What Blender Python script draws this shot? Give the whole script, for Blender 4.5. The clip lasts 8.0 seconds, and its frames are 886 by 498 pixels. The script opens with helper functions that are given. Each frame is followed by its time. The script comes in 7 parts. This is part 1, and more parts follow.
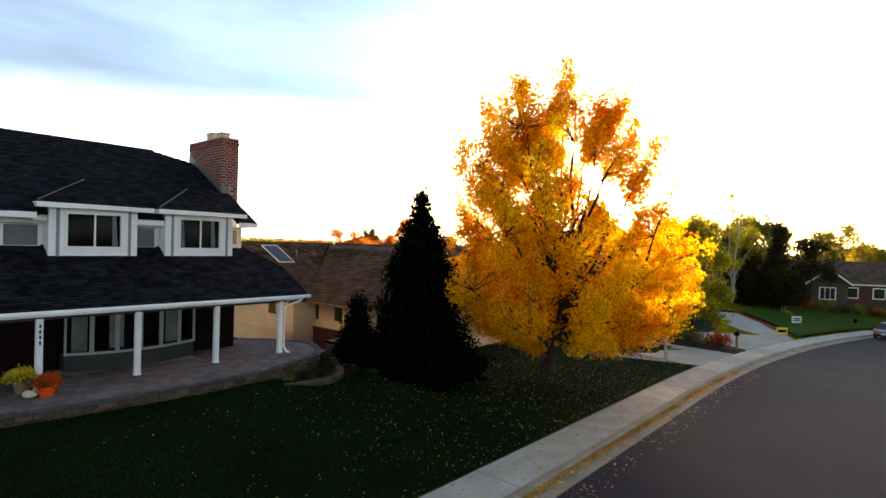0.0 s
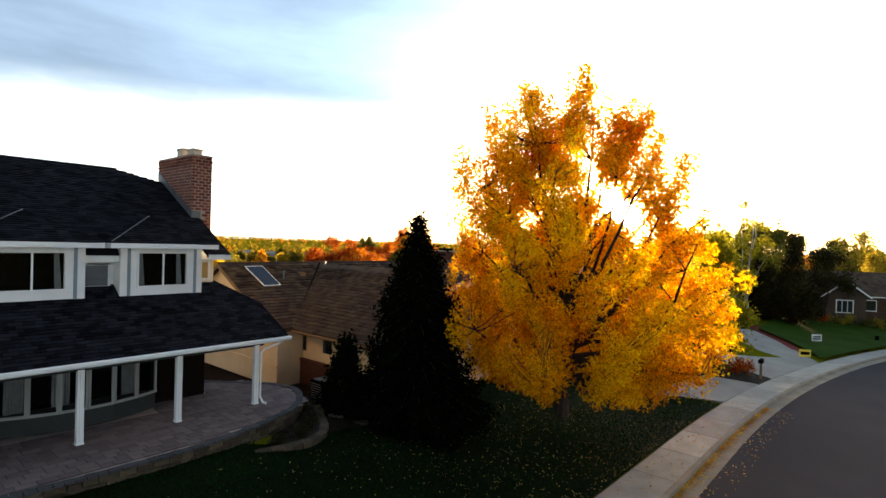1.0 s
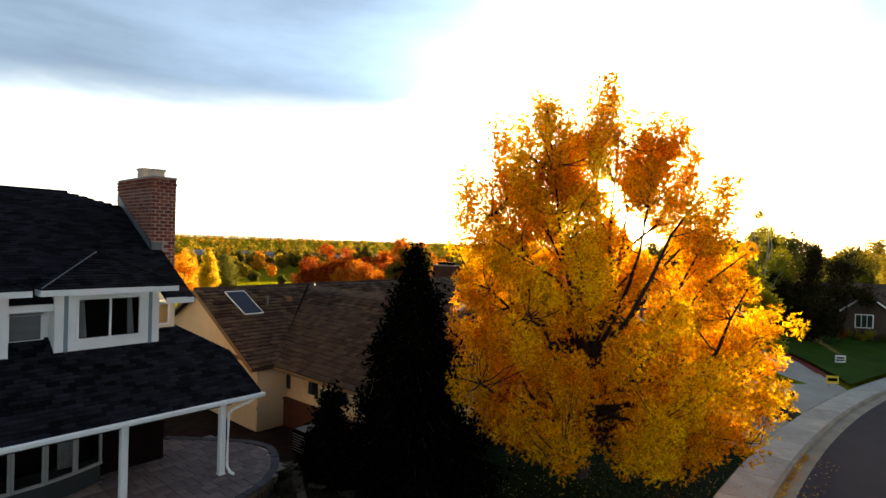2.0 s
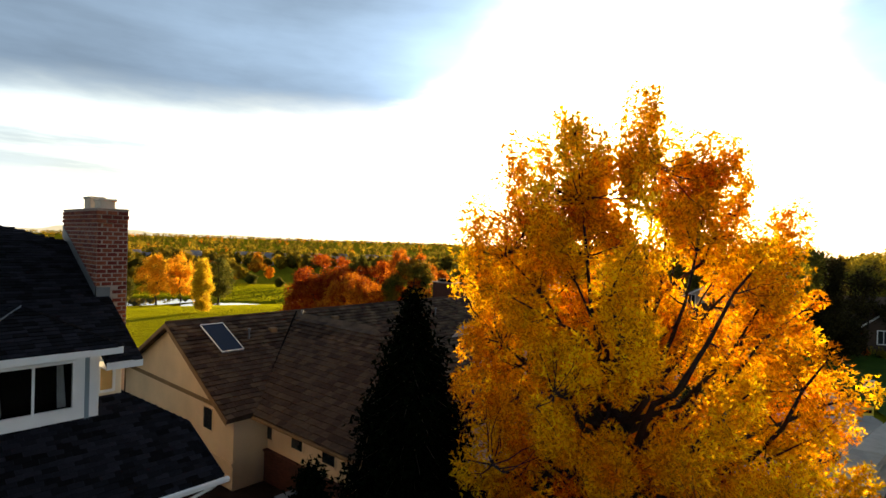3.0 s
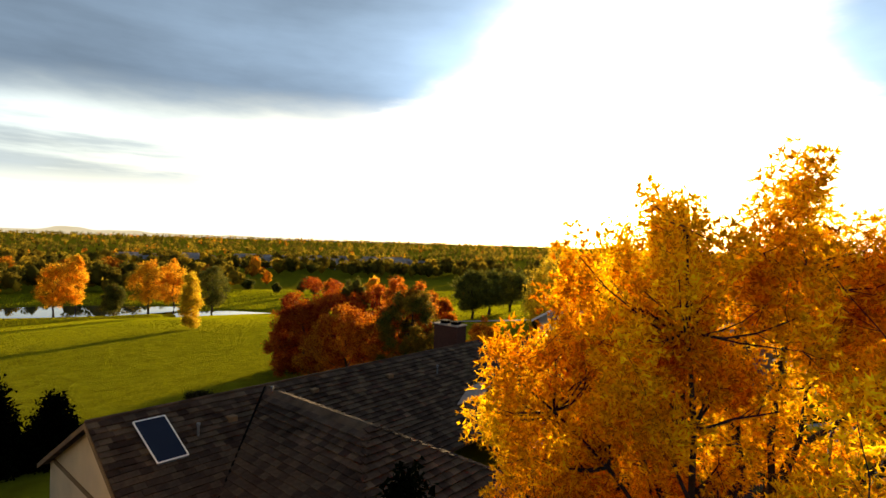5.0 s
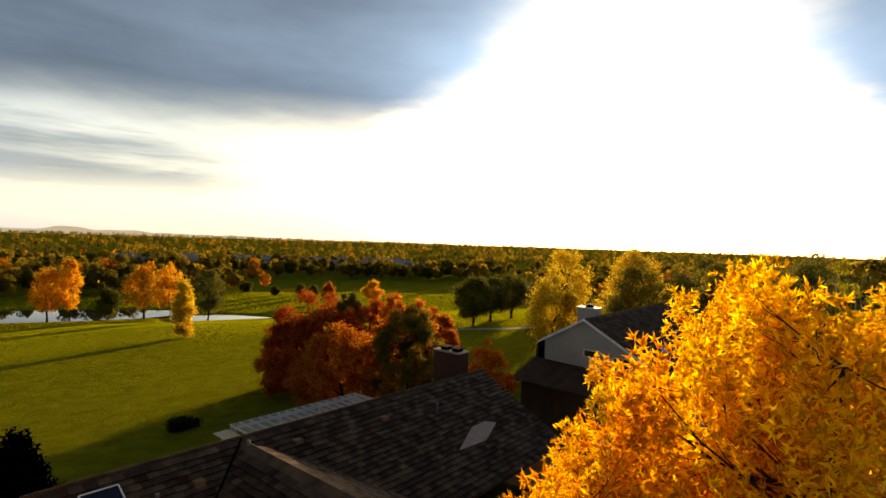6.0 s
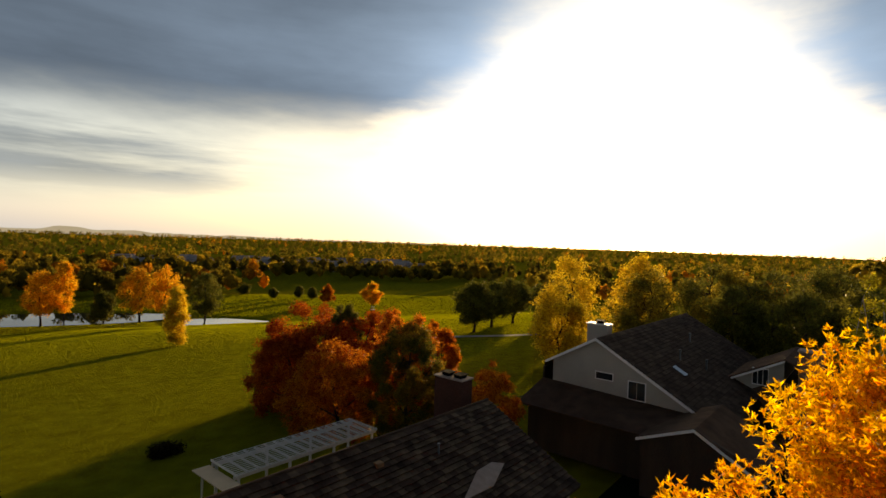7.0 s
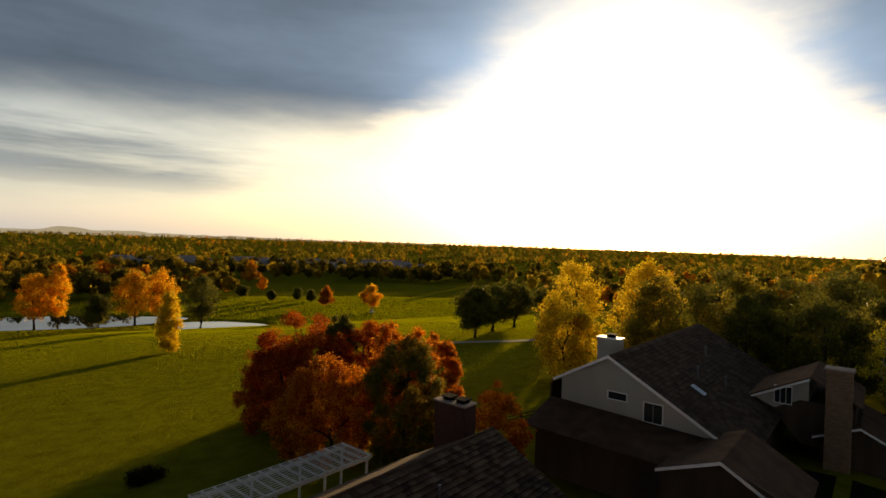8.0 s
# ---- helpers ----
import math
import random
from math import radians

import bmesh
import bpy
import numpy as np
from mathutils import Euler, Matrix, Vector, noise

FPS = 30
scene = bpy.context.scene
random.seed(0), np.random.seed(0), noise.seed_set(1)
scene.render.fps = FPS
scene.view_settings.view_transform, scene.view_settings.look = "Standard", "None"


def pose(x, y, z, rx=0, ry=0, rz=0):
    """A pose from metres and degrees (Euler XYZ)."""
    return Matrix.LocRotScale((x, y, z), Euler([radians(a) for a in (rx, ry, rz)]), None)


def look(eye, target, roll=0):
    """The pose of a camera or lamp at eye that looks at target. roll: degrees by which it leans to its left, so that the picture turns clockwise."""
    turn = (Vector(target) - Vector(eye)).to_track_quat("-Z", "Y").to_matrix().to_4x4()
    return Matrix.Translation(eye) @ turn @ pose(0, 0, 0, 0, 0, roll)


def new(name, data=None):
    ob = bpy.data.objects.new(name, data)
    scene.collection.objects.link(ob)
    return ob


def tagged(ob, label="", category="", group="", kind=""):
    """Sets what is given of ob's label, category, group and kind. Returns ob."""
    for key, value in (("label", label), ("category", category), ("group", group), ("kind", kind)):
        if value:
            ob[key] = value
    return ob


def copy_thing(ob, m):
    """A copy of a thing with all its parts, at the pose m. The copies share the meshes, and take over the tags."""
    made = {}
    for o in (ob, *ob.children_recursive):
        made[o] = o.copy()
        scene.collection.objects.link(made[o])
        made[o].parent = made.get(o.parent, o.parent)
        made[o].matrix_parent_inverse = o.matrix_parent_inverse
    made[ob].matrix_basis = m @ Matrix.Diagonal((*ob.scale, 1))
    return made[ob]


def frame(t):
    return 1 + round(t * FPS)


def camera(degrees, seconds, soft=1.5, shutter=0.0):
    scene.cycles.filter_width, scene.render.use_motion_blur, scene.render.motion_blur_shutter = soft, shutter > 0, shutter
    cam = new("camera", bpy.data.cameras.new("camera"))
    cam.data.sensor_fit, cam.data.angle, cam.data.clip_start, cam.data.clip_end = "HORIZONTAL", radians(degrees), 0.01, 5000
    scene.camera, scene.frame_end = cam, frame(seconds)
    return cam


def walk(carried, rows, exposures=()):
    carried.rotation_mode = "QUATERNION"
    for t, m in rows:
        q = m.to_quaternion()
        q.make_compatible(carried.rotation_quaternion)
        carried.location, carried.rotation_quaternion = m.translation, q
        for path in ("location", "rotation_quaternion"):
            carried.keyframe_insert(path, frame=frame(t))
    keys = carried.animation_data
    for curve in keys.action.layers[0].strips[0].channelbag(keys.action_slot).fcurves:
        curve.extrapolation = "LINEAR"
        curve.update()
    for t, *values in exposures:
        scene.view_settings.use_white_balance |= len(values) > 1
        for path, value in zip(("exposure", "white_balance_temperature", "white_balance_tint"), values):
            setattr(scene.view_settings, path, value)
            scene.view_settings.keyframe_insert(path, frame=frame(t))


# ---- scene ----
cam = camera(80.4, 8.0)
PATH = [
    (0, look((-2.327, 1.989, 4.826), (5.287, 8.471, 4.745), 1.60)),
    (0.5, look((-1.240, 2.944, 5.506), (6.374, 9.426, 5.410), 1.61)),
    (1, look((-0.135, 3.904, 6.173), (7.481, 10.384, 6.081), 1.64)),
    (1.5, look((0.998, 4.886, 6.831), (8.616, 11.363, 6.736), 1.69)),
    (3, look((4.413, 8.098, 8.863), (12.045, 14.559, 8.767), 1.75)),
    (3.5, look((5.547, 9.133, 9.574), (13.180, 15.593, 9.469), 1.80)),
    (4, look((6.660, 10.162, 10.278), (14.294, 16.620, 10.168), 1.73)),
    (4.5, look((7.767, 11.187, 10.959), (15.402, 17.644, 10.851), 1.66)),
    (5, look((8.861, 12.208, 11.662), (16.491, 18.671, 11.556), 1.64)),
    (6.5, look((12.303, 15.302, 13.620), (19.932, 21.766, 13.518), 1.74)),
    (7, look((13.407, 16.353, 14.101), (21.037, 22.816, 13.998), 1.74)),
    (7.5, look((14.502, 17.353, 14.504), (22.133, 23.815, 14.409), 1.73)),
    (8, look((15.594, 18.302, 14.820), (23.225, 24.763, 14.719), 1.69)),
]
EXPOSURES = [(0, 2.4, 6650, 10), (0.5, 2.6, 6650, 10), (1.0, 2.15, 6650, 10), (1.5, 1.97, 6650, 10), (3.0, 1.45, 6650, 10), (3.5, 1.27, 6650, 10), (4.5, 1.2, 6650, 10), (5.0, 1.12, 6650, 10),
             (6.5, 0.42, 7100, 14), (7.0, 0.27, 7100, 14), (8.0, 0.12, 7100, 14)]
walk(cam, PATH, EXPOSURES)

# ---- world, sun, exposure ----
SUN_AZ, SUN_EL = 21.9, 4.4
sun_dir = Vector((math.cos(radians(SUN_AZ)) * math.cos(radians(SUN_EL)),
                  math.sin(radians(SUN_AZ)) * math.cos(radians(SUN_EL)), math.sin(radians(SUN_EL))))
world = bpy.data.worlds.new("evening_sky")
scene.world = world
world.use_nodes = True
wt = world.node_tree
wt.nodes.clear()


def wnode(kind, **values):
    n = wt.nodes.new(kind)
    for k, v in values.items():
        n.inputs[k.replace("_", " ")].default_value = v
    return n


sky = wt.nodes.new("ShaderNodeTexSky")
sky.sky_type = "NISHITA"
sky.sun_disc = False
sky.sun_elevation = radians(SUN_EL)
sky.sun_rotation = radians(90 - SUN_AZ)
sky.dust_density = 2.0
sky.air_density = 1.0
wcoord = wt.nodes.new("ShaderNodeTexCoord")
sep = wt.nodes.new("ShaderNodeSeparateXYZ")
wt.links.new(wcoord.outputs["Generated"], sep.inputs[0])


def wmath(op, a, b=None, clamp=False):
    n = wt.nodes.new("ShaderNodeMath")
    n.operation, n.use_clamp = op, clamp
    for i, v in enumerate((a, b)):
        if v is None:
            continue
        if isinstance(v, (int, float)):
            n.inputs[i].default_value = v
        else:
            wt.links.new(v, n.inputs[i])
    return n.outputs[0]


# cloud sheet: directions laid onto a flat layer, so that clouds flatten towards the horizon
up = wmath("ADD", wmath("MAXIMUM", sep.outputs[2], 0.0), 0.09)
cx, cy = wmath("DIVIDE", sep.outputs[0], up), wmath("DIVIDE", sep.outputs[1], up)
comb = wt.nodes.new("ShaderNodeCombineXYZ")
wt.links.new(cx, comb.inputs[0])
wt.links.new(cy, comb.inputs[1])
cloud_noise = wnode("ShaderNodeTexNoise", Scale=0.55, Detail=7.0, Roughness=0.55)
wt.links.new(comb.outputs[0], cloud_noise.inputs["Vector"])
sund = wt.nodes.new("ShaderNodeVectorMath")
sund.operation = "DOT_PRODUCT"
sund.inputs[1].default_value = sun_dir
wt.links.new(wcoord.outputs["Generated"], sund.inputs[0])
facing = wmath("ADD", wmath("MULTIPLY", sund.outputs["Value"], 0.5), 0.5)
toward = wmath("MAXIMUM", sund.outputs["Value"], 0.0)
# cover: a sheet of cloud above some eleven degrees, open round the sun, with thin streaks under its edge
puff = wmath("SUBTRACT", cloud_noise.outputs[0], 0.5)
flat_map = wt.nodes.new("ShaderNodeMapping")
flat_map.inputs["Location"].default_value = (3.1, 0.4, 1.7)
flat_map.inputs["Scale"].default_value = (1.7, 1.7, 17.0)
wt.links.new(wcoord.outputs["Generated"], flat_map.inputs[0])
streak_noise = wnode("ShaderNodeTexNoise", Scale=1.0, Detail=6.0, Roughness=0.58)
wt.links.new(flat_map.outputs[0], streak_noise.inputs["Vector"])
edge_low = wmath("DIVIDE", wmath("ADD", wmath("SUBTRACT", sep.outputs[2], 0.110), wmath("MULTIPLY", puff, 0.17)), 0.15)
edge_sun = wmath("DIVIDE", wmath("ADD", wmath("SUBTRACT", 0.988, sund.outputs["Value"]), wmath("ADD", wmath("MULTIPLY", puff, 0.16), wmath("MULTIPLY", wmath("SUBTRACT", streak_noise.outputs[0], 0.5), 0.04))), 0.085)
sheet = wmath("MULTIPLY", wmath("ADD", edge_low, 0.0, clamp=True), wmath("ADD", edge_sun, 0.0, clamp=True))
streak = wmath("MULTIPLY", wmath("SUBTRACT", streak_noise.outputs[0], 0.29), 3.0, clamp=True)
streak = wmath("MULTIPLY", streak, wmath("MULTIPLY", wmath("SUBTRACT", sep.outputs[2], 0.030), 14.0, clamp=True))
streak = wmath("MULTIPLY", wmath("MULTIPLY", streak, 0.64), wmath("MULTIPLY", wmath("SUBTRACT", 0.965, sund.outputs["Value"]), 4.0, clamp=True))
cover = wmath("MAXIMUM", sheet, streak)
cover = wmath("MULTIPLY", wmath("MULTIPLY", cover, cover), wmath("SUBTRACT", 3.0, wmath("MULTIPLY", cover, 2.0)))
aureole = wmath("ADD", wmath("MULTIPLY", wmath("POWER", toward, 20.0), 1.2), wmath("MULTIPLY", wmath("POWER", toward, 900.0), 20.0))
aureole = wmath("ADD", aureole, wmath("MULTIPLY", wmath("POWER", toward, 6000.0), 80.0))
mixc = wt.nodes.new("ShaderNodeMix")
mixc.data_type = "RGBA"
wt.links.new(cover, mixc.inputs[0])
skym = wt.nodes.new("ShaderNodeVectorMath")
skym.operation = "SCALE"
skym.inputs["Scale"].default_value = 0.13
wt.links.new(sky.outputs[0], skym.inputs[0])
haze = wt.nodes.new("ShaderNodeVectorMath")
haze.operation = "SCALE"
haze.inputs[0].default_value = (1.0, 0.86, 0.60)
wt.links.new(aureole, haze.inputs["Scale"])
pale = wt.nodes.new("ShaderNodeVectorMath")
pale.operation = "ADD"
band = wt.nodes.new("ShaderNodeMix")
band.data_type = "RGBA"
band.inputs["A"].default_value, band.inputs["B"].default_value = (0.29, 0.36, 0.47, 1), (0.70, 0.68, 0.50, 1)
wt.links.new(wmath("POWER", facing, 4.0), band.inputs[0])
wt.links.new(band.outputs["Result"], pale.inputs[1])
wt.links.new(skym.outputs[0], pale.inputs[0])
addh = wt.nodes.new("ShaderNodeVectorMath")
addh.operation = "ADD"
wt.links.new(pale.outputs[0], addh.inputs[0])
wt.links.new(haze.outputs[0], addh.inputs[1])
wt.links.new(addh.outputs[0], mixc.inputs["A"])
cloudc = wt.nodes.new("ShaderNodeVectorMath")
cloudc.operation = "SCALE"
cloudc.inputs[0].default_value = (0.285, 0.40, 0.545)
shade = wmath("ADD", wmath("MULTIPLY", puff, 1.5), wmath("ADD", wmath("MULTIPLY", wmath("POWER", toward, 14.0), 1.6), wmath("ADD", wmath("MULTIPLY", wmath("POWER", toward, 30.0), 2.5), wmath("MULTIPLY", wmath("POWER", toward, 60.0), 6.0))))
shade = wmath("ADD", shade, wmath("MULTIPLY", wmath("SUBTRACT", streak_noise.outputs[0], 0.5), 0.5))
shade = wmath("MULTIPLY", wmath("MAXIMUM", wmath("ADD", shade, 0.72), 0.3), wmath("ADD", wmath("MULTIPLY", wmath("POWER", facing, 3.0), 0.60), 0.17))
wt.links.new(wmath("ADD", shade, 0.0), cloudc.inputs["Scale"])
wt.links.new(cloudc.outputs[0], mixc.inputs["B"])
back = wt.nodes.new("ShaderNodeBackground")
back.inputs[1].default_value = 1.0
wt.links.new(mixc.outputs["Result"], back.inputs[0])
wout = wt.nodes.new("ShaderNodeOutputWorld")
wt.links.new(back.outputs[0], wout.inputs[0])

sun = new("sun", bpy.data.lights.new("sun", "SUN"))
sun.data.energy, sun.data.angle, sun.data.color = 5.0, radians(0.6), (1.0, 0.71, 0.35)
sun.matrix_world = look((0, 0, 60), Vector((0, 0, 60)) - sun_dir * 10)


# ---- materials ----
def material(name, color, rough=0.8, metal=0.0, vary=0.25, scale=3.0, fine=40.0, bump=0.3, depth=0.02, second=None, random_part=0.0, translucent=0.0,
             spec=0.2, stretch=(1, 1, 1), island=0.0, coords="Object"):
    """A procedural surface: colour varied at two scales, relief, and a step of tone from piece to piece."""
    m = bpy.data.materials.new(name)
    m.use_nodes = True
    t = m.node_tree
    b = t.nodes["Principled BSDF"]
    tc = t.nodes.new("ShaderNodeTexCoord")
    mp = t.nodes.new("ShaderNodeMapping")
    mp.inputs["Scale"].default_value = stretch
    t.links.new(tc.outputs[coords], mp.inputs[0])
    big, small = t.nodes.new("ShaderNodeTexNoise"), t.nodes.new("ShaderNodeTexNoise")
    big.inputs["Scale"].default_value, small.inputs["Scale"].default_value = scale, fine
    big.inputs["Detail"].default_value, small.inputs["Detail"].default_value = 4, 3
    for n in (big, small):
        t.links.new(mp.outputs[0], n.inputs["Vector"])
    mean = t.nodes.new("ShaderNodeMath")
    mean.operation = "MULTIPLY_ADD"
    t.links.new(small.outputs[0], mean.inputs[0])
    mean.inputs[1].default_value = 0.6
    t.links.new(big.outputs[0], mean.inputs[2])
    ramp = t.nodes.new("ShaderNodeMapRange")
    ramp.inputs["From Min"].default_value, ramp.inputs["From Max"].default_value = (0.66, 0.96) if translucent else (0.5, 1.1)
    t.links.new(mean.outputs[0], ramp.inputs[0])
    mix = t.nodes.new("ShaderNodeMix")
    mix.data_type = "RGBA"
    lo = [c * (1 - vary) for c in color]
    hi = [min(1, c * (1 + vary)) for c in color] if second is None else second
    mix.inputs["A"].default_value, mix.inputs["B"].default_value = (*lo, 1), (*hi, 1)
    t.links.new(ramp.outputs[0], mix.inputs[0])
    out = mix.outputs["Result"]
    if random_part or island:
        hsv = t.nodes.new("ShaderNodeHueSaturation")
        if island:
            src = t.nodes.new("ShaderNodeNewGeometry").outputs["Random Per Island"]
        else:
            src = t.nodes.new("ShaderNodeObjectInfo").outputs["Random"]
        amount = island or random_part
        for key, lo_, hi_ in (("Value", 1 - amount, 1 + amount), ("Hue", 0.5 - 0.03 * amount, 0.5 + 0.03 * amount)):
            mr = t.nodes.new("ShaderNodeMapRange")
            mr.inputs["To Min"].default_value, mr.inputs["To Max"].default_value = lo_, hi_
            t.links.new(src, mr.inputs[0])
            t.links.new(mr.outputs[0], hsv.inputs[key])
        t.links.new(out, hsv.inputs["Color"])
        out = hsv.outputs[0]
    t.links.new(out, b.inputs["Base Color"])
    b.inputs["Roughness"].default_value, b.inputs["Metallic"].default_value = rough, metal
    b.inputs["Specular IOR Level"].default_value = spec
    if bump:
        bp = t.nodes.new("ShaderNodeBump")
        bp.inputs["Strength"].default_value, bp.inputs["Distance"].default_value = bump, depth
        t.links.new(small.outputs[0], bp.inputs["Height"])
        t.links.new(bp.outputs[0], b.inputs["Normal"])
    if translucent:
        tr = t.nodes.new("ShaderNodeBsdfTranslucent")
        t.links.new(out, tr.inputs[0])
        ms = t.nodes.new("ShaderNodeMixShader")
        ms.inputs[0].default_value = translucent
        t.links.new(b.outputs[0], ms.inputs[1])
        t.links.new(tr.outputs[0], ms.inputs[2])
        t.links.new(ms.outputs[0], t.nodes["Material Output"].inputs[0])
    return m


def glass_material(name, tint=(0.02, 0.025, 0.03), rough=0.03, spec=0.6):
    m = bpy.data.materials.new(name)
    m.use_nodes = True
    b = m.node_tree.nodes["Principled BSDF"]
    b.inputs["Base Color"].default_value = (*tint, 1)
    b.inputs["Roughness"].default_value = rough
    b.inputs["Specular IOR Level"].default_value = spec
    return m


def see_through(name):
    m = bpy.data.materials.new(name)
    m.use_nodes = True
    t = m.node_tree
    t.nodes.clear()
    tr, gl = t.nodes.new("ShaderNodeBsdfTransparent"), t.nodes.new("ShaderNodeBsdfGlossy")
    gl.inputs["Roughness"].default_value = 0.02
    fr = t.nodes.new("ShaderNodeFresnel")
    ms, out = t.nodes.new("ShaderNodeMixShader"), t.nodes.new("ShaderNodeOutputMaterial")
    fr.inputs[0].default_value = 1.12
    t.links.new(fr.outputs[0], ms.inputs[0])
    t.links.new(tr.outputs[0], ms.inputs[1])
    t.links.new(gl.outputs[0], ms.inputs[2])
    t.links.new(ms.outputs[0], out.inputs[0])
    return m


M = {}
# front lawn darkened to near black: its shade is in the base colour
M["lawn"] = material("lawn_shade_dark", (0.004, 0.009, 0.002), 0.95, vary=0.35, scale=0.5, fine=28, bump=0.6, depth=0.03, spec=0.05)
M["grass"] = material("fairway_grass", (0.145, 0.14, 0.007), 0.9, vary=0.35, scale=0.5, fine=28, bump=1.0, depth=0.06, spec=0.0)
M["asphalt"] = material("asphalt", (0.036, 0.0275, 0.034), 0.85, vary=0.28, scale=0.25, fine=70, bump=0.35, depth=0.01, spec=0.12)
M["concrete"] = material("sidewalk_concrete", (0.44, 0.40, 0.34), 0.9, vary=0.22, scale=1.2, fine=60, bump=0.2, depth=0.01, random_part=0.16)
M["gutter"] = material("gutter_concrete", (0.30, 0.25, 0.19), 0.9, vary=0.3, scale=0.9, fine=50, bump=0.2, depth=0.01)
M["drive"] = material("drive_concrete", (0.36, 0.33, 0.29), 0.9, vary=0.18, scale=0.6, fine=50, bump=0.15, depth=0.01)
M["shingle"] = material("charcoal_shingle", (0.0105, 0.0105, 0.0145), 0.85, vary=0.35, scale=2.5, fine=60, bump=0.4, depth=0.01, random_part=0.75, spec=0.06)
M["brown_shingle"] = material("brown_shake", (0.074, 0.048, 0.033), 0.85, vary=0.6, scale=1.2, fine=45, bump=0.4, depth=0.015, random_part=0.35, spec=0.08)
M["dark_roof"] = material("dark_brown_roof", (0.085, 0.05, 0.034), 0.9, vary=0.35, scale=1.0, fine=40, bump=0.4, depth=0.02, spec=0.03, random_part=0.3)
M["white"] = material("white_paint", (0.82, 0.82, 0.82), 0.55, vary=0.06, scale=2, fine=60, bump=0.08, depth=0.004)
# shaded copy of the white paint, for the window under the porch roof
M["shade_trim"] = material("shaded_white_trim", (0.26, 0.27, 0.26), 0.55, vary=0.08, scale=2, fine=60, bump=0.08, depth=0.004)
# bow base and brick: porch shade put into their near-black colours
M["porch_shade_paint"] = material("porch_shade_dark_paint", (0.030, 0.034, 0.034), 0.6, vary=0.1, scale=2, fine=50, bump=0.1, depth=0.004)
M["house_brick"] = material("porch_shade_brick", (0.010, 0.0055, 0.0045), 0.9, spec=0.04, vary=0.35, scale=3, fine=14, bump=0.5, depth=0.02, stretch=(1.6, 4, 6))
M["blue_grey"] = material("blue_grey_paint", (0.22, 0.27, 0.31), 0.6, vary=0.1, scale=2, fine=50, bump=0.1, depth=0.004)
M["tan"] = material("tan_stucco", (0.68, 0.50, 0.31), 0.9, vary=0.12, scale=0.8, fine=80, bump=0.3, depth=0.006)
M["grey_siding"] = material("grey_siding", (0.40, 0.38, 0.34), 0.8, vary=0.1, scale=0.8, fine=40, bump=0.1, depth=0.005)
M["brick"] = material("red_brick", (0.18, 0.045, 0.028), 0.9, vary=0.35, scale=6, fine=60, bump=0.4, depth=0.006, random_part=0.4)
M["mortar"] = material("pale_mortar", (0.34, 0.27, 0.23), 0.95, vary=0.2, scale=3, fine=60, bump=0.3, depth=0.004)
M["lead"] = material("grey_flashing", (0.15, 0.16, 0.175), 0.5, metal=0.4, vary=0.2, scale=2, fine=30, bump=0.05)
M["clay"] = material("pale_clay_pot", (0.55, 0.47, 0.38), 0.9, vary=0.15, scale=4, fine=50, bump=0.2, depth=0.005)
M["glass"] = glass_material("dark_window_glass")
M["pane"] = see_through("clear_window_glass")
# near-black: stands in for unlit rooms, and serves small black parts
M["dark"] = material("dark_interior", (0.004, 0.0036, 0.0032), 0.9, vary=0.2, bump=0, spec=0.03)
M["curtain"] = material("pale_curtain", (0.16, 0.165, 0.17), 0.9, vary=0.2, scale=3, fine=20, bump=0.2)
M["stone"] = material("porch_paver", (0.145, 0.108, 0.106), 0.9, vary=0.2, scale=2, fine=60, bump=0.3, depth=0.008, random_part=0.22)
M["stone_wall"] = material("wall_stone", (0.075, 0.055, 0.036), 0.95, vary=0.35, scale=3, fine=40, bump=0.5, depth=0.02, random_part=0.35)
M["bark"] = material("tree_bark", (0.04, 0.028, 0.022), 0.95, vary=0.4, scale=4, fine=30, bump=0.7, depth=0.03)
M["bark_pale"] = material("pale_bark", (0.38, 0.35, 0.30), 0.9, vary=0.35, scale=3, fine=25, bump=0.4, depth=0.02)


def leafmat(name, color, second, translucent=0.58, island=0.35, spec=0.03, scale=0.35):
    return material(name, color, 0.55, vary=0.0, scale=scale, fine=scale * 6, bump=0, second=second, translucent=translucent, island=island, spec=spec)


M["leaf_gold"] = leafmat("golden_leaves", (0.78, 0.300, 0.003), (0.97, 0.69, 0.010), 0.68, 0.45, 0.04)
M["leaf_red"] = leafmat("red_leaves", (0.26, 0.028, 0.005), (0.56, 0.13, 0.008), 0.50, 0.5, 0.03)
M["leaf_orange"] = leafmat("orange_leaves", (0.36, 0.075, 0.006), (0.70, 0.27, 0.014), 0.52, 0.5)
M["leaf_yellow"] = leafmat("yellow_leaves", (0.60, 0.40, 0.02), (0.78, 0.56, 0.03))
M["leaf_green"] = leafmat("green_leaves", (0.08, 0.09, 0.015), (0.19, 0.17, 0.025), 0.5)
M["leaf_dry"] = leafmat("dry_leaves", (0.022, 0.019, 0.008), (0.06, 0.045, 0.016), 0.3)
M["leaf_olive"] = leafmat("olive_leaves", (0.20, 0.17, 0.02), (0.44, 0.33, 0.03), 0.58)
M["leaf_amber_red"] = leafmat("amber_red_leaves", (0.46, 0.12, 0.010), (0.78, 0.28, 0.016), 0.54, 0.5)
M["leaf_turning"] = leafmat("turning_leaves", (0.10, 0.11, 0.014), (0.36, 0.20, 0.018), 0.5)
M["leaf_amber"] = leafmat("amber_leaves", (0.72, 0.30, 0.012), (0.90, 0.56, 0.03), 0.6, 0.4)
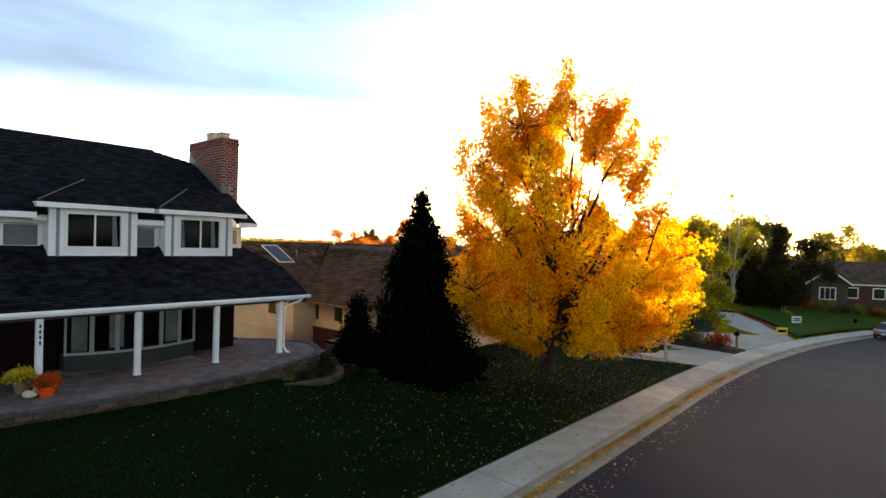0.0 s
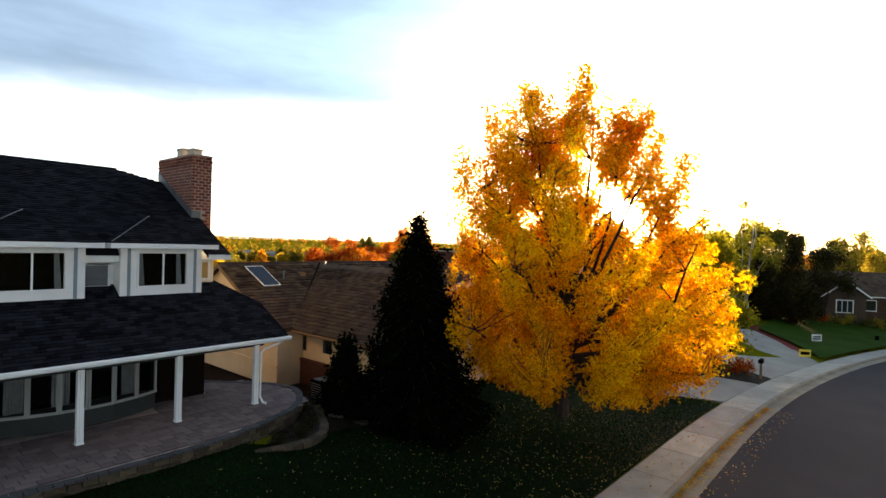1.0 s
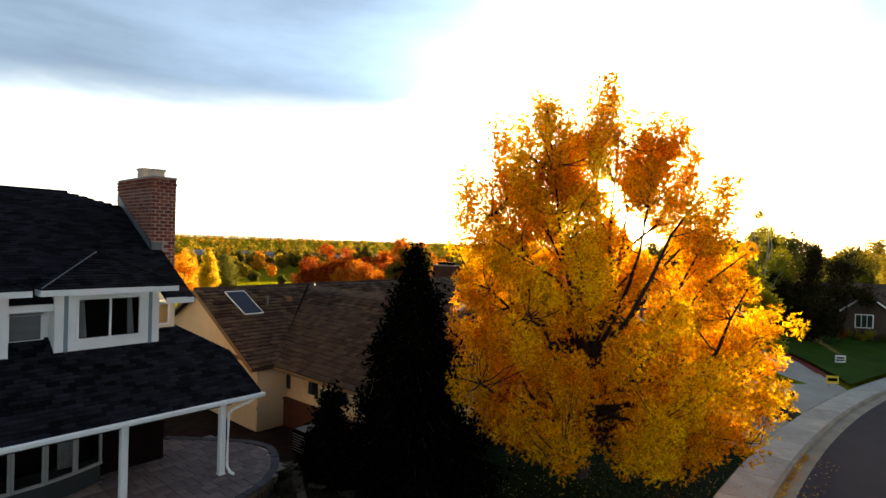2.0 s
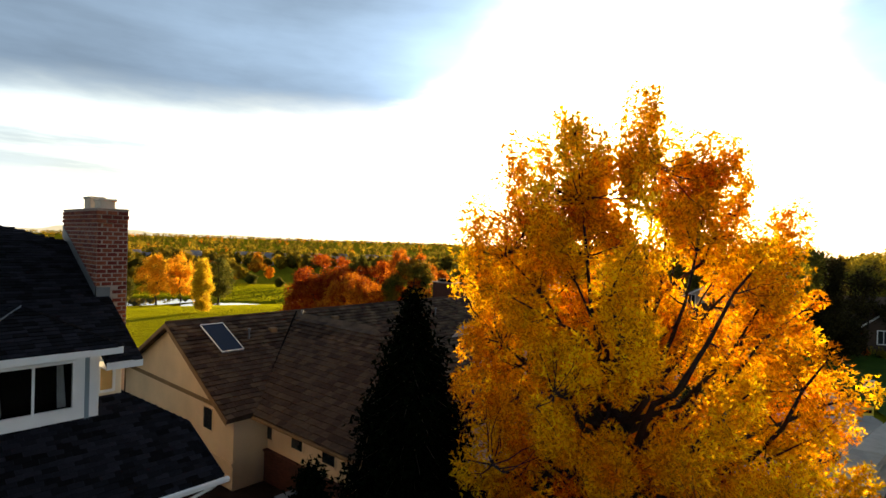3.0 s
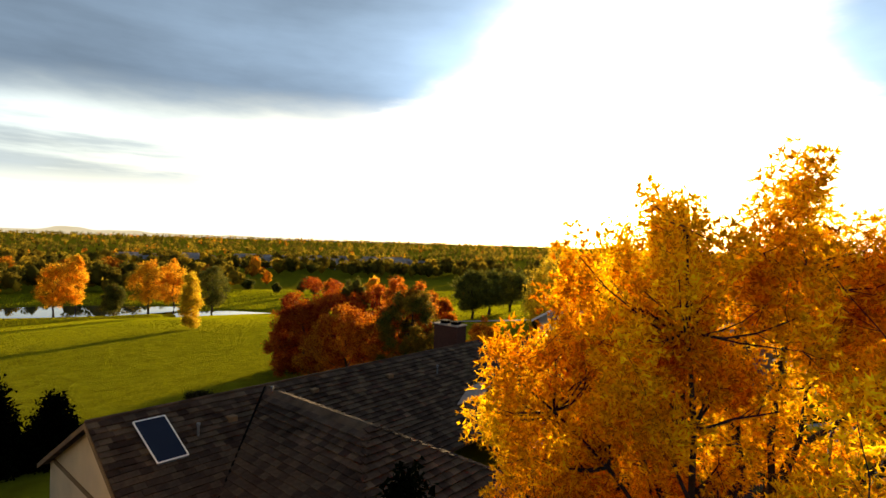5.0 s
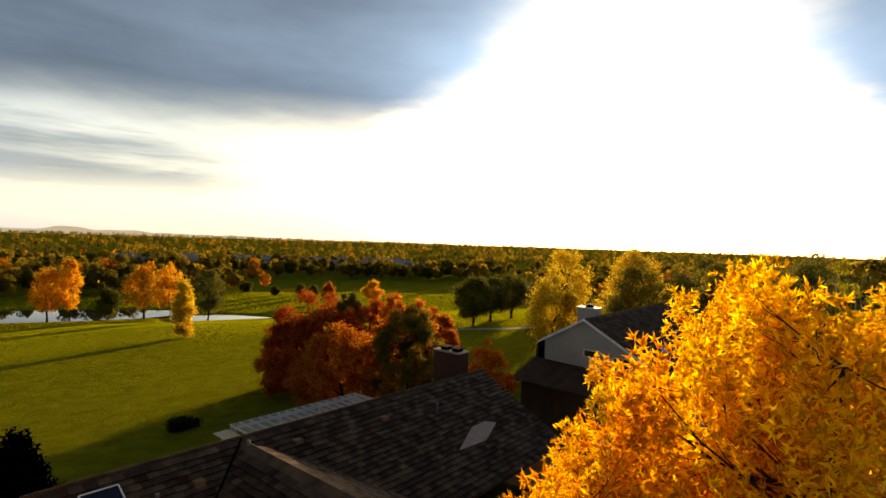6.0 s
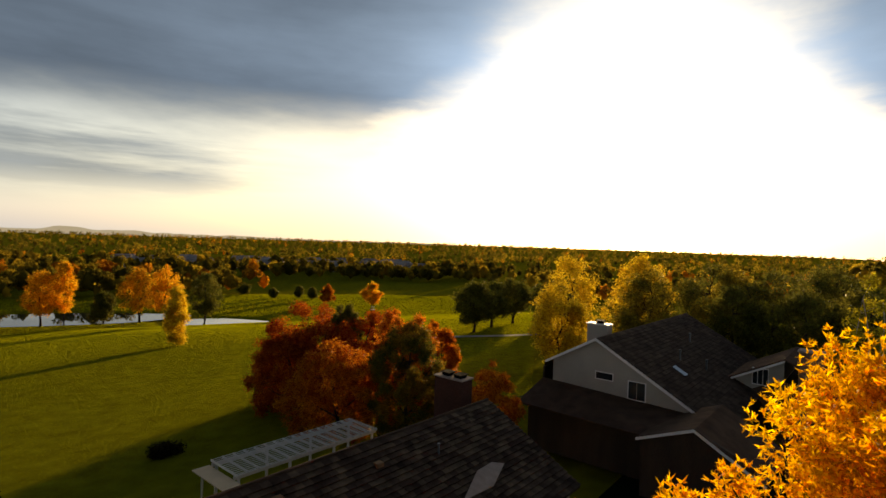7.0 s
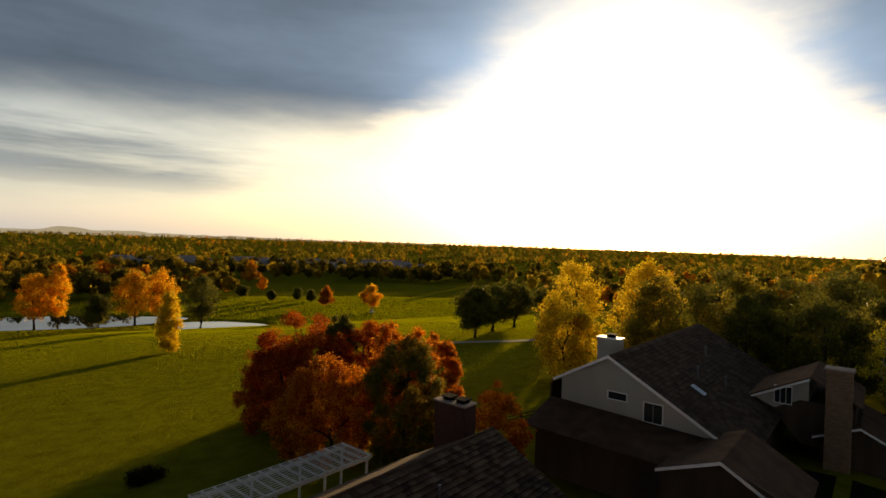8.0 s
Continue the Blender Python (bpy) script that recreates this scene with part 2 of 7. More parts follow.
M["leaf_lime"] = leafmat("lime_leaves", (0.22, 0.20, 0.015), (0.55, 0.46, 0.02), 0.6)
M["far_green"] = leafmat("far_green_leaves", (0.085, 0.076, 0.012), (0.22, 0.163, 0.018), 0.55, 0.2, 0.0, scale=0.045)
M["far_olive"] = leafmat("far_olive_leaves", (0.19, 0.146, 0.016), (0.48, 0.335, 0.025), 0.6, 0.2, 0.0, scale=0.045)
M["far_orange"] = leafmat("far_orange_leaves", (0.46, 0.16, 0.012), (0.74, 0.38, 0.02), 0.55, 0.4, 0.0, scale=0.045)
# silhouette shade is put into this near-black needle green
M["needle"] = leafmat("shade_dark_needles", (0.002, 0.0032, 0.0015), (0.0045, 0.007, 0.0028), 0.03, 0.35, 0.0)
# blades near black as well, the lawn's shade coloured in
M["blade"] = leafmat("shaded_blade", (0.0045, 0.018, 0.002), (0.010, 0.032, 0.003), 0.3)
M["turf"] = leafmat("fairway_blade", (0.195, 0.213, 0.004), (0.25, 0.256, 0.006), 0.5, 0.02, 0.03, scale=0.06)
M["fallen"] = leafmat("fallen_leaf", (0.42, 0.26, 0.06), (0.62, 0.48, 0.18), 0.3)
M["litter"] = leafmat("kerb_leaf", (0.52, 0.25, 0.04), (0.78, 0.46, 0.10), 0.2)
M["water"] = glass_material("pond_water", (0.02, 0.025, 0.02))


# ---- builders ----
def mesh_of(name, bm, mat):
    me = bpy.data.meshes.new(name)
    bm.normal_update()
    bm.to_mesh(me)
    bm.free()
    me.materials.append(mat)
    return me


def part(name, bm, mat, parent=None, label=""):
    ob = new(name, mesh_of(name, bm, mat))
    if parent is not None:
        ob.parent = parent
    if label:
        tagged(ob, label)
    return ob


def raw_mesh(name, verts, faces, mat, smooth=False):
    me = bpy.data.meshes.new(name)
    me.from_pydata([tuple(v) for v in verts], [], [tuple(f) for f in faces])
    me.materials.append(mat)
    if smooth:
        me.polygons.foreach_set("use_smooth", [True] * len(me.polygons))
    return me


def shared(name, me, m, parent):
    """One more object on a mesh that alike pieces share, placed in the parent's frame."""
    ob = new(name, me)
    ob.parent = parent
    ob.matrix_basis = m
    return ob


def empty(name, x, y, z, label, category, group="", kind="", rz=0):
    ob = new(name)
    ob.matrix_basis = pose(x, y, z, 0, 0, rz)
    return tagged(ob, label, category, group, kind)


def box(bm, x0, y0, z0, x1, y1, z1, bevel=0.0):
    g = bmesh.ops.create_cube(bm, size=1.0, matrix=Matrix.Translation(((x0 + x1) / 2, (y0 + y1) / 2, (z0 + z1) / 2)) @ Matrix.Diagonal((abs(x1 - x0), abs(y1 - y0), abs(z1 - z0), 1)))
    if bevel:
        edges = {e for v in g["verts"] for e in v.link_edges}
        bmesh.ops.bevel(bm, geom=list(edges), offset=bevel, segments=1, affect="EDGES")
    return bm


def boxes(*rows, bevel=0.0):
    bm = bmesh.new()
    for r in rows:
        box(bm, *r, bevel=bevel)
    return bm


def prism(points, depth):
    """A slab: the polygon's corners, and the same corners moved by depth."""
    bm = bmesh.new()
    d = Vector(depth)
    a = [bm.verts.new(p) for p in points]
    b = [bm.verts.new(Vector(p) + d) for p in points]
    bm.faces.new(a)
    bm.faces.new(b[::-1])
    n = len(points)
    for i in range(n):
        bm.faces.new((a[(i + 1) % n], a[i], b[i], b[(i + 1) % n]))
    bmesh.ops.recalc_face_normals(bm, faces=bm.faces)
    return bm


def rod(bm, a, b, r0, r1=None, sides=7):
    a, b = Vector(a), Vector(b)
    r1 = r0 if r1 is None else r1
    q = (b - a).to_track_quat("Z", "Y")
    rings = []
    for c, r in ((a, r0), (b, r1)):
        rings.append([bm.verts.new(c + q @ Vector((r * math.cos(2 * math.pi * k / sides), r * math.sin(2 * math.pi * k / sides), 0))) for k in range(sides)])
    for k in range(sides):
        bm.faces.new((rings[0][k], rings[0][(k + 1) % sides], rings[1][(k + 1) % sides], rings[1][k]))
    bm.faces.new(rings[0][::-1])
    bm.faces.new(rings[1])


def tube_path(bm, pts, radii, sides=6):
    prev = None
    n = len(pts)
    for i, p in enumerate(pts):
        p = Vector(p)
        d = Vector(pts[min(i + 1, n - 1)]) - Vector(pts[max(i - 1, 0)])
        q = d.to_track_quat("Z", "Y")
        ring = [bm.verts.new(p + q @ Vector((radii[i] * math.cos(2 * math.pi * k / sides), radii[i] * math.sin(2 * math.pi * k / sides), 0))) for k in range(sides)]
        if prev:
            for k in range(sides):
                bm.faces.new((prev[k], prev[(k + 1) % sides], ring[(k + 1) % sides], ring[k]))
        prev = ring


# ---- ground ----
def street(x):
    return -1.75 - 0.022 * (min(max(x, -80), 120) - 19)


def kerb_y(x):
    return 9.2 - 0.0038 * max(0, min(x, 95) - 24) ** 2


def smooth(a, b, v):
    u = min(1, max(0, (v - a) / (b - a)))
    return u * u * (3 - 2 * u)


KNOT_Y = [10.8, 20, 45, 92, 126, 170, 206, 226, 300, 360, 450, 900, 2500, 4800]


def height(x, y):
    """The natural ground."""
    m = -0.24 - 0.36 * smooth(7.0, 11.0, x) - 0.95 * smooth(12.0, 16.0, x) + 0.45 * smooth(44, 56, x)
    kz = [street(x), m, -2.4, -6.2, -8.5, -12.3, -16.4, -19.3, -19.4, -20.2, -21.5, -19, -4, 4]
    side = 0.4 * max(0, x - 70)
    e = y + side * smooth(20, 60, y) + (10.8 - 9.2 - (kerb_y(x) - 9.2) if y < 0 else 0) * 0
    shift = kerb_y(x) + 1.6
    if e <= shift:
        return street(x) + 0.02
    if e < 20:
        u = (e - shift) / (20 - shift)
        return street(x) + (m - street(x)) * u
    i = 1
    while i < len(KNOT_Y) - 2 and e > KNOT_Y[i + 1]:
        i += 1
    u = min(1, (e - KNOT_Y[i]) / (KNOT_Y[i + 1] - KNOT_Y[i]))
    z = kz[i] + (kz[i + 1] - kz[i]) * u
    if 60 < y < 900:
        z += 0.5 * noise.noise(Vector((x * 0.02, y * 0.02, 3.1))) * smooth(60, 120, y)
    return z


def axis_steps(stops):
    out = []
    for (a, s), (b, _) in zip(stops, stops[1:]):
        n = max(1, round((b - a) / s))
        out += [a + (b - a) * k / n for k in range(n)]
    return out + [stops[-1][0]]


gx = axis_steps([(-4500, 500), (-500, 80), (-100, 12), (-20, 1.0), (75, 4), (260, 25), (700, 120), (4700, 0)])
gy = axis_steps([(-4500, 500), (-500, 80), (-60, 8), (-12, 1.0), (46, 3), (330, 12), (700, 100), (4700, 0)])
POND_Z = -19.75
PONDS = ((72, 261.5, 44, 17.5, -29), (113, 216.5, 19, 12.5, -40))  # x, y, half length, half width, turn


def ground_z(x, y):
    z = height(x, y)
    if -2.4 - 1.5 < y - (kerb_y(x) - 9.2) < 10.95 and -300 < x < 200:
        z = street(x) - 0.45
    for px, py, a, b, turn in PONDS:
        c, q = math.cos(radians(turn)), math.sin(radians(turn))
        u, v = ((x - px) * c + (y - py) * q) / a, (-(x - px) * q + (y - py) * c) / b
        if u * u + v * v < 1.6:
            z = min(z, POND_Z - 0.6) if u * u + v * v < 1.0 else z + (POND_Z - 0.6 - z) * (1.6 - u * u - v * v) / 0.6 * (z > POND_Z - 0.6)
    if 3.0 < x < 12.0 and 20.2 < y < 25.5:
        z -= 0.3
    elif -15.5 < x < 30.5 and kerb_y(x) + 2.6 < y < 19.0 or 10.8 < x < 16.8 and 19.0 <= y < 43:
        z -= 0.15
    return z


verts = [(x, y, ground_z(x, y)) for y in gy for x in gx]
nx = len(gx)
faces = [(j * nx + i, j * nx + i + 1, (j + 1) * nx + i + 1, (j + 1) * nx + i) for j in range(len(gy) - 1) for i in range(nx - 1)]
ground = new("ground", raw_mesh("ground", verts, faces, M["grass"], True))
tagged(ground, "green lawn and fairway grass running to the horizon", "ground", kind="structure")


# ---- street ----
def strip(name, y0, y1, z_off, mat, x0=-150.0, x1=130.0, step=2.0, drop=0.0):
    """A strip along the street between two distances from the kerb line."""
    bm = bmesh.new()
    n = round((x1 - x0) / step)
    rows = []
    for i in range(n + 1):
        x = x0 + (x1 - x0) * i / n
        k, z = kerb_y(x), street(x) + z_off
        rows.append([bm.verts.new((x, k + y0, z)), bm.verts.new((x, k + y1, z + drop)), bm.verts.new((x, k + y1, z - 0.5)), bm.verts.new((x, k + y0, z - 0.5))])
    for a, b in zip(rows, rows[1:]):
        for k in range(4):
            bm.faces.new((a[k], b[k], b[(k + 1) % 4], a[(k + 1) % 4]))
    bmesh.ops.recalc_face_normals(bm, faces=bm.faces)
    return part(name, bm, mat)


road = strip("road", -10.0, -0.75, -0.135, M["asphalt"])
tagged(road, "worn grey asphalt street curving past the houses", "road", kind="structure")
gutter = strip("gutter_pan", -0.75, -0.12, -0.13, M["gutter"], drop=-0.02)
tagged(gutter, "tan concrete gutter pan beside the kerb", "gutter", kind="structure")
kerb = strip("kerb", -0.12, 0.05, 0.0, M["gutter"])
tagged(kerb, "low rolled concrete kerb", "kerb", kind="structure")
far_walk = strip("pavement_opposite", -12.0, -10.0, 0.0, M["drive"])
tagged(far_walk, "pale concrete pavement across the street", "pavement", kind="structure")
pavement = empty("pavement", 0, 0, 0, "pale concrete sidewalk of weathered slabs beside the kerb", "pavement", kind="structure")
x = -30.0
random.seed(5)
slab_n = 0
while x < 66:
    w = 3.05
    bm = bmesh.new()
    corners = []
    for xx in (x + 0.012, x + w - 0.012):
        for yy in (0.056, 1.55):
            corners.append((xx, kerb_y(xx) + yy, street(xx) + 0.004 + random.uniform(-0.004, 0.004)))
    top = [corners[0], corners[2], corners[3], corners[1]]
    slab = part("slab", prism(top, (0, 0, -0.2)), M["concrete"], pavement)
    x += w


# ---- main house ----
house = empty("charcoal_roof_house", 4.5, 28, -0.6, "two-storey white-trimmed house with charcoal shingle roof and covered porch", "house")


def hp(name, bm, mat, label="", parent=None):
    """A part of the main house; coordinates are the world's."""
    bmesh.ops.translate(bm, verts=bm.verts, vec=(-4.5, -28, 0.6))
    return part(name, bm, mat, parent or house, label)


HX0, HX1 = -9.0, 9.6
# walls
for row in ((HX0, 24.4, -0.6, 3.0, 24.65, 3.4), (7.6, 24.4, -0.6, HX1, 24.65, 3.4), (3.0, 24.4, 2.2, 7.6, 24.65, 3.4), (HX0, 35.0, -0.6, HX1, 35.25, 5.2),
            (HX0, 24.65, -0.6, HX0 + .25, 35.0, 5.2), (HX1 - .25, 24.65, -0.6, HX1, 35.0, 5.2)):
    hp("brick_wall", boxes(row), M["house_brick"], "red brick wall darkened for porch shade")
for row in ((HX0, 24.45, 3.4, HX1, 24.65, 4.35), (HX0, 24.45, 5.2, HX1, 24.65, 5.75), (HX0, 24.47, 4.35, 9.15, 24.65, 5.2)):
    hp("boarded_wall", boxes(row), M["white"], "white boarded wall")


def zf(y):
    return 5.55 + 0.54 * (y - 23.35)


RIDGE_Y, RIDGE_Z = 29.8, zf(29.8)
bm = bmesh.new()
# front and back slopes, with the clipped end
xe = 10.0
fr = [(HX0 - .5, 24.45, zf(24.45)), (xe, 24.45, zf(24.45)), (xe, 28.7, zf(28.7)), (8.05, RIDGE_Y, RIDGE_Z), (HX0 - .5, RIDGE_Y, RIDGE_Z)]
for e0, e1 in ((HX0 - .5, 2.15), (9.16, xe)):
    hp("eave_deck", prism([(e0, 23.35, 5.55), (e1, 23.35, 5.55), (e1, 24.448, zf(24.448)), (e0, 24.448, zf(24.448))], (0, 0, -0.14)), M["shingle"])
bk = [(HX0 - .5, 36.25, 5.55), (HX0 - .5, RIDGE_Y, RIDGE_Z), (8.05, RIDGE_Y, RIDGE_Z), (xe, 30.9, zf(28.7)), (xe, 36.25, 5.55)]
hip = [(xe, 28.7, zf(28.7)), (xe, 30.9, zf(28.7)), (8.05, RIDGE_Y, RIDGE_Z)]
hp("front_roof_deck", prism(fr, (0, 0, -0.14)), M["shingle"], "charcoal asphalt shingle roof")
hp("back_roof_deck", prism(bk, (0, 0, -0.14)), M["shingle"])
hp("clipped_hip", prism(hip, (0, 0, -0.14)), M["shingle"])
gable = prism([(HX1 - .1, 24.5, 5.3), (HX1 - .1, 35.1, 5.3), (HX1 - .1, 30.8, 8.3), (HX1 - .1, 28.8, 8.3)], (0.1, 0, 0))
hp("gable_wall", gable, M["white"])
# lower porch roof with a hipped corner
PX, PY, PZ = 11.4, 21.45, 2.5
TOPY, TOPZ = 24.45, 4.45
hpx = 9.0
hp("porch_roof", prism([(HX0 - .5, PY, PZ), (PX, PY, PZ), (11.18, 23.1, 3.57), (9.85, TOPY, TOPZ), (HX0 - .5, TOPY, TOPZ)], (0, 0, -0.1)), M["shingle"], "charcoal shingle porch roof")
hp("porch_roof_side", prism([(11.18, 23.1, 3.55), (9.85, TOPY, TOPZ - .02), (9.6, 27.0, 3.0), (11.2, 27.0, 2.4), (11.3, 23.1, 2.6)], (0, 0, -0.1)), M["shingle"])
hp("soffit", boxes((HX0, 21.6, 2.27, 11.3, 24.4, 2.33)), M["white"])
# beam coloured as in the shade below the gutter
hp("porch_beam", boxes((HX0, 21.78, 2.16, 10.6, 21.90, 2.3)), M["porch_shade_paint"], "porch beam coloured dark as in shade")
hp("gutter", boxes((HX0 - .5, PY - .14, PZ - .16, PX + .12, PY - .01, PZ - .02), bevel=0.03), M["white"], "white metal gutter")
for px in (1.93 - 2.8, 1.93, 4.72, 7.52, 10.32):
    hp("porch_post", boxes((px - .09, 21.74, 0, px + .09, 21.92, 2.2), (px - .11, 21.72, 0, px + .11, 21.94, 0.05), (px - .035, 21.70, 0.1, px + .035, 21.74, 2.15), bevel=0.008), M["white"], "square white timber post")


# chimney with separate bricks follows later
CH = (9.65, 26.0, 10.49, 29.4, 9.6)


# ---- trees ----
def leaf_cloud(name, centres, radii, count, size, rng, mat, per=1, droop=0.2, slim=0.24, tuft=0.85, star=False):
    """Many small pointed leaves round clump centres, denser towards each clump's skin."""
    n = count
    share = np.asarray(radii) ** (1.0 if star else 2.0)
    which = rng.choice(len(centres), n, p=share / share.sum())
    d = rng.normal(size=(n, 3))
    d /= np.linalg.norm(d, axis=1)[:, None]
    rr = rng.uniform(0.15 if star else 0.25, 1.0, n) ** (0.65 if star else 0.45)
    c = np.asarray(centres)[which] + d * (np.asarray(radii)[which] * rr)[:, None] * np.array([1, 1, tuft])
    # several leaflets to a twig end, in a star where asked
    k = n * per
    out = np.repeat(d, per, axis=0)
    d = out * (0.55 if star else 1.0) + rng.normal(size=(k, 3)) * 0.8
    d[:, 2] += 0.25 if star else -droop
    d /= np.linalg.norm(d, axis=1)[:, None]
    ln = size * rng.uniform(0.7, 1.35, k)[:, None]
    c = np.repeat(c, per, axis=0)
    c = c + d * ln * 0.55 if star else c + rng.normal(size=(k, 3)) * size * (0.9 if per > 1 else 0)
    side = np.cross(d, rng.normal(size=d.shape))
    side /= np.linalg.norm(side, axis=1)[:, None] + 1e-9
    w = ln * slim * rng.uniform(0.8, 1.5, k)[:, None]
    back = c - d * ln * 0.5
    v = np.stack([back + side * w, c + d * ln * .5, back - side * w], 1).reshape(-1, 3)
    me = bpy.data.meshes.new(name)
    me.vertices.add(3 * k)
    me.vertices.foreach_set("co", v.astype(np.float32).ravel())
    me.loops.add(3 * k)
    me.loops.foreach_set("vertex_index", np.arange(3 * k, dtype=np.int32))
    me.polygons.add(k)
    me.polygons.foreach_set("loop_start", np.arange(0, 3 * k, 3, dtype=np.int32))
    me.update(calc_edges=True)
    me.materials.append(mat)
    return me


def limb_path(a, b, rng, bend=0.12, steps=5):
    a, b = Vector(a), Vector(b)
    L = (b - a).length
    pts = []
    off = Vector(rng.normal(size=3)) * L * bend
    for i in range(steps + 1):
        u = i / steps
        p = a.lerp(b, u) + off * math.sin(math.pi * u) * 0.6 + Vector(rng.normal(size=3)) * L * 0.015 * (0 < i < steps)
        p.z -= L * 0.10 * math.sin(math.pi * u) * (1 - u)
        pts.append(p)
    return pts


def broad_tree(name, x, y, z, h, radius, label, leaf, seed, leaves=3000, size=0.22, per=4, clumps=40, low=0.12, trunk=None, bark="bark",
               profile=None, clump_r=0.17, group="", category="tree", trunks=1, inner=0.45, wobble=0.36, slim=0.24, tuft=0.85, spread=None, star=False, twigs=1):
    """A tree: trunk and limbs that lead to leaf clumps inside an uneven crown."""
    rng = np.random.default_rng(seed)
    tree = empty(name, x, y, z, label, category, group)
    profile = profile or (lambda u: math.sin(math.pi * min(1, 0.12 + 0.88 * u)) ** 0.6)
    centres, radii = spread(rng, clumps, h, low) if spread else ([], [])
    tries = 0
    while not spread and len(centres) < clumps and tries < clumps * 40:
        tries += 1
        u = rng.uniform(0.02, 0.97)
        r = radius * profile(u)
        if rng.uniform() > (r / radius) ** 1.2 + 0.12:
            continue
        a = rng.uniform(0, 2 * math.pi)
        wob = 1.0 - wobble * 0.4 + wobble * noise.noise(Vector((math.cos(a) * 1.7, math.sin(a) * 1.7, u * 3 + seed)))
        q = rng.uniform(inner, 1.0) ** 0.7
        cr = radius * clump_r * rng.uniform(0.65, 1.35)
        rad = max(0, r * wob * q - cr * 0.6)
        c = (rad * math.cos(a), rad * math.sin(a), h * (low + (1 - low) * u) - cr * 0.5 * u)
        centres.append(c)
        radii.append(cr)
    bm = bmesh.new()
    tr = trunk or radius * 0.05
    top = h * 0.80
    stems = []
    for s in range(trunks):
        a = 2 * math.pi * s / trunks + seed
        lean = radius * (0.05 if trunks == 1 else 0.32)
        pts = [Vector((0.15 * radius * 0.3 * (trunks > 1) * math.cos(a), 0.15 * radius * .3 * (trunks > 1) * math.sin(a), 0 - 0.3))]
        for i in range(1, 7):
            u = i / 6
            pts.append(Vector((lean * u * math.cos(a) + rng.normal() * tr * 0.8, lean * u * math.sin(a) + rng.normal() * tr * 0.8, top * u)))
        rads = [tr * (1.35 if i == 0 else 1) * (1 - 0.13 * i) / (1 if trunks == 1 else 1.5) for i in range(7)]
        tube_path(bm, pts, rads, 8)
        stems.append((pts, rads))
    # a few main limbs, spread apart; the lesser ones fork from the nearest
    order = [int(rng.integers(len(centres)))]
    gap = [1e9] * len(centres)
    for _ in range(min(len(centres), max(5, clumps // 15)) - 1):
        for j, c in enumerate(centres):
            gap[j] = min(gap[j], (Vector(c) - Vector(centres[order[-1]])).length)
        order.append(int(np.argmax(gap)))
    nodes = []
    for j in order:
        c = Vector(centres[j])
        pts, rads = stems[rng.integers(trunks)]
        rz = min(top * 0.95, max(h * 0.10, c.z * rng.uniform(0.3, 0.6)))
        i = min(5, int(rz / top * 6))
        start = pts[i].lerp(pts[i + 1], rz / top * 6 - i)
        lp = limb_path(start, c, rng, 0.10, 6)
        r0 = min(rads[i] * 0.6, 0.008 * radius + 0.009 * (c - start).length)
        rr = [r0 * (1 - 0.14 * k) for k in range(7)]
        tube_path(bm, lp, rr, 6)
        nodes += [(p, r) for p, r in zip(lp[2:], rr[2:])]
    for j, (c, cr) in enumerate(zip(centres, radii)):
        cv = Vector(c)
        p0, rs = min(nodes, key=lambda q: (q[0] - cv).length + max(0, q[0].z - cv.z) * 1.5)
        r0 = min(rs * 0.75, 0.004 * radius + 0.006 * (cv - p0).length)
        lp = limb_path(p0, cv, rng, 0.10, 4)
        if (cv - p0).length > 0.05:
            tube_path(bm, lp, [r0 * (1 - 0.18 * k) for k in range(5)], 5 if twigs > 1 else 4)
        for _ in range(twigs):
            e = cv + Vector(rng.normal(size=3)).normalized() * cr * 0.95
            tube_path(bm, limb_path(lp[rng.integers(2, 5)], e, rng, 0.1, 3), [r0 * 0.4, r0 * 0.28, r0 * 0.18, r0 * 0.07], 3)
    part("trunk", bm, M[bark], tree)
    crown = new("crown", leaf_cloud("crown", centres, radii, leaves, size, rng, M[leaf], per, slim=slim, tuft=tuft, star=star))
    crown.parent = tree
    return tree


def conifer(name, x, y, z, h, radius, label, seed, tiers=26, mat="needle", group="", spray=34, size=0.30, category="tree", ragged=0.25):
    """A spruce: whorls of drooping boughs set with needle sprays."""
    rng = np.random.default_rng(seed)
    tree = empty(name, x, y, z, label, category, group)
    bm = bmesh.new()
    tube_path(bm, [(0, 0, -0.3), (0, 0, h * .5), (0, 0, h * .97)], [radius * .07, radius * .045, 0.015], 7)
    cen, rad = [], []
    for t in range(tiers):
        u = t / (tiers - 1)
        zz = h * (0.03 + 0.94 * u)
        R = radius * (1 - u) ** 0.8 * rng.uniform(1 - ragged, 1 + ragged * .4) + 0.12
        n = max(4, int(11 * (1 - u) + 4))
        for k in range(n):
            a = 2 * math.pi * (k + rng.uniform(-.3, .3)) / n + t
            RR = R * rng.uniform(0.75, 1.1)
            tip = (RR * math.cos(a), RR * math.sin(a), zz - RR * 0.18)
            tube_path(bm, [(0, 0, zz + RR * 0.1), (tip[0] * .5, tip[1] * .5, zz), tip], [0.03, 0.02, 0.008], 4)
            for s in range(4):
                f = 0.3 + 0.7 * (s + rng.uniform()) / 4
                cen.append((tip[0] * f, tip[1] * f, zz - RR * 0.16 * f))
                rad.append(0.10 + 0.13 * RR * (1.15 - 0.5 * f))
    part("trunk", bm, M["bark"], tree)
    crown = new("foliage", leaf_cloud("foliage", cen, rad, len(cen) * spray // 4, size, rng, M[mat], 3, droop=0.5))
    crown.parent = tree
    return tree


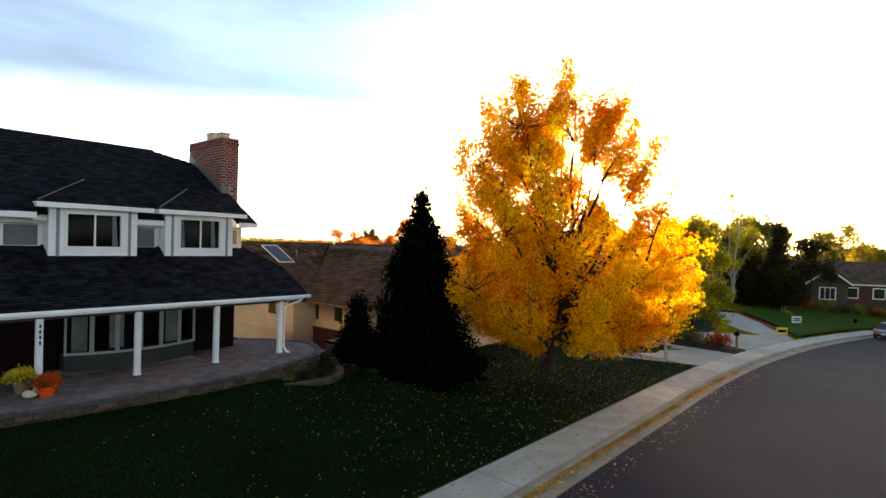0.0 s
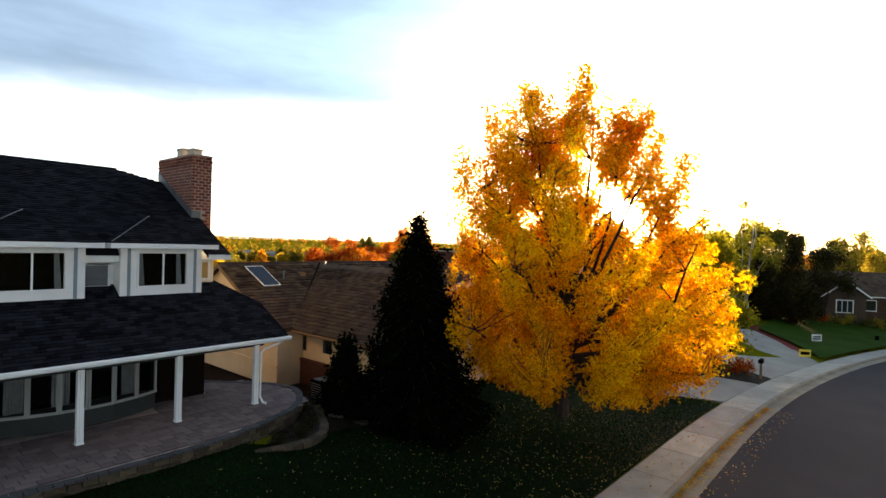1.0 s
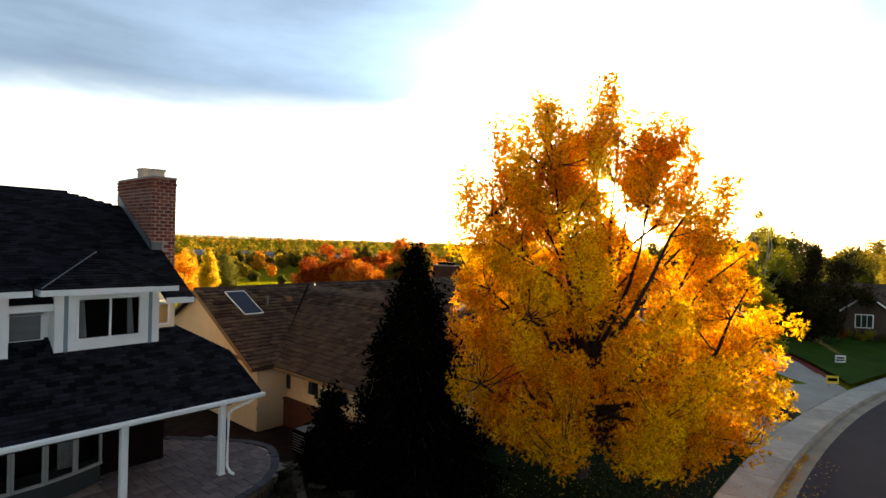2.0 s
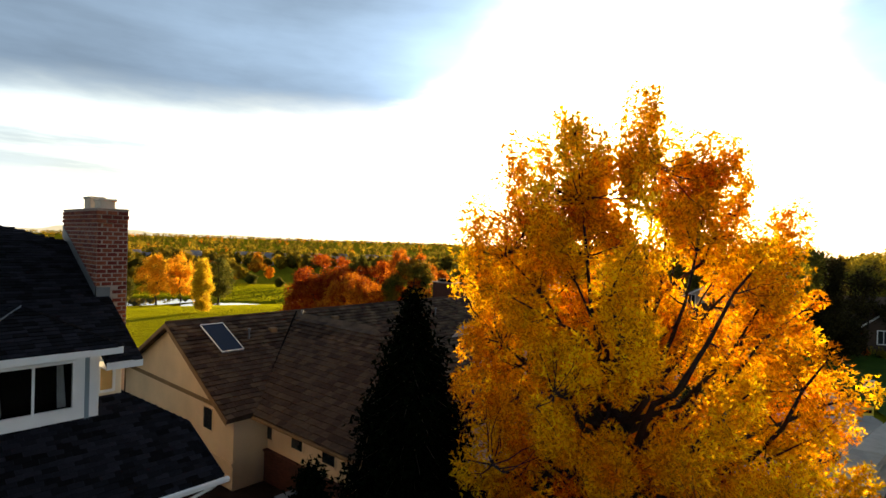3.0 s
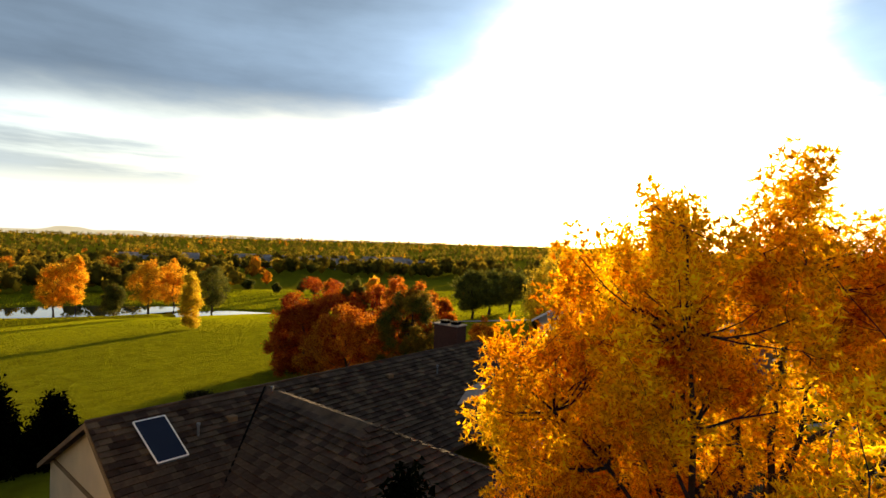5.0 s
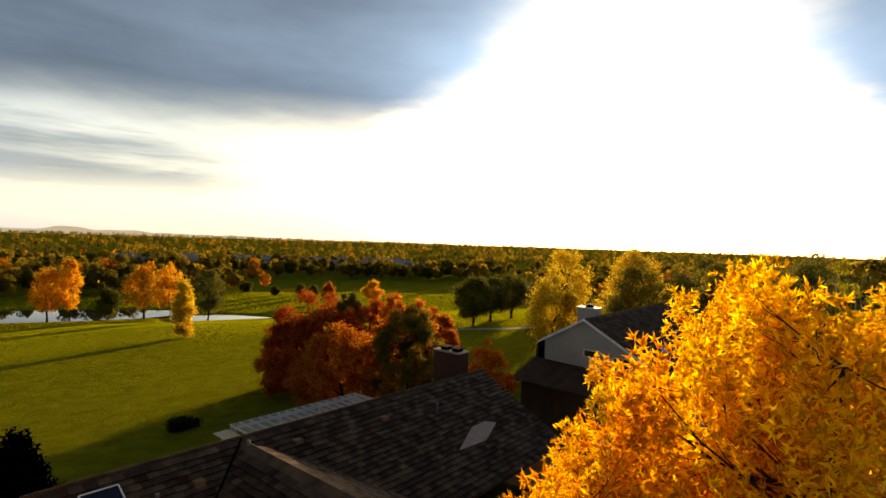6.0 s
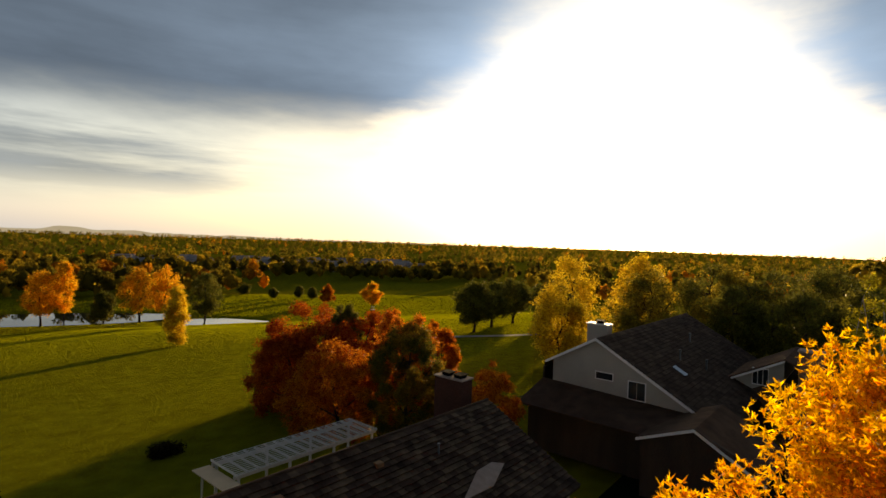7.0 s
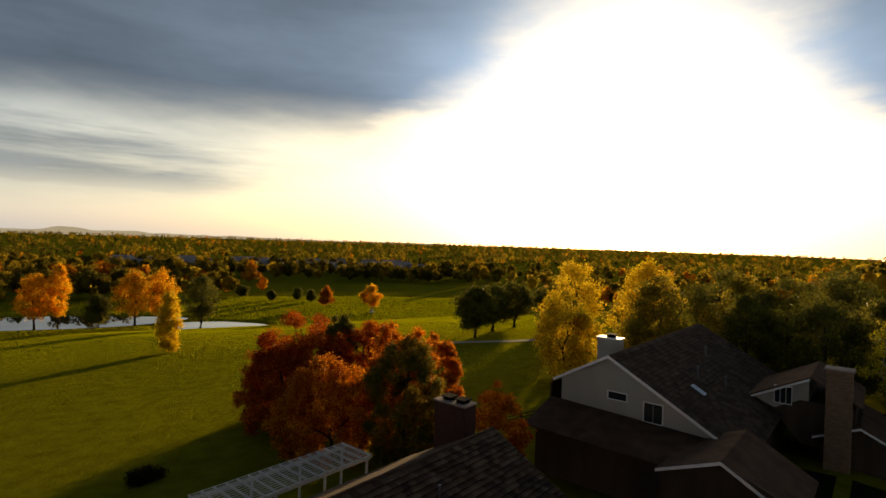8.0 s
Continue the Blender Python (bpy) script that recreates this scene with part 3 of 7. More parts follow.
# the ash's crown: radius by height over the lawn (rows) and compass direction (eight columns from west round by south)
ASH_Z = (1.5, 2.4, 4.0, 6.6, 8.3, 9.9, 11.4, 12.5, 13.3, 14.1)
ASH_R = ((2.6, 2.2, 2.4, 2.8, 3.0, 2.8, 2.6, 2.4), (4.6, 5.0, 5.4, 5.6, 5.4, 5.2, 4.8, 4.0), (6.9, 7.0, 6.8, 7.2, 7.2, 7.0, 6.2, 4.8), (7.0, 7.2, 6.7, 7.2, 7.3, 7.0, 6.3, 4.9),
         (6.7, 7.0, 5.7, 6.2, 7.2, 7.0, 6.3, 5.0), (6.3, 6.4, 5.0, 5.7, 6.8, 6.6, 5.6, 5.0), (5.8, 5.4, 3.8, 4.2, 6.2, 5.3, 4.8, 4.3), (4.0, 4.2, 3.3, 3.8, 5.6, 4.5, 3.4, 3.6), (2.2, 2.9, 2.3, 3.2, 4.6, 3.6, 2.0, 1.9), (0.4, 1.6, 1.4, 1.4, 1.2, 0.8, 0.4, 0.3))


def ash_radius(z, a):
    i = 0
    while i < len(ASH_Z) - 2 and z > ASH_Z[i + 1]:
        i += 1
    f = min(1, (z - ASH_Z[i]) / (ASH_Z[i + 1] - ASH_Z[i]))
    s = ((a + math.pi) / (2 * math.pi) * 8) % 8
    k, g = int(s) % 8, s - int(s)
    ring = [ASH_R[i][j] * (1 - f) + ASH_R[i + 1][j] * f for j in (k, (k + 1) % 8)]
    return ring[0] * (1 - g) + ring[1] * g


ASH_TIPS = ((-1.4, -1.4, 14.0), (-2.7, 0.2, 13.4), (-4.1, 1.6, 12.5), (0.8, -3.15, 13.1), (-0.5, -5.0, 9.2), (-3.8, 3.3, 9.6), (0.9, 1.2, 13.2), (2.4, 1.7, 13.4), (3.8, 2.0, 13.3),
            (-2.0, -3.3, 11.0), (2.6, -3.2, 11.8), (0.0, 3.6, 11.4), (-0.7, -0.6, 12.9), (-3.2, 1.0, 11.6), (-1.9, -0.8, 12.2),
            (-1.8, 2.9, 11.2), (-0.4, 4.2, 10.0), (-3.2, 2.2, 10.6), (1.4, 3.2, 11.4), (1.3, 2.3, 12.8), (2.9, 2.6, 12.6), (0.0, -2.3, 13.2), (1.4, -2.5, 12.5), (-4.6, 0.4, 11.4), (0.6, -4.6, 10.4),
            (-4.4, 2.6, 10.9), (-3.4, 0.9, 12.7), (0.5, -2.7, 13.0), (1.7, -3.4, 12.1), (1.2, -4.3, 11.0), (1.8, -1.6, 12.9), (-3.0, 0.4, 13.6), (-4.0, -0.3, 12.8), (-2.3, -1.5, 14.1))


def ash_clumps(rng, count, h, low):
    """Leafy plumes at the ends of rising limbs, spread evenly over the crown with gaps between them."""
    tips = [Vector(p) for p in ASH_TIPS]
    for i in range(count // 8 - len(tips)):
        best, far = None, -1
        for _ in range(24):
            z = rng.uniform(1.9, 13.4)
            a = rng.uniform(-math.pi, math.pi)
            r = ash_radius(z, a)
            if rng.uniform() > (r / 7.0) ** 0.8 + 0.05:
                continue
            r = max(0.2, r - 0.45) * (1.0 if i % 4 else rng.uniform(0.3, 0.8))
            c = Vector((r * math.cos(a), r * math.sin(a), z - 0.3))
            gap = min((c - o).length * (1.0 if o.z < 11 else 0.85) for o in tips)
            if gap > far:
                best, far = c, gap
        if best:
            tips.append(best)
    centres, radii = [], []
    for i, tip in enumerate(tips):
        n = 11 if i < len(ASH_TIPS) else 8
        root = Vector((tip.x * 0.2, tip.y * 0.2, max(1.6, tip.z * 0.66 - 0.9)))
        wide = rng.uniform(0.8, 1.3)
        for k in range(n):
            s = 0.55 + 0.45 * k / (n - 1)
            c = root.lerp(tip, s) + Vector((0, 0, -0.4 * math.sin(math.pi * s) * (1 - tip.z / h))) + Vector(rng.normal(size=3)) * 0.21 * wide
            cr = rng.uniform(0.38, 0.60) * wide * (1.05 - 0.5 * abs(s - 0.80) - 1.5 * max(0, s - 0.88))
            # clumps cut away along the sun's line, an added gap for its glare
            q = c - Vector((-0.3, -3.4, 7.85))
            side = q.dot(Vector((-math.sin(radians(SUN_AZ)), math.cos(radians(SUN_AZ)), 0)))
            if -0.6 < side < 3.8 and abs(q.z - 1.12 * side - q.x * 0.075) < (0.85 if side < 2.3 else 0.45) and rng.uniform() < 0.93:
                continue
            centres.append(tuple(c))
            radii.append(cr)
    return centres, radii


broad_tree("golden_ash_tree", 21.2, 14.8, -1.0, 15.0, 7.1, "large ash tree in full golden autumn leaf on the front lawn", "leaf_gold", 17, leaves=108000, size=0.105, per=6, slim=0.17, star=True,
           clumps=1120, low=0.185, trunk=0.24, tuft=1.3, spread=ash_clumps, twigs=3)
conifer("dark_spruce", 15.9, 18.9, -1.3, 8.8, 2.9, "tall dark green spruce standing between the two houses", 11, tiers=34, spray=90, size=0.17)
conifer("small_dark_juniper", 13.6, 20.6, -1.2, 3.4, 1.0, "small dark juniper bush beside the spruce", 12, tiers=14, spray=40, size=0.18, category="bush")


# ---- brown house next door ----
brown = empty("brown_roof_house", 27, 35, -1.7, "tan stucco house with brown shake roof and brick-faced wing", "house")


def bp(name, bm, mat, label="", parent=None):
    bmesh.ops.translate(bm, verts=bm.verts, vec=(-27, -35, 1.7))
    return part(name, bm, mat, parent or brown, label)


BRZ, BRY = 4.62, 34.8
BS = 0.53


def bz(y):
    return BRZ - BS * abs(y - BRY)


for row in ((15.6, 28.75, -1.8, 15.85, 40.65, 1.25), (15.6, 40.65, -1.8, 39.3, 40.9, 1.3), (39.05, 28.9, -1.8, 39.3, 40.65, 1.3), (15.85, 28.75, -1.8, 17.2, 29.0, 1.25)):
    bp("wall", boxes(row), M["tan"], "tan stucco wall")
bp("gable_wall", prism([(15.6, 28.75, 1.25), (15.6, 40.9, 1.25), (15.6, 34.8, 4.45)], (0.25, 0, 0)), M["tan"])
bp("gable_end_wall", prism([(39.3, 28.75, 1.25), (39.3, 40.9, 1.25), (39.3, 34.8, 4.45)], (-0.25, 0, 0)), M["tan"])
for row in ((17.2, 22.0, -1.9, 17.45, 28.75, 1.2), (17.2, 21.8, -1.9, 28.2, 22.0, 1.2), (27.95, 22, -1.9, 28.2, 29, 1.2)):
    bp("wing_wall", boxes(row), M["tan"])
front = [(15.2, 28.6, bz(28.6)), (39.9, 28.6, bz(28.6)), (39.9, BRY, BRZ), (15.2, BRY, BRZ)]
rear = [(15.2, 41.2, bz(41.2)), (15.2, BRY, BRZ), (39.9, BRY, BRZ), (39.9, 41.2, bz(41.2))]
bp("front_roof_deck", prism(front, (0, 0, -0.16)), M["brown_shingle"], "brown shake roof")
bp("back_roof_deck", prism(rear, (0, 0, -0.16)), M["brown_shingle"])
# the wing towards the street
WX0, WX1, WY = 16.4, 28.8, 21.2
WRX = (WX0 + WX1) / 2
WZ = 1.28


def wz(x):
    return WZ + BS * (min(x, 2 * WRX - x) - WX0)


yj = BRY - max(0, BRZ - wz(WRX)) / BS
west = [(WX0, WY, WZ), (WRX, WY + 6.2, wz(WRX)), (WRX, yj, wz(WRX)), (WX0, 28.5, WZ)]
east = [(WX1, WY, WZ), (WX1, 28.5, WZ), (WRX, yj, wz(WRX)), (WRX, WY + 6.2, wz(WRX))]
hipf = [(WX0, WY, WZ), (WX1, WY, WZ), (WRX, WY + 6.2, wz(WRX))]
for nm, poly in (("wing_roof_west", west), ("wing_roof_east", east), ("wing_roof_hip", hipf)):
    bp(nm, prism(poly, (0, 0, -0.14)), M["brown_shingle"])

# ---- grey house further on ----
grey = empty("grey_gable_house", 62, 30, -1.5, "grey sided house with broad dark roof and white trim", "house")


def gp(name, bm, mat, label="", parent=None):
    bmesh.ops.translate(bm, verts=bm.verts, vec=(-62, -30, 1.5))
    return part(name, bm, mat, parent or grey, label)


GRZ, GRY, GS = 7.1, 33.5, 0.56


def gz(y):
    return GRZ - GS * abs(y - GRY)


gp("gable_wall", prism([(52.8, 25.4, 0), (52.8, 37.3, 0), (52.8, 37.3, gz(37.3) - .15), (52.8, GRY, GRZ - .15), (52.8, 25.4, gz(25.4) - .15)], (0.25, 0, 0)), M["grey_siding"], "grey lap siding")
M["brown_siding"] = material("brown_siding", (0.075, 0.05, 0.036), 0.85, vary=0.3, scale=1, fine=20, bump=0.3, stretch=(1, 1, 0.2))
for row in ((53.05, 24.9, -1.6, 76, 25.15, 2.2), (56, 39.8, -1.6, 76, 40, 3.2), (75.8, 25.15, -1.6, 76, 39.8, 2.2), (49.5, 28.2, -1.6, 49.7, 37.6, 1.95), (49.7, 37.4, -1.6, 53, 37.6, 2.0)):
    gp("wall", boxes(row), M["brown_siding"])
gp("front_roof_deck", prism([(52.4, 24.3, gz(24.3)), (76.5, 24.3, gz(24.3)), (76.5, GRY, GRZ), (52.4, GRY, GRZ)], (0, 0, -0.16)), M["dark_roof"], "dark brown roof")
gp("back_roof_deck", prism([(52.4, 37.8, gz(37.8)), (52.4, GRY, GRZ), (76.5, GRY, GRZ), (76.5, 41.0, gz(41)), (58, 41.0, gz(41))], (0, 0, -0.16)), M["dark_roof"])
gp("lower_roof", prism([(48.2, 25.0, 1.9), (52.8, 25.0, 2.6), (52.8, 38.2, 3.1), (48.8, 38.2, 1.9)], (0, 0, -0.14)), M["dark_roof"])
# garage gable
gp("garage_wall", prism([(46.95 + .3, 21.6, -1.6), (46.95 + .3, 28.0, -1.6), (47.25, 28.0, 2.1), (47.25, 24.8, 3.35), (47.25, 21.6, 2.0)], (0.2, 0, 0)), M["brown_siding"])
gp("garage_roof", prism([(46.9, 28.2, 2.15), (46.9, 24.8, 3.5), (54, 24.8, 3.5), (54, 28.2, 2.15)], (0, 0, -0.12)), M["dark_roof"])
gp("garage_roof", prism([(46.9, 21.0, 1.3), (54, 21.0, 1.3), (54, 24.8, 3.5), (46.9, 24.8, 3.5)], (0, 0, -0.12)), M["dark_roof"])


# ---- the golf course ----
def gt(x, y):
    return ground_z(x, y)


for px, py, a_, b_, turn in PONDS:
    bm = bmesh.new()
    cr, sr = math.cos(radians(turn)), math.sin(radians(turn))
    ring = []
    for k in range(64):
        a = 2 * math.pi * k / 64
        wob = 1 + 0.06 * math.sin(3 * a + 1) + 0.04 * math.sin(5 * a)
        u, v = a_ * math.cos(a) * wob, b_ * math.sin(a) * wob
        ring.append(bm.verts.new((px + u * cr - v * sr, py + u * sr + v * cr, POND_Z)))
    bm.faces.new(ring)
    bmesh.ops.triangulate(bm, faces=bm.faces)
    tagged(part("pond_water", bm, M["water"]), "still golf course pond reflecting the sky", "pond", kind="structure")

broad_tree("yellow_poplar", 59.7, 125.9, -8.6, 12.5, 2.5, "slender young tree with bright yellow leaves on the fairway", "leaf_yellow", 21, leaves=4200, size=0.34, per=3, clumps=60, low=0.10, clump_r=0.26, trunk=0.16, wobble=0.15, tuft=1.2, profile=lambda u: math.sin(math.pi * min(1, 0.2 + 0.78 * u)) ** 0.55)
GOLF = [  # x, y, height, radius, leaf
    (69.6, 241.8, 24, 4.8, "leaf_amber"), (62.8, 242.0, 22, 6.8, "leaf_amber"), (90.6, 230.8, 22, 8.2, "leaf_amber"), (101.0, 233.6, 23, 7.6, "leaf_amber"),
    (101.6, 202.2, 19, 8.6, "leaf_green"), (80.0, 236.0, 13, 5.5, "leaf_green"), (43.0, 248.8, 20, 8.5, "leaf_amber"), (189, 210, 14, 6.2, "leaf_amber"),
    (181, 235, 11, 4.6, "leaf_orange"), (189, 272, 7, 3, "leaf_green"), (177, 279, 6, 2.5, "leaf_green"), (190, 260, 7, 3, "leaf_green"), (175, 306, 7, 4, "leaf_green"),
    (117, 93.5, 13, 7, "leaf_green"), (131, 98, 13, 8, "leaf_green"), (145, 100, 14, 9, "leaf_green"), (140, 84, 13, 9, "leaf_green")]
for i, (x, y, h, r, leaf) in enumerate(GOLF):
    word = {"leaf_orange": "orange", "leaf_amber": "golden orange", "leaf_green": "dark green"}[leaf]
    broad_tree("golf_course_tree", x, y, gt(x, y) - .2, h, r, f"broad {word} tree standing on the golf course grass", leaf, 40 + i, leaves=3500, size=0.5, per=3, clumps=70, low=0.22, clump_r=0.17, wobble=0.5, group="golf course trees")
RED = [(49.6, 67.0, 11.6, 6.2, "leaf_red", "red"), (45.4, 64.0, 8.6, 5.0, "leaf_red", "dark red"), (53.2, 60.6, 10.4, 4.6, "leaf_red", "red"), (42.6, 53.0, 8.6, 4.9, "leaf_orange", "orange-brown"),
       (45.4, 47.0, 10.6, 3.7, "leaf_turning", "green turning orange"), (47.6, 49.6, 12.3, 3.5, "leaf_amber_red", "orange"), (54.6, 51.6, 9.6, 2.8, "leaf_orange", "orange"), (51.4, 62.6, 11.3, 2.4, "leaf_green", "dark green"), (48.0, 60.5, 9.8, 5.0, "leaf_red", "red")]
for i, (x, y, h, r, leaf, word) in enumerate(RED):
    broad_tree("autumn_tree", x, y, height(x, y) - .2, h, r, f"dense {word} autumn tree behind the brown house", leaf, 70 + i, leaves=12000, size=0.175, per=4, clumps=150, low=0.05, wobble=0.16, clump_r=0.12, inner=0.6,
               profile=lambda u: math.sin(math.pi * min(1, 0.22 + 0.78 * u)) ** 0.5, group="autumn trees behind the house")
broad_tree("red_shrub_tree", 45.6, 38.4, -2.0, 7.6, 2.6, "small tree with orange-red leaves beside the house", "leaf_orange", 90, leaves=6500, size=0.13, per=4, clumps=70, low=0.1, clump_r=0.15)
YEL = [(78, 50, 12.6, 6, "leaf_yellow"), (94, 57, 17.5, 7, "leaf_yellow"), (100, 47, 17, 7, "leaf_yellow"), (108, 38, 15, 8, "leaf_green"), (84, 40, 14.5, 6, "leaf_olive"), (96, 28, 14, 7, "leaf_green"), (110, 22, 15, 8, "leaf_green"), (88, 31, 12, 5, "leaf_green"), (102, 34, 14, 6, "leaf_olive"), (86, 23, 12, 5, "leaf_green"),
       (90, 17, 13, 6, "leaf_green"), (120, 55, 14, 8, "leaf_olive"), (125, 40, 14, 8, "leaf_green"), (130, 25, 14, 8, "leaf_green"), (105, 8, 13, 7, "leaf_olive"), (118, -2, 12, 7, "leaf_yellow")]
for i, (x, y, h, r, leaf) in enumerate(YEL):
    word = {"leaf_yellow": "yellow", "leaf_olive": "olive and yellow", "leaf_green": "dark green"}[leaf]
    broad_tree("neighbourhood_tree", x, y, gt(x, y) - .3, h, r, f"tall {word} tree behind the grey house", leaf, 100 + i, leaves=4200, size=0.34, per=3, clumps=80, low=0.08, clump_r=0.15, wobble=0.45, group="trees behind the grey house")


# ---- far woods ----
def woods(name, label, mat, n, seed, pick, tall=1.0, far_end=4200, near=250, per=19):
    """Many crowns in one mesh: a lumpy body for each, and leaf sprays over it."""
    rng = np.random.default_rng(seed)
    ball = bmesh.new()
    bmesh.ops.create_icosphere(ball, subdivisions=1, radius=1.0)
    bv = np.array([v.co for v in ball.verts])
    bf = np.array([[v.index for v in f.verts] for f in ball.faces])
    ball.free()
    cen, rad, bodies = [], [], []
    while len(bodies) < n:
        a = rng.uniform(-22, 108)
        d = near * (far_end / near) ** (rng.uniform() ** 0.66)
        x, y = 15 + d * math.cos(radians(a)), 18 + d * math.sin(radians(a))
        if not pick(x, y, d, a):
            continue
        s = 1.0 + d / 1500
        h = rng.uniform(7, 13) * s ** 0.5 * tall
        w = h * rng.uniform(0.30, 0.46)
        z = height(x, y)
        bodies.append((x, y, z + h * (0.52 if d < 700 else 0.30), w * (0.70 if d < 700 else 0.40), h * (0.34 if d < 700 else 0.22)))
        for _ in range(5 if d < 900 else 3):
            q, e = rng.uniform(0, 6.28), rng.uniform(-0.5, 1.0)
            c = math.sqrt(max(0, 1 - e * e))
            cen.append((x + w * 0.72 * c * math.cos(q), y + w * 0.72 * c * math.sin(q), z + h * (0.52 + 0.34 * e)))
            rad.append(w * (rng.uniform(0.34, 0.5) if d < 900 else rng.uniform(0.5, 0.75)))
    leaves = leaf_cloud(name, cen, rad, len(cen) * per, 1.7 if per < 40 else 0.95, rng, mat, slim=0.34)
    nl = len(leaves.vertices)
    lv = np.empty(nl * 3, np.float32)
    leaves.vertices.foreach_get("co", lv)
    bpy.data.meshes.remove(leaves)
    body = np.array(bodies)
    lump = 1 + rng.normal(size=(len(body), len(bv), 1)) * 0.13
    vv = body[:, None, :3] + bv[None] * body[:, None, [3, 3, 4]] * lump
    v = np.concatenate([lv.reshape(-1, 3), vv.reshape(-1, 3)])
    f = np.concatenate([np.arange(nl).reshape(-1, 3), (bf[None] + nl + len(bv) * np.arange(len(body))[:, None, None]).reshape(-1, 3)])
    me = bpy.data.meshes.new(name)
    me.vertices.add(len(v))
    me.vertices.foreach_set("co", v.astype(np.float32).ravel())
    me.loops.add(3 * len(f))
    me.loops.foreach_set("vertex_index", f.astype(np.int32).ravel())
    me.polygons.add(len(f))
    me.polygons.foreach_set("loop_start", np.arange(0, 3 * len(f), 3, dtype=np.int32))
    me.update(calc_edges=True)
    me.materials.append(mat)
    return tagged(new(name, me), label, "woods", kind="stuff")


def far_pick(seed, low=-0.1):
    def pick(x, y, d, a):
        if a > 62 and d < 315:
            return False
        if 33 < a <= 62 and d < 470:
            return False
        if d < 260:
            return False
        if 555 < d < 735 and 40 < a < 76 and noise.noise(Vector((x * 0.03, y * 0.03, 7))) < 0.42:
            return False
        return noise.noise(Vector((x * 0.006, y * 0.006, seed))) > low
    return pick


woods("distant_green_woods", "far green woods over the valley", M["far_green"], 3000, 1, far_pick(1.0, -0.55))
woods("distant_olive_woods", "far olive and yellow woods over the valley", M["far_olive"], 2300, 2, far_pick(5.0))
woods("distant_orange_woods", "far orange autumn woods over the valley", M["far_orange"], 360, 3, far_pick(9.0, 0.12))
woods("pond_side_orange_woods", "orange trees beyond the pond", M["far_orange"], 46, 4, lambda x, y, d, a: a > 58 and d > 312, 1.35, 470, 300, 90)
woods("pond_side_green_woods", "green trees beyond the fairway", M["far_green"], 280, 5, lambda x, y, d, a: a > 34 and d > (318 if a > 62 else 470), 1.3, 620, 300, 90)
woods("fairway_olive_woods", "olive and yellow trees beyond the fairway", M["far_olive"], 160, 6, lambda x, y, d, a: a > 34 and d > (318 if a > 62 else 470), 1.3, 620, 300, 90)


# ---- main house: dormers, windows, chimney ----
def window_unit(parent, add, x0, x1, z0, z1, y, panes=2, mat=None, curtain=None, name="window"):
    """A white framed window facing the street, with its panes set back in the frame."""
    w = 0.07
    fr = add(name, boxes((x0 - w, y - 0.05, z0 - w, x1 + w, y + 0.02, z0), (x0 - w, y - 0.05, z1, x1 + w, y + 0.02, z1 + w),
                         (x0 - w, y - 0.05, z0, x0, y + 0.02, z1), (x1, y - 0.05, z0, x1 + w, y + 0.02, z1),
                         *[(x0 + (x1 - x0) * k / panes - 0.025, y - 0.045, z0, x0 + (x1 - x0) * k / panes + 0.025, y + 0.02, z1) for k in range(1, panes)]), M["white"], "", parent)
    for k in range(panes):
        a, b = x0 + (x1 - x0) * k / panes, x0 + (x1 - x0) * (k + 1) / panes
        add("pane", boxes((a + .026 * (k > 0), y - 0.012, z0, b - .026 * (k < panes - 1), y - 0.004, z1)), M["pane"] if mat is None else mat, "", fr)
    return fr


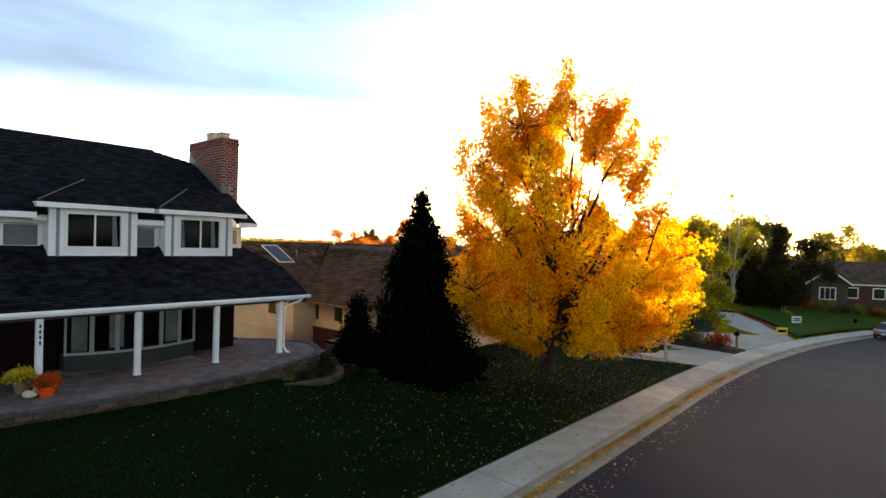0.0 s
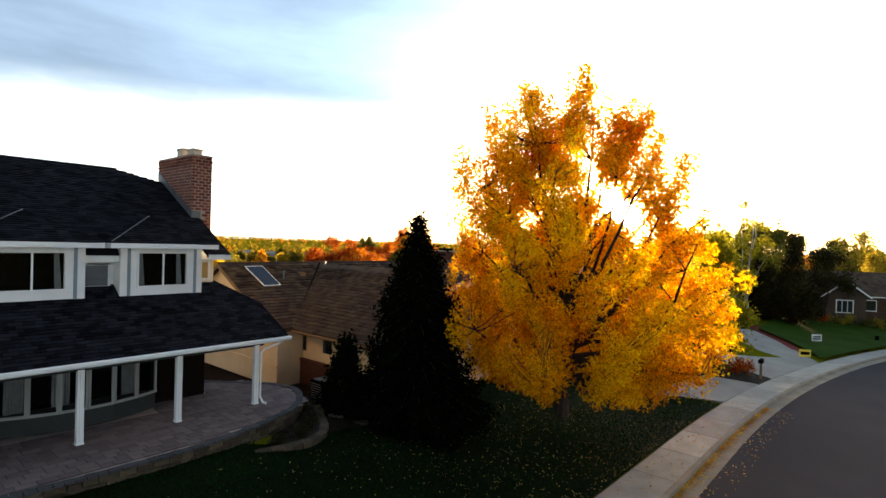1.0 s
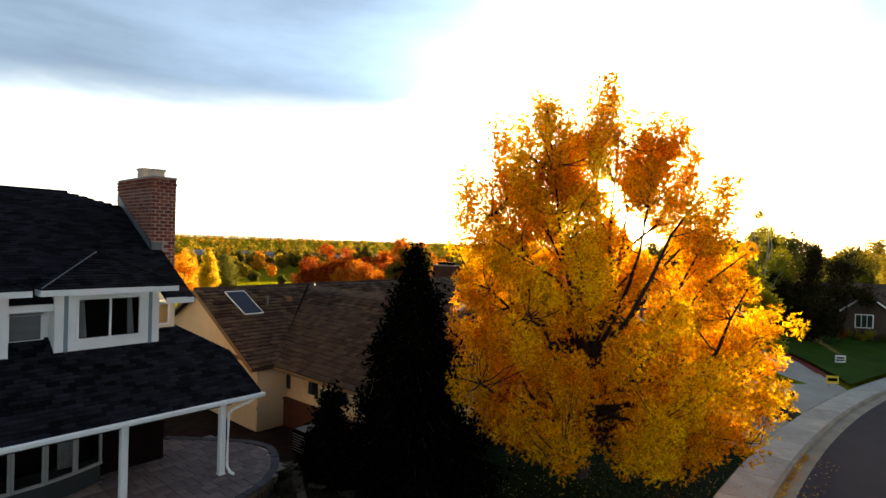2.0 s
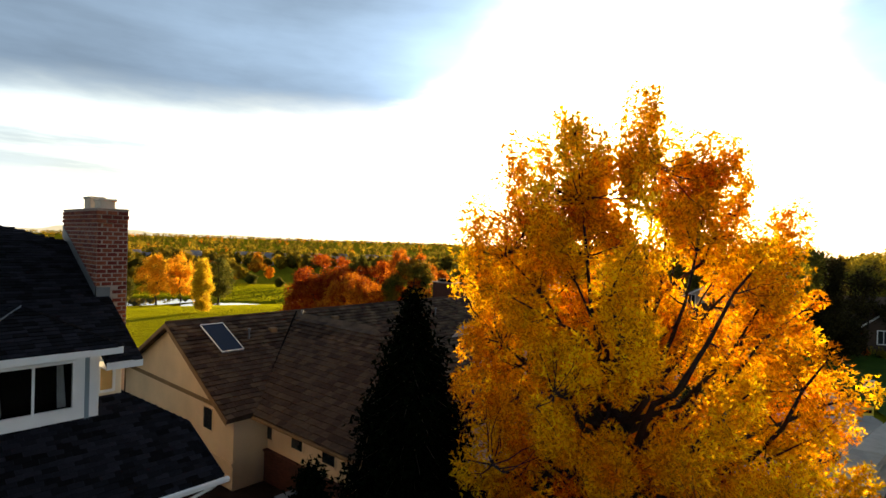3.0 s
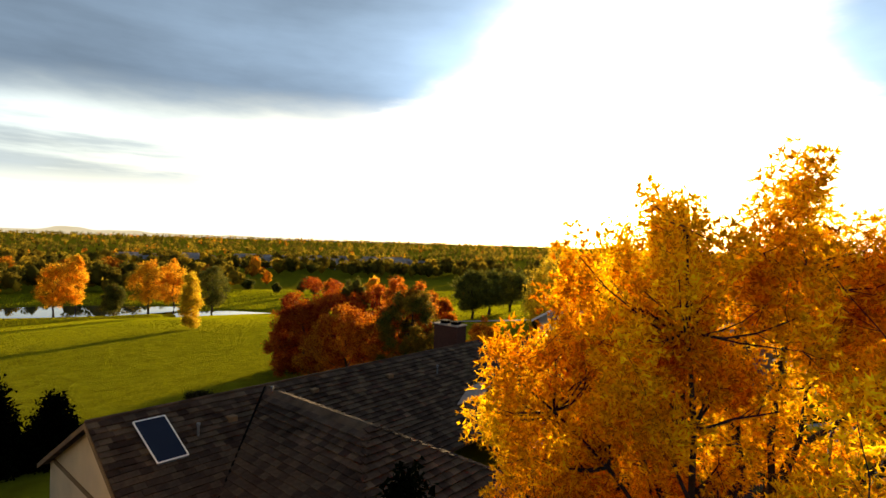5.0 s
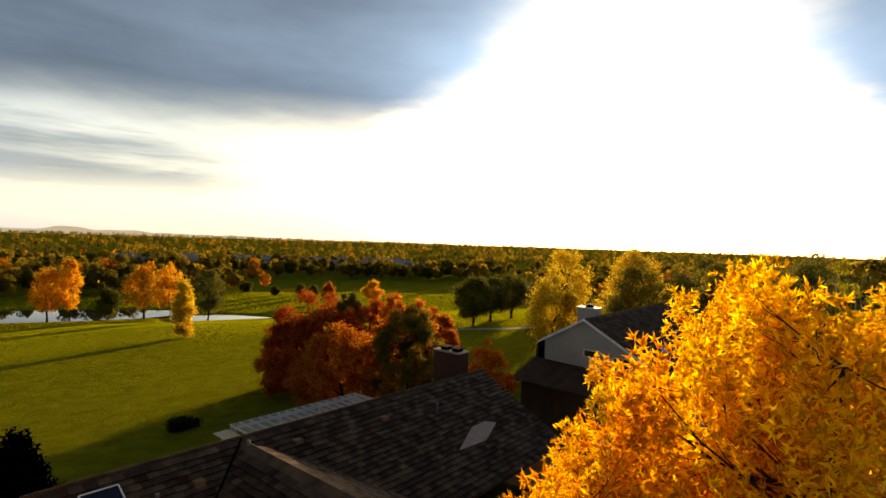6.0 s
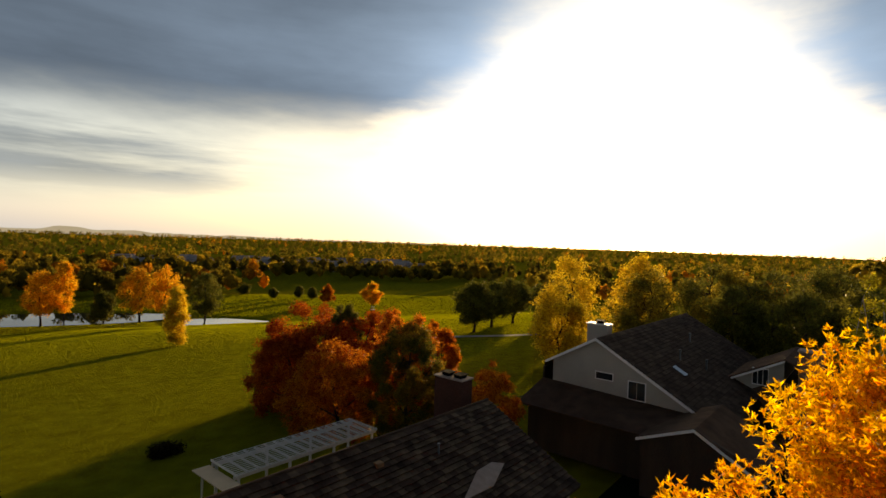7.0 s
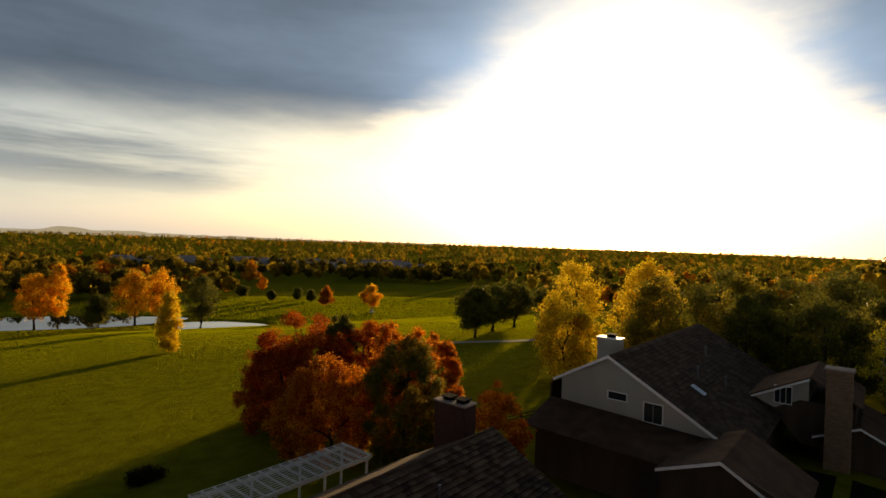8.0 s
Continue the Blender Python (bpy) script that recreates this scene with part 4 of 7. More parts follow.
def dormer(x0, x1, w0, w1):
    d = hp("dormer", boxes((x0, 23.83, 4.02, w0, 24.6, 5.78), (w1, 23.83, 4.02, x1, 24.6, 5.78), (w0, 23.83, 4.02, w1, 24.6, 4.40), (w0, 23.83, 5.56, w1, 24.6, 5.78),
                           (w0, 24.55, 4.4, w1, 24.6, 5.56)), M["white"], "white dormer with blue-grey corner strips")

    def at(name, bm, mat, label="", parent=None):
        bmesh.ops.translate(bm, verts=bm.verts, vec=(-4.5, -28, 0.6))
        return part(name, bm, mat, parent, label)

    for a in (x0 + 0.22, x1 - 0.32):
        at("corner_strip", boxes((a, 23.812, 4.03, a + 0.1, 23.84, 5.77)), M["blue_grey"], "blue-grey painted strip", d)
    # added lining, darkness of the unlit room put into its colour
    at("unlit_room_lining", boxes((w0 + .002, 24.28, 4.402, w1 - .002, 24.31, 5.558), (w0 + .002, 23.9, 4.402, w0 + .012, 24.28, 5.558), (w1 - .012, 23.9, 4.402, w1 - .002, 24.28, 5.558),
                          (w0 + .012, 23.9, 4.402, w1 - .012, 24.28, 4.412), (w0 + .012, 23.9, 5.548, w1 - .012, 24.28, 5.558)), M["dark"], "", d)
    window_unit(d, at, w0, w1, 4.41, 5.55, 23.84)
    for a in ((w1 - 0.22,) if x0 < 5 else (w0 + 0.06, w1 - 0.28)):
        bm = bmesh.new()
        for k in range(4):
            rod(bm, (a + 0.045 * k + 0.03, 24.0, 4.42), (a + 0.03 * k + 0.02 * math.sin(k), 24.0, 5.54), 0.03, 0.022, 6)
        at("curtain", bm, M["curtain"], "pale gathered curtain", d)
    e0, e1, ze, yf = x0 - 0.40, x1 + 0.40, 5.93, 23.42
    half = (e1 - e0) / 2
    xm, za = (e0 + e1) / 2, ze + half * 0.54
    ya, yr = yf + half, 23.35 + (za - 5.55) / 0.54
    ys = 23.35 + (ze - 5.55) / 0.54
    at("dormer_roof", prism([(e0, yf, ze), (e1, yf, ze), (xm, ya, za)], (0, 0, -0.08)), M["shingle"], "charcoal hipped dormer roof", d)
    at("dormer_roof_side", prism([(e0, yf, ze), (xm, ya, za), (xm, yr, za), (e0, ys + .05, ze)], (0, 0, -0.08)), M["shingle"], "", d)
    at("dormer_roof_side", prism([(e1, yf, ze), (e1, ys + .05, ze), (xm, yr, za), (xm, ya, za)], (0, 0, -0.08)), M["shingle"], "", d)
    at("fascia", boxes((e0 - .02, yf - .03, ze - .20, e1 + .02, yf, ze - .03), (e0 - .02, yf, ze - .20, e0, ys, ze - .03), (e1, yf, ze - .20, e1 + .02, ys, ze - .03)), M["white"], "", d)
    at("eave_soffit", boxes((e0, yf, ze - .20, e1, 24.0, ze - .17)), M["white"], "", d)
    for e in (e0, e1):
        bm = bmesh.new()
        rod(bm, (e, yf + .02, ze + .02), (xm, ya, za + .02), 0.022)
        at("hip_cap", bm, M["lead"] if e == e0 else M["shingle"], "metal hip cap" if e == e0 else "", d)
    return d


dormer(2.55, 5.33, 3.1, 4.76)
dormer(6.35, 9.14, 6.93, 8.55)
# recessed windows with grey blinds between the dormers
M["blind"] = material("grey_blind", (0.15, 0.155, 0.165), 0.7, vary=0.1, scale=2, fine=30, bump=0.3, stretch=(0.2, 1, 4))
for a, b in ((1.40, 2.50), (5.40, 6.28)):
    window_unit(None, hp, a + .05, b - .12, 4.42, 5.12, 24.43, panes=1, mat=M["blind"])
hp("upper_floor_lower_trim", boxes((HX0, 24.38, 5.14, HX1, 24.45, 5.28)), M["white"])
# cream tint stands in for low sun on the end wall
M["cream"] = material("sunlit_cream_paint", (0.78, 0.68, 0.50), 0.7, vary=0.08, scale=2, fine=50, bump=0.1, depth=0.004)
M["tan_blind"] = material("tan_blind", (0.42, 0.29, 0.12), 0.8, vary=0.1, scale=2, fine=30, bump=0.2)
hp("end_wall", boxes((9.2, 24.40, 4.4, 9.86, 24.44, 5.34), (9.61, 24.44, 4.1, 9.86, 25.9, 5.34)), M["cream"], "end wall with warm sunlight put into its cream colour")
window_unit(None, hp, 9.32, 9.62, 4.58, 5.2, 24.38, panes=1, mat=M["tan_blind"])
for a, b in ((HX0 - .5, 2.12), (9.16, 10.02)):
    hp("eave_fascia", boxes((a, 23.32, 5.34, b, 23.35, 5.53)), M["white"])
    hp("eave_soffit", boxes((a, 23.36, 5.33, b - .04, 24.45, 5.36)), M["white"])
hp("rake_board", prism([(10.0, 23.35, 5.53), (10.0, 28.7, zf(28.7) - .02), (10.0, 28.7, zf(28.7) - .2), (10.0, 23.35, 5.34)], (0.03, 0, 0)), M["shingle"])
bm = bmesh.new()
rod(bm, (PX, PY, PZ + .02), (11.18, 23.1, 3.59), 0.03)
rod(bm, (11.18, 23.1, 3.59), (9.85, TOPY, TOPZ + .02), 0.03)
hp("hip_cap", bm, M["shingle"])
bm = bmesh.new()
rod(bm, (HX0 - .5, RIDGE_Y, RIDGE_Z + .01), (8.05, RIDGE_Y, RIDGE_Z + .01), 0.06)
hp("ridge_cap", bm, M["shingle"])

# the main eave showing again beside and between the dormers, set back behind their fronts
for a, b in ((2.13, 2.54), (5.34, 6.34)):
    hp("eave_fascia", boxes((a, 23.93, 5.26, b, 23.96, 5.46)), M["white"])
    hp("eave_soffit", boxes((a, 23.96, 5.26, b, 24.43, 5.28)), M["white"])
    hp("eave_roof", prism([(a, 23.92, 5.47), (b, 23.92, 5.47), (b, 24.6, 6.19), (a, 24.6, 6.19)], (0, 0, 0.05)), M["shingle"])
# bow window on the ground floor
bow = []
for k in range(7):
    u = k / 6
    bow.append((3.1 + 4.5 * u, 24.4 - 1.05 * math.sin(math.pi * (0.12 + 0.76 * u)) ** 0.8))
b = hp("bow_window", prism([(x, y, 0.0) for x, y in bow] + [(7.6, 24.5, 0), (3.1, 24.5, 0)], (0, 0, 0.55)), M["porch_shade_paint"], "curved bow window on a painted base darkened as in shade")


def at_bow(name, bm, mat, label="", parent=b):
    bmesh.ops.translate(bm, verts=bm.verts, vec=(-4.5, -28, 0.6))
    return part(name, bm, mat, parent, label)


for (x0, y0), (x1, y1) in zip(bow, bow[1:]):
    d = Vector((x1 - x0, y1 - y0, 0)).normalized()
    n_ = Vector((d.y, -d.x, 0)) * 0.05
    def slab_at(p, q, z0, z1, th):
        return prism([(p.x, p.y, z0), (q.x, q.y, z0), (q.x, q.y, z1), (p.x, p.y, z1)], tuple(n_ * th))
    p, q = Vector((x0, y0, 0)), Vector((x1, y1, 0))
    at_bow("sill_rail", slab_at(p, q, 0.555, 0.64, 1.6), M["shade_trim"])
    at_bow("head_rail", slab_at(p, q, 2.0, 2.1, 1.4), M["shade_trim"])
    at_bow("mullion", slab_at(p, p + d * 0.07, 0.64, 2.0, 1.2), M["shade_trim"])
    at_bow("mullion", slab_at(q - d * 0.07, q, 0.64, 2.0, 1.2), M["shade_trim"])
    at_bow("pane", slab_at(p + d * 0.072, q - d * 0.072, 0.642, 1.998, 0.3), M["pane"])
# added near-black boxes in place of the unlit room behind the bow
at_bow("unlit_room_lining", boxes((2.9, 24.66, -0.3, 7.7, 24.74, 3.3), (2.98, 24.42, -0.1, 3.12, 24.66, 2.25), (7.58, 24.42, -0.1, 7.7, 24.66, 2.25), (3.12, 24.42, 0.5, 7.58, 24.66, 0.56)), M["dark"])
for a in (3.4, 4.6, 6.6):
    bm = bmesh.new()
    for k in range(7):
        rod(bm, (a + 0.07 * k, 24.15, 0.6), (a + 0.07 * k, 24.15, 2.0), 0.04, 0.035, 6)
    at_bow("curtain", bm, M["curtain"], "thin net curtain")
# entrance door in the shade of the porch, in the rooms' near-black
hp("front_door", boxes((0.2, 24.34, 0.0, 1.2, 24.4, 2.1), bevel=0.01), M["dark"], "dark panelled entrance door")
hp("door_frame", boxes((0.08, 24.33, 0.0, 0.18, 24.4, 2.2), (1.22, 24.33, 0.0, 1.32, 24.4, 2.2), (0.18, 24.33, 2.12, 1.22, 24.4, 2.2)), M["white"])

# number plate on a post: plain marks
for k in range(4):
    hp("number_mark", boxes((1.905, 21.69, 1.42 + 0.17 * k, 1.955, 21.70, 1.53 + 0.17 * k)), M["dark"], "small dark metal mark")
# downspout
bm = bmesh.new()
tube_path(bm, [(11.2, 21.42, 2.36), (11.15, 21.6, 2.2), (10.6, 21.72, 2.02), (10.49, 21.74, 1.9), (10.47, 21.74, 0.25), (10.5, 21.6, 0.08), (10.55, 21.45, 0.05)], [0.045] * 7, 8)
hp("downspout", bm, M["white"], "white metal downspout")

# chimney: mortar core, bricks, flashing, flue pots
cx0, cy0, cx1, cy1, cz1 = CH
chim = hp("chimney", boxes((cx0 + .006, cy0 + .006, 2.6, cx1 - .006, cy1 - .006, cz1 - .02)), M["mortar"], "red brick chimney with pale mortar")


def at_chim(name, bm, mat, label=""):
    bmesh.ops.translate(bm, verts=bm.verts, vec=(-4.5, -28, 0.6))
    return part(name, bm, mat, chim, label)


for i, (yy, ht) in enumerate(((26.75, 0.32), (27.75, 0.42))):
    at_chim("flue_pot", boxes((9.86, yy - .28, cz1 - .02, 10.28, yy + .28, cz1 + ht), (9.82, yy - .32, cz1 + ht - .06, 10.32, yy + .32, cz1 + ht + .02), bevel=0.03), M["clay"], "pale square flue pot")
at_chim("crown_cap", boxes((cx0 - .02, cy0 - .02, cz1 - .02, cx1 + .02, cy1 + .02, cz1 + .03), bevel=0.015), M["mortar"])
fl = prism([(cx0 - .02, cy0 - .03, zf(cy0) - .1), (cx0 - .02, cy1, zf(cy1) - .1), (cx0 - .02, cy1, zf(cy1) + .28), (cx0 - .02, cy0 - .03, zf(cy0) + .28)], (0.03, 0, 0))
at_chim("step_flashing", fl, M["lead"], "grey metal flashing")
at_chim("apron_flashing", boxes((cx0 - .02, cy0 - .03, zf(cy0) - .15, 10.02, cy0 - .005, zf(cy0) + .28)), M["lead"], "grey metal flashing")
BL, BH, J = 0.29, 0.098, 0.028


def brick_mesh(l, h, d):
    bm = boxes((0.008, 0, 0, l - 0.008, d, h), bevel=0.006)
    return mesh_of("brick", bm, M["brick"])


brick_full, brick_half = brick_mesh(BL - J, BH, 0.03), brick_mesh(BL / 2 - J, BH, 0.03)
courses = int((cz1 - 5.2) / (BH + J))
rng = random.Random(8)
for c in range(courses):
    z = cz1 - .03 - (c + 1) * (BH + J)
    out = 0.03 if c < 3 else 0.0
    # street face
    if z > 4.6:
        px = cx0 - out
        first = True
        while px < cx1 + out - 0.05:
            use = brick_half if (first and c % 2) else brick_full
            L = BL / 2 if use is brick_half else BL
            if px + L > cx1 + out + 0.02:
                L = cx1 + out - px
            s = L / (BL / 2 if use is brick_half else BL)
            if z > zf(cy0) + .2 or px > 9.98:
                shared("brick", use, Matrix.Translation((px - 4.5, cy0 - out - rng.uniform(0, .006) - 28, z + .6)) @ Matrix.Diagonal((s, 1, 1, 1)), chim)
            px += L
            first = False
    # face along the roof
    py = cy0
    first = True
    while py < cy1 - 0.05:
        use = brick_full if (first and c % 2) else brick_full
        L = BL / 2 if (first and c % 2 == 0) else BL
        L = min(L, cy1 - py)
        if z > zf(py) + .1:
            m = Matrix.Translation((cx0 - out - rng.uniform(0, .006) - 4.5, py + L - 28, z + .6)) @ Matrix.Rotation(-math.pi / 2, 4, "Z") @ Matrix.Diagonal((L / BL, 1, 1, 1))
            shared("brick", use, m, chim)
        py += L
        first = False


# shingle courses: nearest tabs as pieces, the rest joined
def shingles(parent, shift, name, origin, along, upslope, length, rise, tab, course, mat, left=None, right=None, thick=0.028, count=300, seed=1, near=None, jag=0.035, piece=None):
    """Lapped tabs on a roof plane. left, right: how far each course is cut back, by its distance up the slope."""
    o, a, u = Vector(origin), Vector(along).normalized(), Vector(upslope).normalized()
    n = a.cross(u).normalized()
    rng = random.Random(seed)
    rows = int(rise / course)
    vs, fs = [], []
    made = 0
    basis = Matrix((a, u, n)).transposed().to_4x4()
    bm = boxes((0.006, -0.02, 0, tab - 0.006, course * 1.02, thick))
    bm.verts.ensure_lookup_table()
    one = mesh_of("shingle", bm, piece or mat)
    for r in range(rows):
        d = r * course
        x0 = left(d) if left else 0
        x1 = length - (right(d) if right else 0)
        x = x0 - (tab * 0.5 if r % 2 else 0) - rng.uniform(0, tab * .3)
        while x < x1:
            a0, a1 = max(x, x0), min(x + tab, x1)
            if a1 - a0 > tab * 0.25:
                lift = rng.uniform(-0.2, 1.0) * thick * 0.25
                low = rng.uniform(0, jag)
                if near and near(a0, d) and made < count and a1 - a0 > tab * 0.9:
                    p = o + a * a0 + u * (d - low) + n * (lift - 0.004)
                    shared("shingle", one, Matrix.Translation(p + Vector(shift)) @ basis @ Matrix.Rotation(-0.6 * thick / course, 4, "X"), parent)
                    made += 1
                else:
                    k = len(vs)
                    for aa in (a0 + .006, a1 - .006):
                        for dd, hh in ((d - .02 - low, -0.01), (d - .02 - low, thick + lift), (d + course * 1.03, 0.001)):
                            vs.append(o + a * aa + u * dd + n * hh + Vector(shift))
                    fs += [(k, k + 3, k + 4, k + 1), (k + 1, k + 4, k + 5, k + 2), (k, k + 1, k + 2), (k + 3, k + 5, k + 4)]
            x += tab
    ob = new(name, raw_mesh(name, vs, fs, mat))
    ob.parent = parent
    return tagged(ob, kind="stuff")


M["shingle_rest"] = material("charcoal_shingle_field", (0.0105, 0.0105, 0.0145), 0.85, vary=0.35, scale=2.5, fine=60, bump=0.4, depth=0.01, island=0.75, spec=0.06)
M["brown_rest"] = material("brown_shake_field", (0.070, 0.046, 0.032), 0.85, vary=0.6, scale=1.2, fine=45, bump=0.4, depth=0.015, island=0.5, spec=0.06)
HS = (-4.5, -28, 0.6)
sl = math.hypot(1, (TOPZ - PZ) / (TOPY - PY))
shingles(house, HS, "porch_shingle_field", (HX0 - .5, PY, PZ), (1, 0, 0), (0, TOPY - PY, TOPZ - PZ), PX - HX0 + .5, (TOPY - PY) * sl, 0.32, 0.15, M["shingle_rest"],
         right=lambda d: d / sl * 0.13 if d / sl < 1.65 else 0.22 + (d / sl - 1.65), seed=2, near=lambda a, d: a > 16.5, piece=M["shingle"])
usl = math.hypot(1, 0.54)
shingles(house, HS, "roof_shingle_field", (HX0 - .5, 24.45, zf(24.45)), (1, 0, 0), (0, 1, 0.54), xe - HX0 + .5, (RIDGE_Y - 24.45) * usl, 0.32, 0.15, M["shingle_rest"],
         right=lambda d: max(0, (d / usl - 4.25) / (RIDGE_Y - 28.7) * 1.95), seed=3, near=lambda a, d: a > 14.0, piece=M["shingle"])
for e0, e1 in ((HX0 - .5, 2.15), (9.16, xe)):
    shingles(house, HS, "eave_shingle_field", (e0, 23.35, 5.55), (1, 0, 0), (0, 1, 0.54), e1 - e0, 1.1 * usl, 0.32, 0.15, M["shingle_rest"], seed=4)
for x0, x1 in ((2.55, 5.33), (6.35, 9.14)):
    e0, e1, ze, yf = x0 - 0.40, x1 + 0.40, 5.93, 23.42
    half = (e1 - e0) / 2
    shingles(house, HS, "dormer_shingle_field", (e0, yf, ze), (1, 0, 0), (0, 1, 0.54), e1 - e0, half * usl, 0.32, 0.15, M["shingle_rest"], left=lambda d: d / usl, right=lambda d: d / usl, seed=7)
    ys = 23.35 + (ze - 5.55) / 0.54
    for ex, way in ((e0, 1), (e1, -1)):
        o = (ex, ys + .05, ze) if way > 0 else (ex, yf, ze)
        al = (0, -1, 0) if way > 0 else (0, 1, 0)
        ln = ys + .05 - yf
        cut = lambda d: d / usl
        grow = lambda d: -d / usl
        shingles(house, HS, "dormer_side_field", o, al, (way, 0, 0.54), ln, half * usl, 0.32, 0.15, M["shingle_rest"], left=grow if way > 0 else cut, right=cut if way > 0 else grow, seed=8)


# ---- porch ----
def edge_y(x):
    """The curved front edge of the raised porch."""
    return 19.25 + 0.012 * (x - 6.0) ** 2 if x < 6 else 19.25 + 0.047 * (x - 6.0) ** 2


edge = [(x, edge_y(x)) for x in np.arange(-9.0, 11.01, 0.5)] + [(11.7, 21.0), (12.3, 21.9), (12.6, 22.7), (12.4, 23.6), (11.9, 24.3), (11.2, 25.2), (10.4, 26.2)]
porch = new("porch_terrace", mesh_of("porch_terrace", prism([(x, y, -0.04) for x, y in edge] + [(9.6, 26.2, -.04), (9.6, 24.4, -.04), (-9, 24.4, -.04)], (0, 0, -0.7)), M["mortar"]))
tagged(porch, "raised porch terrace paved with mauve-grey concrete pavers", "terrace", kind="structure")


def inside(x, y):
    if y > 24.35 and x < 9.65:
        return False
    if x < 11:
        return y > edge_y(x) + 0.24 and y < 26
    return (x - 9.9) ** 2 / 2.45 ** 2 + (y - 22.8) ** 2 / 3.1 ** 2 < 1 and y > 20.6


paver_a = mesh_of("paver", boxes((-.22, -.145, -.04, .22, .145, 0.0), bevel=0.008), M["stone"])
paver_b = mesh_of("paver", boxes((-.145, -.145, -.04, .145, .145, 0.0), bevel=0.008), M["stone"])
rng = random.Random(4)
rest_v, rest_f = [], []
row = 0
y = 19.3
pieces = 0
while y < 26:
    x = -9 + (row % 3) * 0.15
    while x < 12.6:
        big = rng.random() < 0.6
        w = 0.45 if big else 0.30
        cx_, cy_ = x + w / 2, y + 0.15
        if inside(cx_, cy_) and not (3.0 < cx_ < 7.7 and cy_ > 23.2):
            if cx_ > 0.5 and pieces < 300 and (cx_ > 6.5 or cy_ < 20.8):
                shared("paver", paver_a if big else paver_b, pose(cx_, cy_, rng.uniform(-.003, .003)), porch)
                pieces += 1
            else:
                k = len(rest_v)
                hw = w / 2 - .005
                rest_v += [(cx_ - hw, cy_ - .145, 0), (cx_ + hw, cy_ - .145, 0), (cx_ + hw, cy_ + .145, 0), (cx_ - hw, cy_ + .145, 0)] + [(cx_ - hw, cy_ - .145, -.04), (cx_ + hw, cy_ - .145, -.04), (cx_ + hw, cy_ + .145, -.04), (cx_ - hw, cy_ + .145, -.04)]
                rest_f += [(k, k + 1, k + 2, k + 3), (k, k + 4, k + 5, k + 1), (k + 1, k + 5, k + 6, k + 2), (k + 2, k + 6, k + 7, k + 3), (k + 3, k + 7, k + 4, k)]
        x += w
    y += 0.30
    row += 1
M["stone_rest"] = material("porch_paver_field", (0.145, 0.108, 0.106), 0.9, vary=0.2, scale=2, fine=60, bump=0.3, depth=0.008, island=0.22)
ob = new("paver_field", raw_mesh("paver_field", rest_v, rest_f, M["stone_rest"]))
ob.parent = porch
tagged(ob, kind="stuff")


def run_stones(parent, name, path, z0, z1, length, depth, mat, seed, joint=0.02, start=0.0):
    """Blocks laid end to end along a path, each with its own size and turn."""
    rng = random.Random(seed)
    pts = [Vector((x, y, 0)) for x, y in path]
    L = [0.0]
    for a, b in zip(pts, pts[1:]):
        L.append(L[-1] + (b - a).length)

    def at(s):
        for i in range(len(pts) - 1):
            if s <= L[i + 1]:
                return pts[i].lerp(pts[i + 1], (s - L[i]) / (L[i + 1] - L[i]))
        return pts[-1]
    shapes = []
    for k in range(4):
        bm = boxes((-.5, -.5, 0, .5, .5, 1), bevel=0.06)
        for v in bm.verts:
            v.co += Vector((rng.uniform(-.03, .03), rng.uniform(-.05, .05), rng.uniform(-.03, .03)))
        shapes.append(mesh_of(name, bm, mat))
    s = start
    while s < L[-1] - 0.05:
        w = length * rng.uniform(0.75, 1.25)
        a, b = at(s), at(min(s + w, L[-1]))
        d = b - a
        if d.length > 0.05:
            c = (a + b) / 2
            m = Matrix.Translation((c.x, c.y, z0 + rng.uniform(-.008, .008))) @ Matrix.Rotation(math.atan2(d.y, d.x), 4, "Z") @ Matrix.Diagonal((d.length - joint, depth * rng.uniform(.9, 1.1), z1 - z0, 1))
            shared(name, shapes[rng.randrange(4)], m, parent)
        s += w


near_edge = [p for p in edge if p[0] > -3]
M["coping"] = material("bluish_coping", (0.058, 0.054, 0.058), 0.9, vary=0.25, scale=2, fine=50, bump=0.3, depth=0.01, random_part=0.2)
run_stones(porch, "coping_stone", near_edge, -0.05, 0.015, 0.30, 0.26, M["coping"], 1, 0.012)
for k in range(3):
    run_stones(porch, "wall_stone", near_edge, -0.22 - .17 * k, -0.06 - .17 * k, 0.42, 0.22, M["stone_wall"], 10 + k, 0.018, start=-0.1 * (k % 2))
planter_path = [(8.6, 18.9), (9.6, 18.55), (10.5, 18.5), (11.2, 18.8), (11.7, 19.4), (12.2, 20.4), (12.9, 21.4)]
planter = empty("planter_wall", 10.6, 18.6, -0.9, "low curved stone planter wall below the terrace", "planter wall")
for k in range(2):
    run_stones(planter, "wall_stone", [(x - 10.6, y - 18.6) for x, y in planter_path], 0.0 + .18 * k, 0.17 + .18 * k, 0.40, 0.24, M["stone_wall"], 20 + k, 0.018, start=0.1 * k)
run_stones(planter, "cap_stone", [(x - 10.6, y - 18.6) for x, y in planter_path], 0.36, 0.42, 0.45, 0.30, M["stone_wall"], 25, 0.012)


M["soil"] = material("dark_soil", (0.03, 0.024, 0.016), 0.95, vary=0.4, scale=2, fine=30, bump=0.8, depth=0.05)
bed = [(x, y + .1) for x, y in planter_path] + [(12.7, 22.9), (12.2, 21.6), (11.6, 20.7), (10.9, 20.2), (9.6, 19.7), (8.7, 19.4)]
